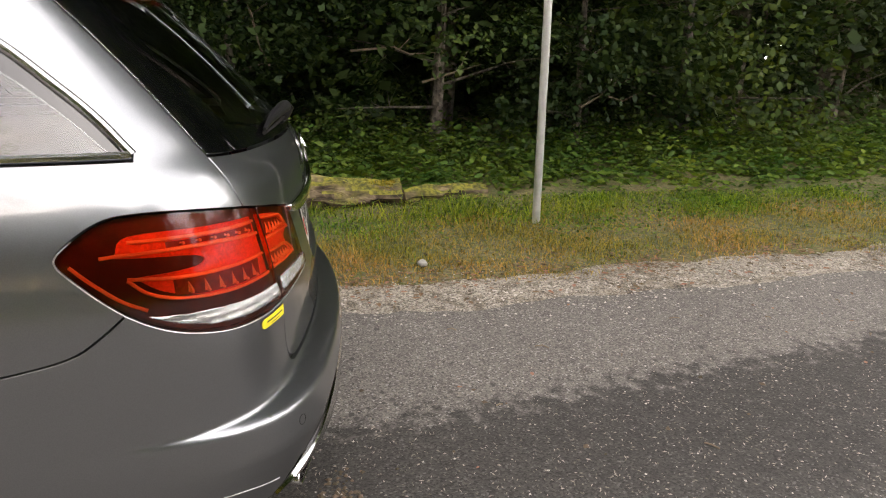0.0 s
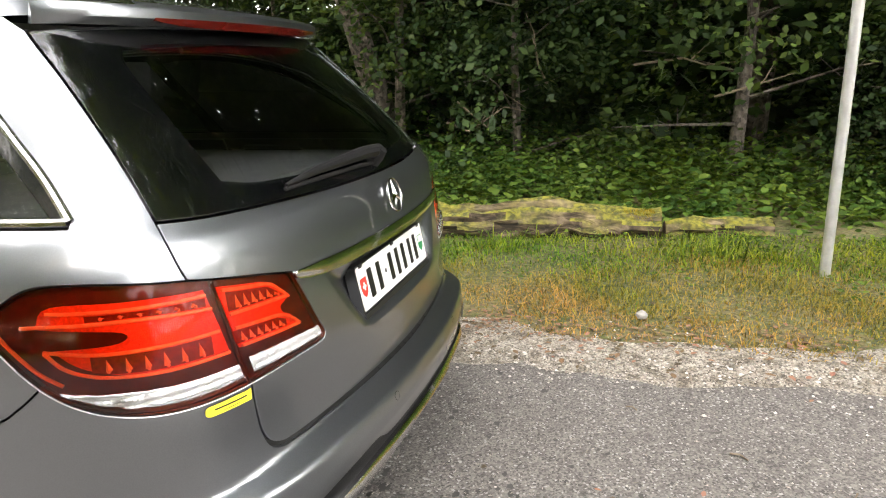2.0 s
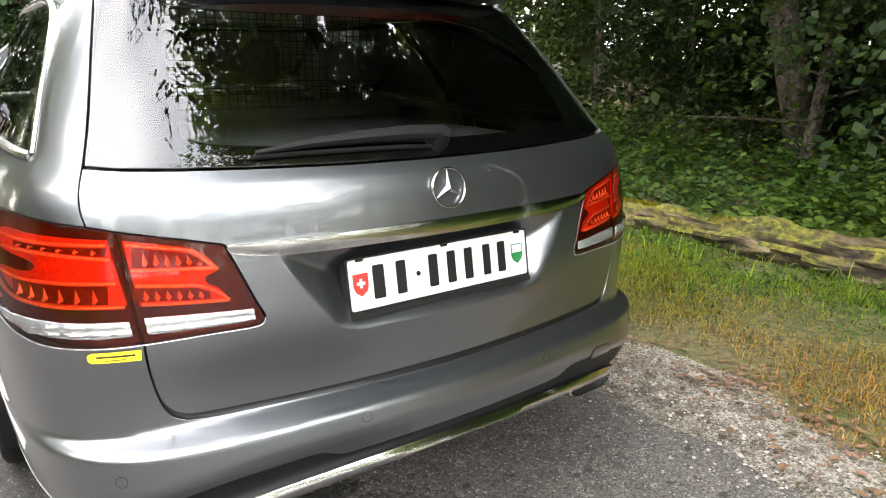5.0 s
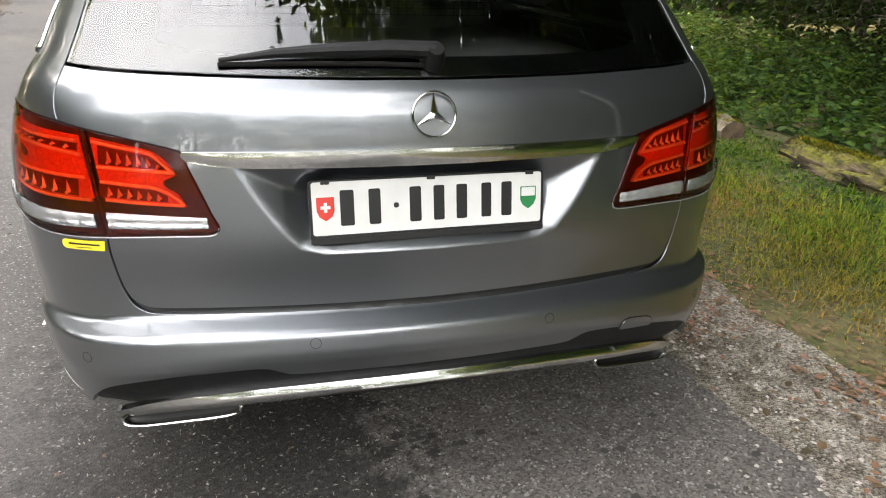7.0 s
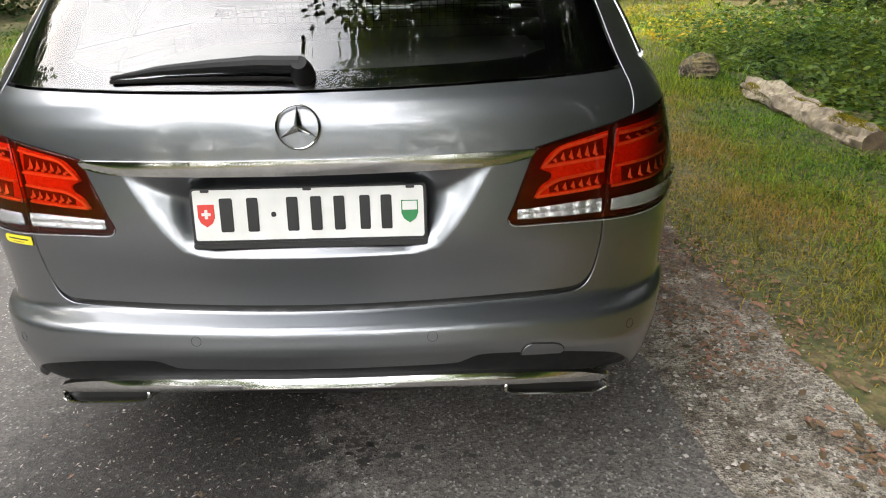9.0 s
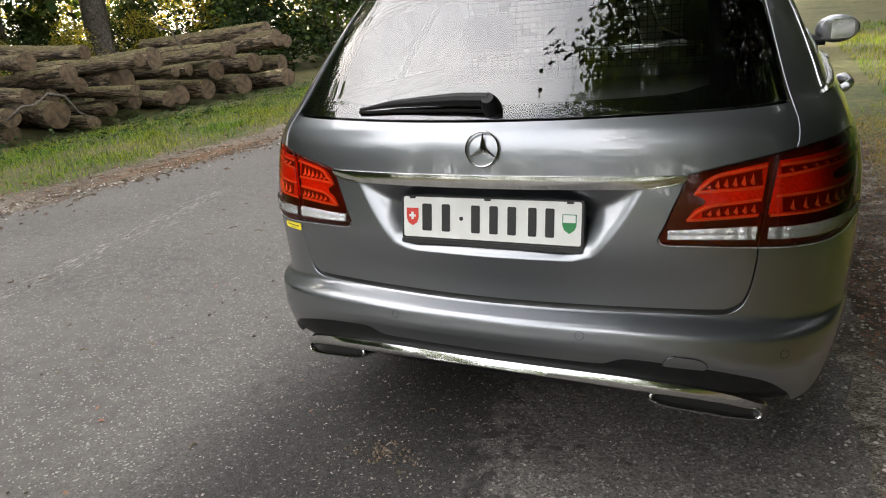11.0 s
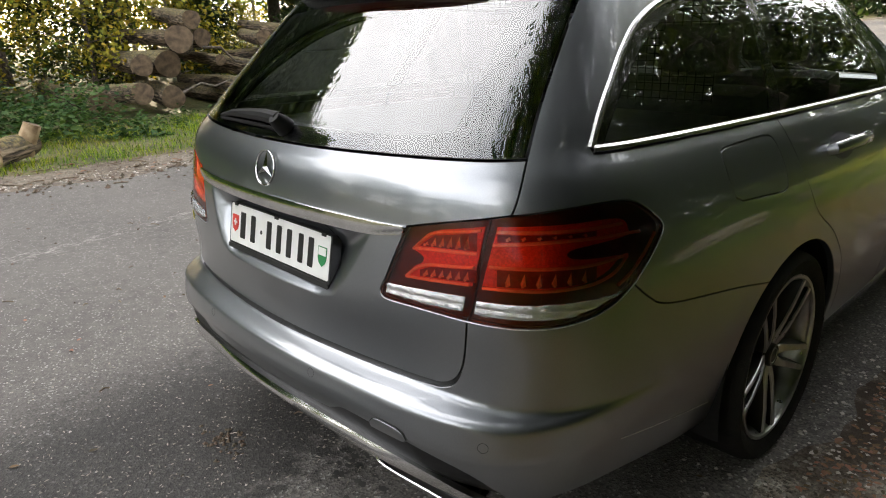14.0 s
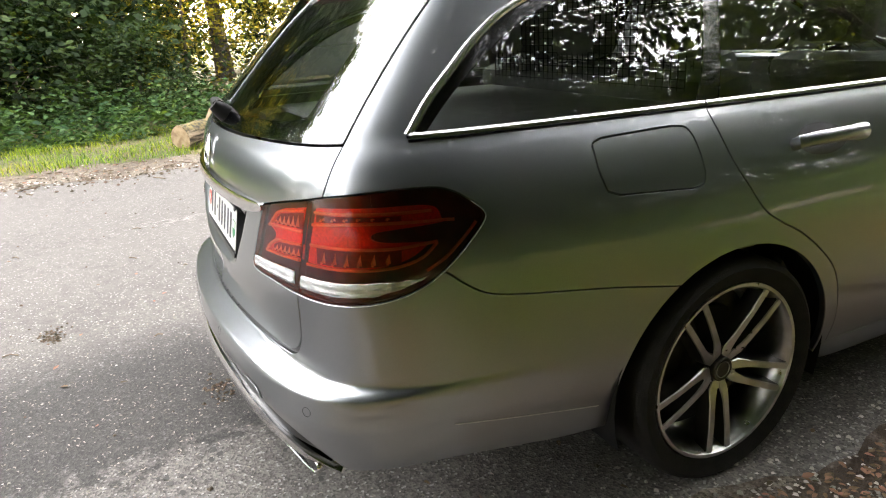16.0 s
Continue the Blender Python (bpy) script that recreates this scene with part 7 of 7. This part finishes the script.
# ---- logs, post and other things ----
ROT = layered("rotten_wood", [(0.36, (0.09, 0.075, 0.05)), (0.47, (0.20, 0.16, 0.11)), (0.56, (0.32, 0.27, 0.20)), (0.66, (0.12, 0.12, 0.03))], rough=1.0, bump=1.0, speckle=(14, 0.75, 1.2))
def fissured(name, dark, mid, pale, stretch=(2.2, 16.0, 16.0), moss=None):
    """Bark with long cracks along the object's x axis; moss gathers on what faces up."""
    m = bpy.data.materials.new(name)
    m.use_nodes = True
    nt = m.node_tree
    p = nt.nodes["Principled BSDF"]
    tc, mp, crack, blot_, ramp, mix, bp = (nt.nodes.new("ShaderNode" + k) for k in ("TexCoord", "Mapping", "TexNoise", "TexNoise", "ValToRGB", "Mix", "Bump"))
    mp.inputs["Scale"].default_value = stretch
    crack.inputs["Scale"].default_value, crack.inputs["Detail"].default_value, crack.inputs["Distortion"].default_value = 1.6, 7, 0.6
    blot_.inputs["Scale"].default_value, blot_.inputs["Detail"].default_value = 3.0, 5
    for i, (pos, c) in enumerate(((0.40, dark), (0.50, mid), (0.62, pale))):
        e = ramp.color_ramp.elements[i] if i < 2 else ramp.color_ramp.elements.new(pos)
        e.position, e.color = pos, (*c, 1)
    mix.data_type, mix.blend_type = "RGBA", "MULTIPLY"
    mix.inputs[0].default_value = 1.0
    tone = nt.nodes.new("ShaderNodeMapRange")
    tone.inputs["From Min"].default_value, tone.inputs["From Max"].default_value = 0.35, 0.65
    tone.inputs["To Min"].default_value, tone.inputs["To Max"].default_value = 0.45, 1.25
    nt.links.new(tc.outputs["Object"], mp.inputs[0]), nt.links.new(mp.outputs[0], crack.inputs["Vector"])
    nt.links.new(tc.outputs["Object"], blot_.inputs["Vector"])
    nt.links.new(crack.outputs["Fac"], ramp.inputs[0]), nt.links.new(ramp.outputs[0], mix.inputs[6])
    nt.links.new(blot_.outputs["Fac"], tone.inputs["Value"]), nt.links.new(tone.outputs[0], mix.inputs[7])
    col = mix.outputs[2]
    if moss:
        geo, sep, up_, patch, mul, grow = (nt.nodes.new("ShaderNode" + k) for k in ("NewGeometry", "SeparateXYZ", "MapRange", "MapRange", "Math", "Mix"))
        up_.inputs["From Min"].default_value, up_.inputs["From Max"].default_value = 0.15, 0.75
        patch.inputs["From Min"].default_value, patch.inputs["From Max"].default_value = 0.31, 0.42
        mul.operation, grow.data_type = "MULTIPLY", "RGBA"
        tuft, tones = nt.nodes.new("ShaderNodeTexNoise"), nt.nodes.new("ShaderNodeMix")
        tuft.inputs["Scale"].default_value, tuft.inputs["Detail"].default_value = 26.0, 6
        tones.data_type = "RGBA"
        tones.inputs[6].default_value, tones.inputs[7].default_value = (moss[0] * 0.35, moss[1] * 0.38, moss[2] * 0.6, 1), (moss[0] * 1.45, moss[1] * 1.35, moss[2] * 1.3, 1)
        spread = nt.nodes.new("ShaderNodeMapRange")
        spread.inputs["From Min"].default_value, spread.inputs["From Max"].default_value = 0.38, 0.62
        nt.links.new(tc.outputs["Object"], tuft.inputs["Vector"]), nt.links.new(tuft.outputs["Fac"], spread.inputs["Value"])
        nt.links.new(spread.outputs[0], tones.inputs[0]), nt.links.new(tones.outputs[2], grow.inputs[7])
        nt.links.new(geo.outputs["Normal"], sep.inputs[0]), nt.links.new(sep.outputs[2], up_.inputs["Value"])
        nt.links.new(blot_.outputs["Fac"], patch.inputs["Value"])
        nt.links.new(up_.outputs[0], mul.inputs[0]), nt.links.new(patch.outputs[0], mul.inputs[1])
        nt.links.new(mul.outputs[0], grow.inputs[0]), nt.links.new(col, grow.inputs[6])
        col = grow.outputs[2]
    nt.links.new(col, p.inputs["Base Color"])
    p.inputs["Roughness"].default_value = 0.95
    bp.inputs["Strength"].default_value, bp.inputs["Distance"].default_value = 1.0, 0.03
    nt.links.new(crack.outputs["Fac"], bp.inputs["Height"]), nt.links.new(bp.outputs[0], p.inputs["Normal"])
    return m


LOG_BARK = fissured("log_bark", (0.022, 0.017, 0.012), (0.11, 0.08, 0.054), (0.28, 0.215, 0.15), moss=(0.13, 0.11, 0.045))
MOSS = fissured("mossy_bark", (0.028, 0.02, 0.013), (0.10, 0.07, 0.042), (0.22, 0.165, 0.11), stretch=(3.0, 12.0, 12.0), moss=(0.135, 0.135, 0.016))
CUT = material("cut_wood", (0.17, 0.118, 0.072), rough=0.9, second=(0.075, 0.052, 0.034), scale=11, detail=6, bump=0.3, bump_scale=80)
PALE_CUT = material("pale_cut_wood", (0.42, 0.31, 0.19), rough=0.9, second=(0.24, 0.16, 0.09), scale=14, detail=6, bump=0.3, bump_scale=80)
GALV = material("galvanised_steel", (0.50, 0.50, 0.48), rough=0.42, metal=0.65, second=(0.40, 0.40, 0.385), scale=14, rough_var=0.2)


def log_thing(name, rng, r, length, bark, label, end_label="sawn end", sides=18, knots=2, rough=0.05, cut=None, swell=0.0):
    """A bark-covered trunk lying along +x from its sawn end at the origin."""
    thing = tagged(new(name), label, "log")
    bm = bmesh.new()
    n = max(12, int(length * 11))
    rings = []
    ph = rng.uniform(0, 6.28, 4)
    for i in range(n):
        t = i / (n - 1)
        c = Vector((t * length, 0.02 * length * math.sin(3 * t + ph[0]) * t, 0.015 * length * math.sin(2.3 * t + ph[1]) * t))
        k_ = math.sin(math.pi * t) ** 0.5  # swellings and sags of a rotten trunk, none at its ends
        c += Vector((0, swell * 0.35 * k_ * noise.noise(Vector((t * length * 1.1, ph[0], 3.0))), swell * 0.30 * k_ * noise.noise(Vector((t * length * 1.6, ph[1], 7.0)))))
        fat = 1 + swell * 2.2 * k_ * noise.noise(Vector((t * length * 1.9, ph[2], 1.0)))
        rings.append([bm.verts.new(c + Vector((0, math.cos(a), math.sin(a))) * r * fat * (1 - 0.12 * t) * (1 + 0.05 * math.sin(3 * a + ph[2] + 2 * t) + 0.03 * math.sin(7 * a + ph[3] + 9 * t) + rng.normal(0, 0.012) + rough * noise.noise(Vector((t * length * 5, 2.2 * math.cos(a), 2.2 * math.sin(a) + ph[0]))))) for a in np.linspace(0, 2 * math.pi, sides, endpoint=False)])
    for a, b in zip(rings, rings[1:]):
        for i in range(sides):
            bm.faces.new((a[i], a[(i + 1) % sides], b[(i + 1) % sides], b[i])).smooth = True
    for _ in range(knots):
        a, t = rng.uniform(0, 6.28), rng.uniform(0.2, 0.8)
        d = Vector((rng.uniform(-0.3, 0.3), math.cos(a), math.sin(a)))
        p = Vector((t * length, 0, 0)) + d * r * 0.85
        tube(bm, [p, p + d * r * 0.35], [r * 0.2, r * 0.13], 8)
    part("bark", bm, bark, thing)
    for x, s, k in ((-0.002, 1, 0), (length + 0.002, -1, n - 1)):
        bm = bmesh.new()
        rim = [bm.verts.new((x, v[1] * 0.985, v[2] * 0.985)) for v in end_rings(rng, r * (1 - 0.12 * (k > 0)), sides, ph, k / (n - 1), length)]
        mid = [bm.verts.new((x - s * 0.004, v.co.y * 0.6, v.co.z * 0.6)) for v in rim]
        for i in range(sides):
            bm.faces.new((rim[i], rim[(i + 1) % sides], mid[(i + 1) % sides], mid[i])[::s])
        bm.faces.new(mid[::s])
        part("sawn_end", bm, cut or CUT, thing, end_label)
    return thing


def end_rings(rng, r, sides, ph, t, length):
    oy, oz = 0.02 * length * math.sin(3 * t + ph[0]) * t, 0.015 * length * math.sin(2.3 * t + ph[1]) * t
    return [(0, (oy + r * (1 + 0.05 * math.sin(3 * a + ph[2] + 2 * t)) * math.cos(a)), (oz + r * (1 + 0.05 * math.sin(3 * a + ph[2] + 2 * t)) * math.sin(a))) for a in np.linspace(0, 2 * math.pi, sides, endpoint=False)]


lr = np.random.default_rng(5)
# log pile beyond the road: place of the sawn end along the pile, height, radius
PILE = [(2.53, 0.26, 0.22), (3.01, 0.46, 0.17), (3.6, 0.34, 0.19), (3.22, 0.86, 0.17), (3.76, 1.26, 0.22), (3.69, 0.86, 0.22), (4.35, 1.27, 0.16), (4.61, 0.50, 0.14),
        (4.79, 0.22, 0.15), (5.43, 0.42, 0.21), (4.45, 0.9, 0.09), (5.78, 0.68, 0.13), (6.25, 0.80, 0.13), (5.73, 1.02, 0.15), (7.1, 1.12, 0.12), (7.3, 0.82, 0.23),
        (6.91, 0.62, 0.10), (6.77, 0.33, 0.12), (5.99, 0.22, 0.11), (6.35, 0.15, 0.09), (7.12, 0.40, 0.12), (7.68, 0.37, 0.14), (8.01, 1.10, 0.21), (8.52, 0.36, 0.19),
        (8.43, 0.82, 0.11), (8.83, 0.82, 0.12), (6.38, 1.32, 0.12), (4.12, 1.56, 0.15), (11.19, 1.22, 0.18), (11.54, 1.42, 0.18), (12.1, 1.10, 0.15), (9.25, 1.12, 0.13),
        (9.62, 0.70, 0.18), (9.2, 0.38, 0.2), (10.1, 0.35, 0.21), (10.7, 0.75, 0.2), (11.2, 0.35, 0.2), (11.9, 0.6, 0.2), (9.9, 1.1, 0.17), (5.1, 0.75, 0.12), (5.2, 1.25, 0.13)]
protos = [log_thing("timber_log", lr, 0.2, 3.6, LOG_BARK, "felled log with rough grey-brown bark in the pile") for _ in range(4)]
for i, (y, z, r) in enumerate(PILE):
    x = -9.6 + lr.uniform(-0.45, 0.40)
    k = r / 0.2
    m = pose(x, y, max(z, r) + float(rise(-9.6, y)) - 0.03, 0, lr.uniform(-3, 4), 173 + lr.normal(0, 9)) @ pose(0, 0, 0, lr.uniform(0, 360), 0, 0) @ Matrix.Diagonal((lr.uniform(0.85, 1.1), k, k, 1))
    if i < 4:
        ob = protos[i]
    else:
        ob = copy_thing(protos[i % 4], Matrix())
    ob.matrix_basis = m
    tagged(ob, group="logs in the pile")
for i, (y, z, tilt) in enumerate(((4.4, 0.95, 20), (4.9, 0.6, -25), (5.6, 0.5, 35), (4.0, 0.5, -12), (8.0, 1.35, 40))):
    bm = bmesh.new()
    p = Vector((-9.2, y, z + float(rise(-9.3, y))))
    d = Vector((0.1, math.cos(radians(tilt)), -math.sin(radians(tilt)))) * 0.42
    tube(bm, [p - d, p - d * 0.4 + Vector((0.05, 0.03, 0.08)), p + d * 0.3 + Vector((0.02, -0.02, -0.04)), p + d], [0.024, 0.02, 0.016, 0.008], 8)
    tagged(part("broken_branch", bm, BARK), "broken branch lying against the log pile", "branch")

# short log and an upright chunk on the far verge
stub = log_thing("cut_log", lr, 0.145, 0.60, LOG_BARK, "short thick log with a sawn end lying on the far verge", knots=1, cut=PALE_CUT)
stub.matrix_basis = pose(-6.50, 0.38, 0.155, 0, -4, 130)
chunk = log_thing("split_log", lr, 0.10, 0.34, PALE_CUT, "pale split wood chunk standing behind the short log", knots=0)
chunk.matrix_basis = pose(-6.80, 0.74, 0.10, 0, -66, 75)

# mossy fallen trunk on the verge, in three pieces
for x, y, z, r, l, yaw, bark, text in ((3.52, -1.62, 0.060, 0.085, 0.75, 98, MOSS, "weathered mossy end of a fallen trunk in the grass"), (3.40, -0.85, 0.085, 0.118, 3.3, 93, MOSS, "fallen trunk covered in yellow-green moss"),
                              (3.16, 3.0, 0.060, 0.105, 2.1, 90, ROT, "short mossy trunk with pale rotten wood")):
    ob = log_thing("fallen_trunk", lr, r, l, bark, text, knots=3, rough=0.55, sides=26, swell=0.16)
    ob.matrix_basis = pose(x, y, z, 0, -0.5, yaw)
# moss tufts along the tops of the fallen trunks
pieces = []
for _ in range(11000):
    second = lr.uniform() < 0.42
    t, a = lr.uniform(0, 1), lr.normal(1.57, 0.55)
    y, x0, z0, r0 = (3.02 + 2.0 * t, 3.17, 0.065, 0.103) if second else (-0.8 + 3.2 * t, 3.40 - 0.17 * t, 0.095, 0.114 * (1 - 0.12 * t))
    if not second and math.sin(7 * y) + math.sin(3.1 * y + 1) < -0.9:
        continue
    x, z = x0 + r0 * math.cos(a), z0 + r0 * math.sin(a)
    h, tw = lr.uniform(0.008, 0.024), lr.uniform(0, 6.28)
    s_ = 0.004
    pieces.append(([(x - s_ * math.cos(tw), y - s_ * math.sin(tw), z - 0.004), (x + s_ * math.cos(tw), y + s_ * math.sin(tw), z - 0.004), (x + h * (math.cos(a) * 0.7 + lr.normal(0, 0.4)), y + h * lr.normal(0, 0.5), z + h * 0.8)], [(0, 1, 2)]))
MOSS_TUFT = leaf_material("moss_tufts", (0.15, 0.15, 0.014), (0.23, 0.19, 0.024), tint=0.5, rough=0.9)
scatter("moss_tufts", pieces, MOSS_TUFT, "yellow-green moss on the fallen trunks", "moss")
# bare dead branches before the dark shrubs
DEAD_WOOD = material("bare_dead_wood", (0.17, 0.13, 0.09), rough=0.9, second=(0.10, 0.075, 0.05), scale=30)
for p, d, l in (((4.9, 1.2, 0.75), (0.1, -1, 0.12), 0.8), ((4.95, 1.1, 0.95), (0, -1, -0.1), 0.7), ((5.0, -0.6, 1.25), (0.15, -1, 0.0), 1.0), ((4.8, -1.3, 0.95), (0.2, -0.9, 0.25), 0.7), ((5.0, 0.2, 1.1), (0.1, 0.3, 0.9), 0.7), ((4.7, -3.0, 0.7), (0.2, -1, 0.2), 0.8)):
    bm = bmesh.new()
    p, d = Vector(p), Vector(d).normalized() * l
    side = Vector((lr.normal(0, 0.08), lr.normal(0, 0.08), lr.normal(0, 0.08)))
    tube(bm, [p, p + d * 0.35 + side, p + d * 0.7 - side * 0.6, p + d], [0.013, 0.010, 0.007, 0.003], 7)
    q = p + d * 0.45 + side * 0.6
    tube(bm, [q, q + d * 0.2 + Vector((0.02, 0.03, 0.16))], [0.007, 0.002], 5)
    tagged(part("dead_branch", bm, DEAD_WOOD), "bare pale dead branch caught in the undergrowth", "branch")
# earth-brown stump
bm = bmesh.new()
bmesh.ops.create_icosphere(bm, subdivisions=3, radius=1)
for v in bm.verts:
    k = 1 + 0.16 * noise.noise(v.co * 2.1) + 0.08 * noise.noise(v.co * 5.3)
    v.co = Vector((v.co.x * 0.22 * k, v.co.y * 0.2 * k, max(v.co.z, -0.5) * 0.2 * k))
stump = tagged(part("stump", bm, LOG_BARK), "low brown stump in the grass", "stump")
stump.location = (3.12, 6.3, 0.09)

# pale stone in the dry grass
bm = bmesh.new()
bmesh.ops.create_icosphere(bm, subdivisions=2, radius=1)
for v in bm.verts:
    k = 1 + 0.3 * noise.noise(v.co * 1.7)
    v.co = Vector((v.co.x * 0.04 * k, v.co.y * 0.03 * k, v.co.z * 0.02 * k))
pale = tagged(part("stone", bm, material("pale_limestone", (0.30, 0.29, 0.27), rough=0.9, second=(0.2, 0.19, 0.175), scale=30)), "pale grey stone lying in the dry grass", "stone")
pale.location = (1.655, -0.717, 0.035)

# steel post on the verge
bm = bmesh.new()
tube(bm, [(2.55, -1.75, -0.05), (2.55, -1.755, 1.2), (2.555, -1.76, 2.75)], 0.03, 20)
post = tagged(part("post", bm, GALV), "plain galvanised steel post standing in the grass", "post")
bm = bmesh.new()
lathe(bm, [(0.0315, -0.006), (0.0315, 0.006), (0.0001, 0.012)], 20, Matrix.Translation((2.555, -1.76, 2.75)) @ pose(0, 0, 0, 0, -90, 0))
part("post_cap", bm, BLACK, post)


# vehicles parked far ahead
def far_vehicle(name, label, paint, x, y, length, width, height, van, yaw):
    thing = tagged(new(name), label, "car")
    bm = bmesh.new()
    w = width / 2
    if van:
        prof = [(-length / 2, 0.35), (-length / 2, height * 0.97), (-length / 2 + 0.15, height), (length * 0.22, height), (length * 0.36, height * 0.58), (length / 2 - 0.1, height * 0.48), (length / 2, height * 0.3), (length / 2, 0.3)]
    else:
        prof = [(-length / 2, 0.35), (-length / 2 + 0.03, height * 0.62), (-length * 0.40, height * 0.96), (-length * 0.2, height), (length * 0.08, height * 0.97), (length * 0.24, height * 0.66), (length * 0.46, height * 0.54), (length / 2, height * 0.4), (length / 2, 0.28)]
    rows = []
    for sx in (-1, -0.94, 0.94, 1):
        rows.append([bm.verts.new((sx * w * (0.80 if pz > height * 0.7 else 1), py * (1 if abs(sx) < 1 else 0.98), pz if abs(sx) < 1 else pz - 0.02)) for py, pz in prof])
    for a, b in zip(rows, rows[1:]):
        for i in range(len(prof)):
            bm.faces.new((a[i], a[(i + 1) % len(prof)], b[(i + 1) % len(prof)], b[i]))
    bm.faces.new(rows[0][::-1]), bm.faces.new(rows[-1])
    bmesh.ops.recalc_face_normals(bm, faces=bm.faces)
    bmesh.ops.bevel(bm, geom=list(bm.edges), offset=0.03, segments=2, affect="EDGES")
    body = part("body", bm, paint, thing)
    front = prof[-5] if not van else prof[3]
    low = prof[-4] if not van else prof[4]
    bm = bmesh.new()
    q = [Vector((sx * w * k, py + 0.012, pz + 0.012)) for sx, k, (py, pz) in ((-1, 0.72, front), (1, 0.72, front), (1, 0.8, low), (-1, 0.8, low))]
    vs = [bm.verts.new(p) for p in q] + [bm.verts.new(p + Vector((0, 0.006, 0.006))) for p in q]
    bm.faces.new(vs[4:])
    for i in range(4):
        bm.faces.new((vs[i], vs[(i + 1) % 4], vs[4 + (i + 1) % 4], vs[4 + i]))
    part("windscreen", bm, FRIT, thing)
    for s in (-1, 1):
        bm = bmesh.new()
        box(bm, (s * w * 0.72 - 0.14, length / 2 - 0.06, height * 0.40), (s * w * 0.72 + 0.14, length / 2 + 0.015, height * 0.40 + 0.14), 0.03)
        part("headlamp", bm, LAMP_SILVER, thing)
        bm = bmesh.new()
        box(bm, (s * (w + 0.09) - 0.08, length * 0.12, height * 0.60), (s * (w + 0.09) + 0.08, length * 0.12 + 0.1, height * 0.60 + 0.13), 0.03)
        part("door_mirror", bm, paint, thing)
        for py in (-length * 0.30, length * 0.32):
            bm = bmesh.new()
            lathe(bm, [(0.0001, -0.1), (0.29, -0.1), (0.31, -0.07), (0.31, 0.07), (0.29, 0.1), (0.2, 0.1), (0.0001, 0.09)], 24, Matrix.Translation((s * (w - 0.1), py, 0.31)))
            part("wheel", bm, RUBBER, thing)
    bm = bmesh.new()
    box(bm, (-0.26, length / 2 - 0.01, height * 0.27), (0.26, length / 2 + 0.02, height * 0.27 + 0.11), 0.005)
    part("number_plate", bm, PLATE_WHITE, thing, "plain white number plate")
    bm = bmesh.new()
    box(bm, (-w * 0.55, length / 2 - 0.03, height * 0.38), (w * 0.55, length / 2 + 0.012, height * 0.38 + 0.1), 0.01)
    part("grille", bm, BLACK, thing)
    thing.matrix_basis = pose(x, y, float(rise(x, y)) - 0.01, 2.0, 0, yaw)
    return thing


NAVY = material("dark_blue_paint", (0.010, 0.010, 0.022), rough=0.5, spec=0.2, coat=0.25, second=(0.015, 0.015, 0.035), scale=50)
WHITE = material("white_paint", (0.70, 0.70, 0.69), rough=0.4, coat=0.8, second=(0.64, 0.64, 0.62), scale=5)
far_vehicle("parked_hatchback", "dark blue hatchback parked far ahead facing the road", NAVY, -7.6, 44.0, 4.1, 1.74, 1.46, False, 180)
far_vehicle("parked_van", "white van parked far ahead beside the road", WHITE, -2.3, 42.5, 5.0, 1.95, 2.25, True, 180)
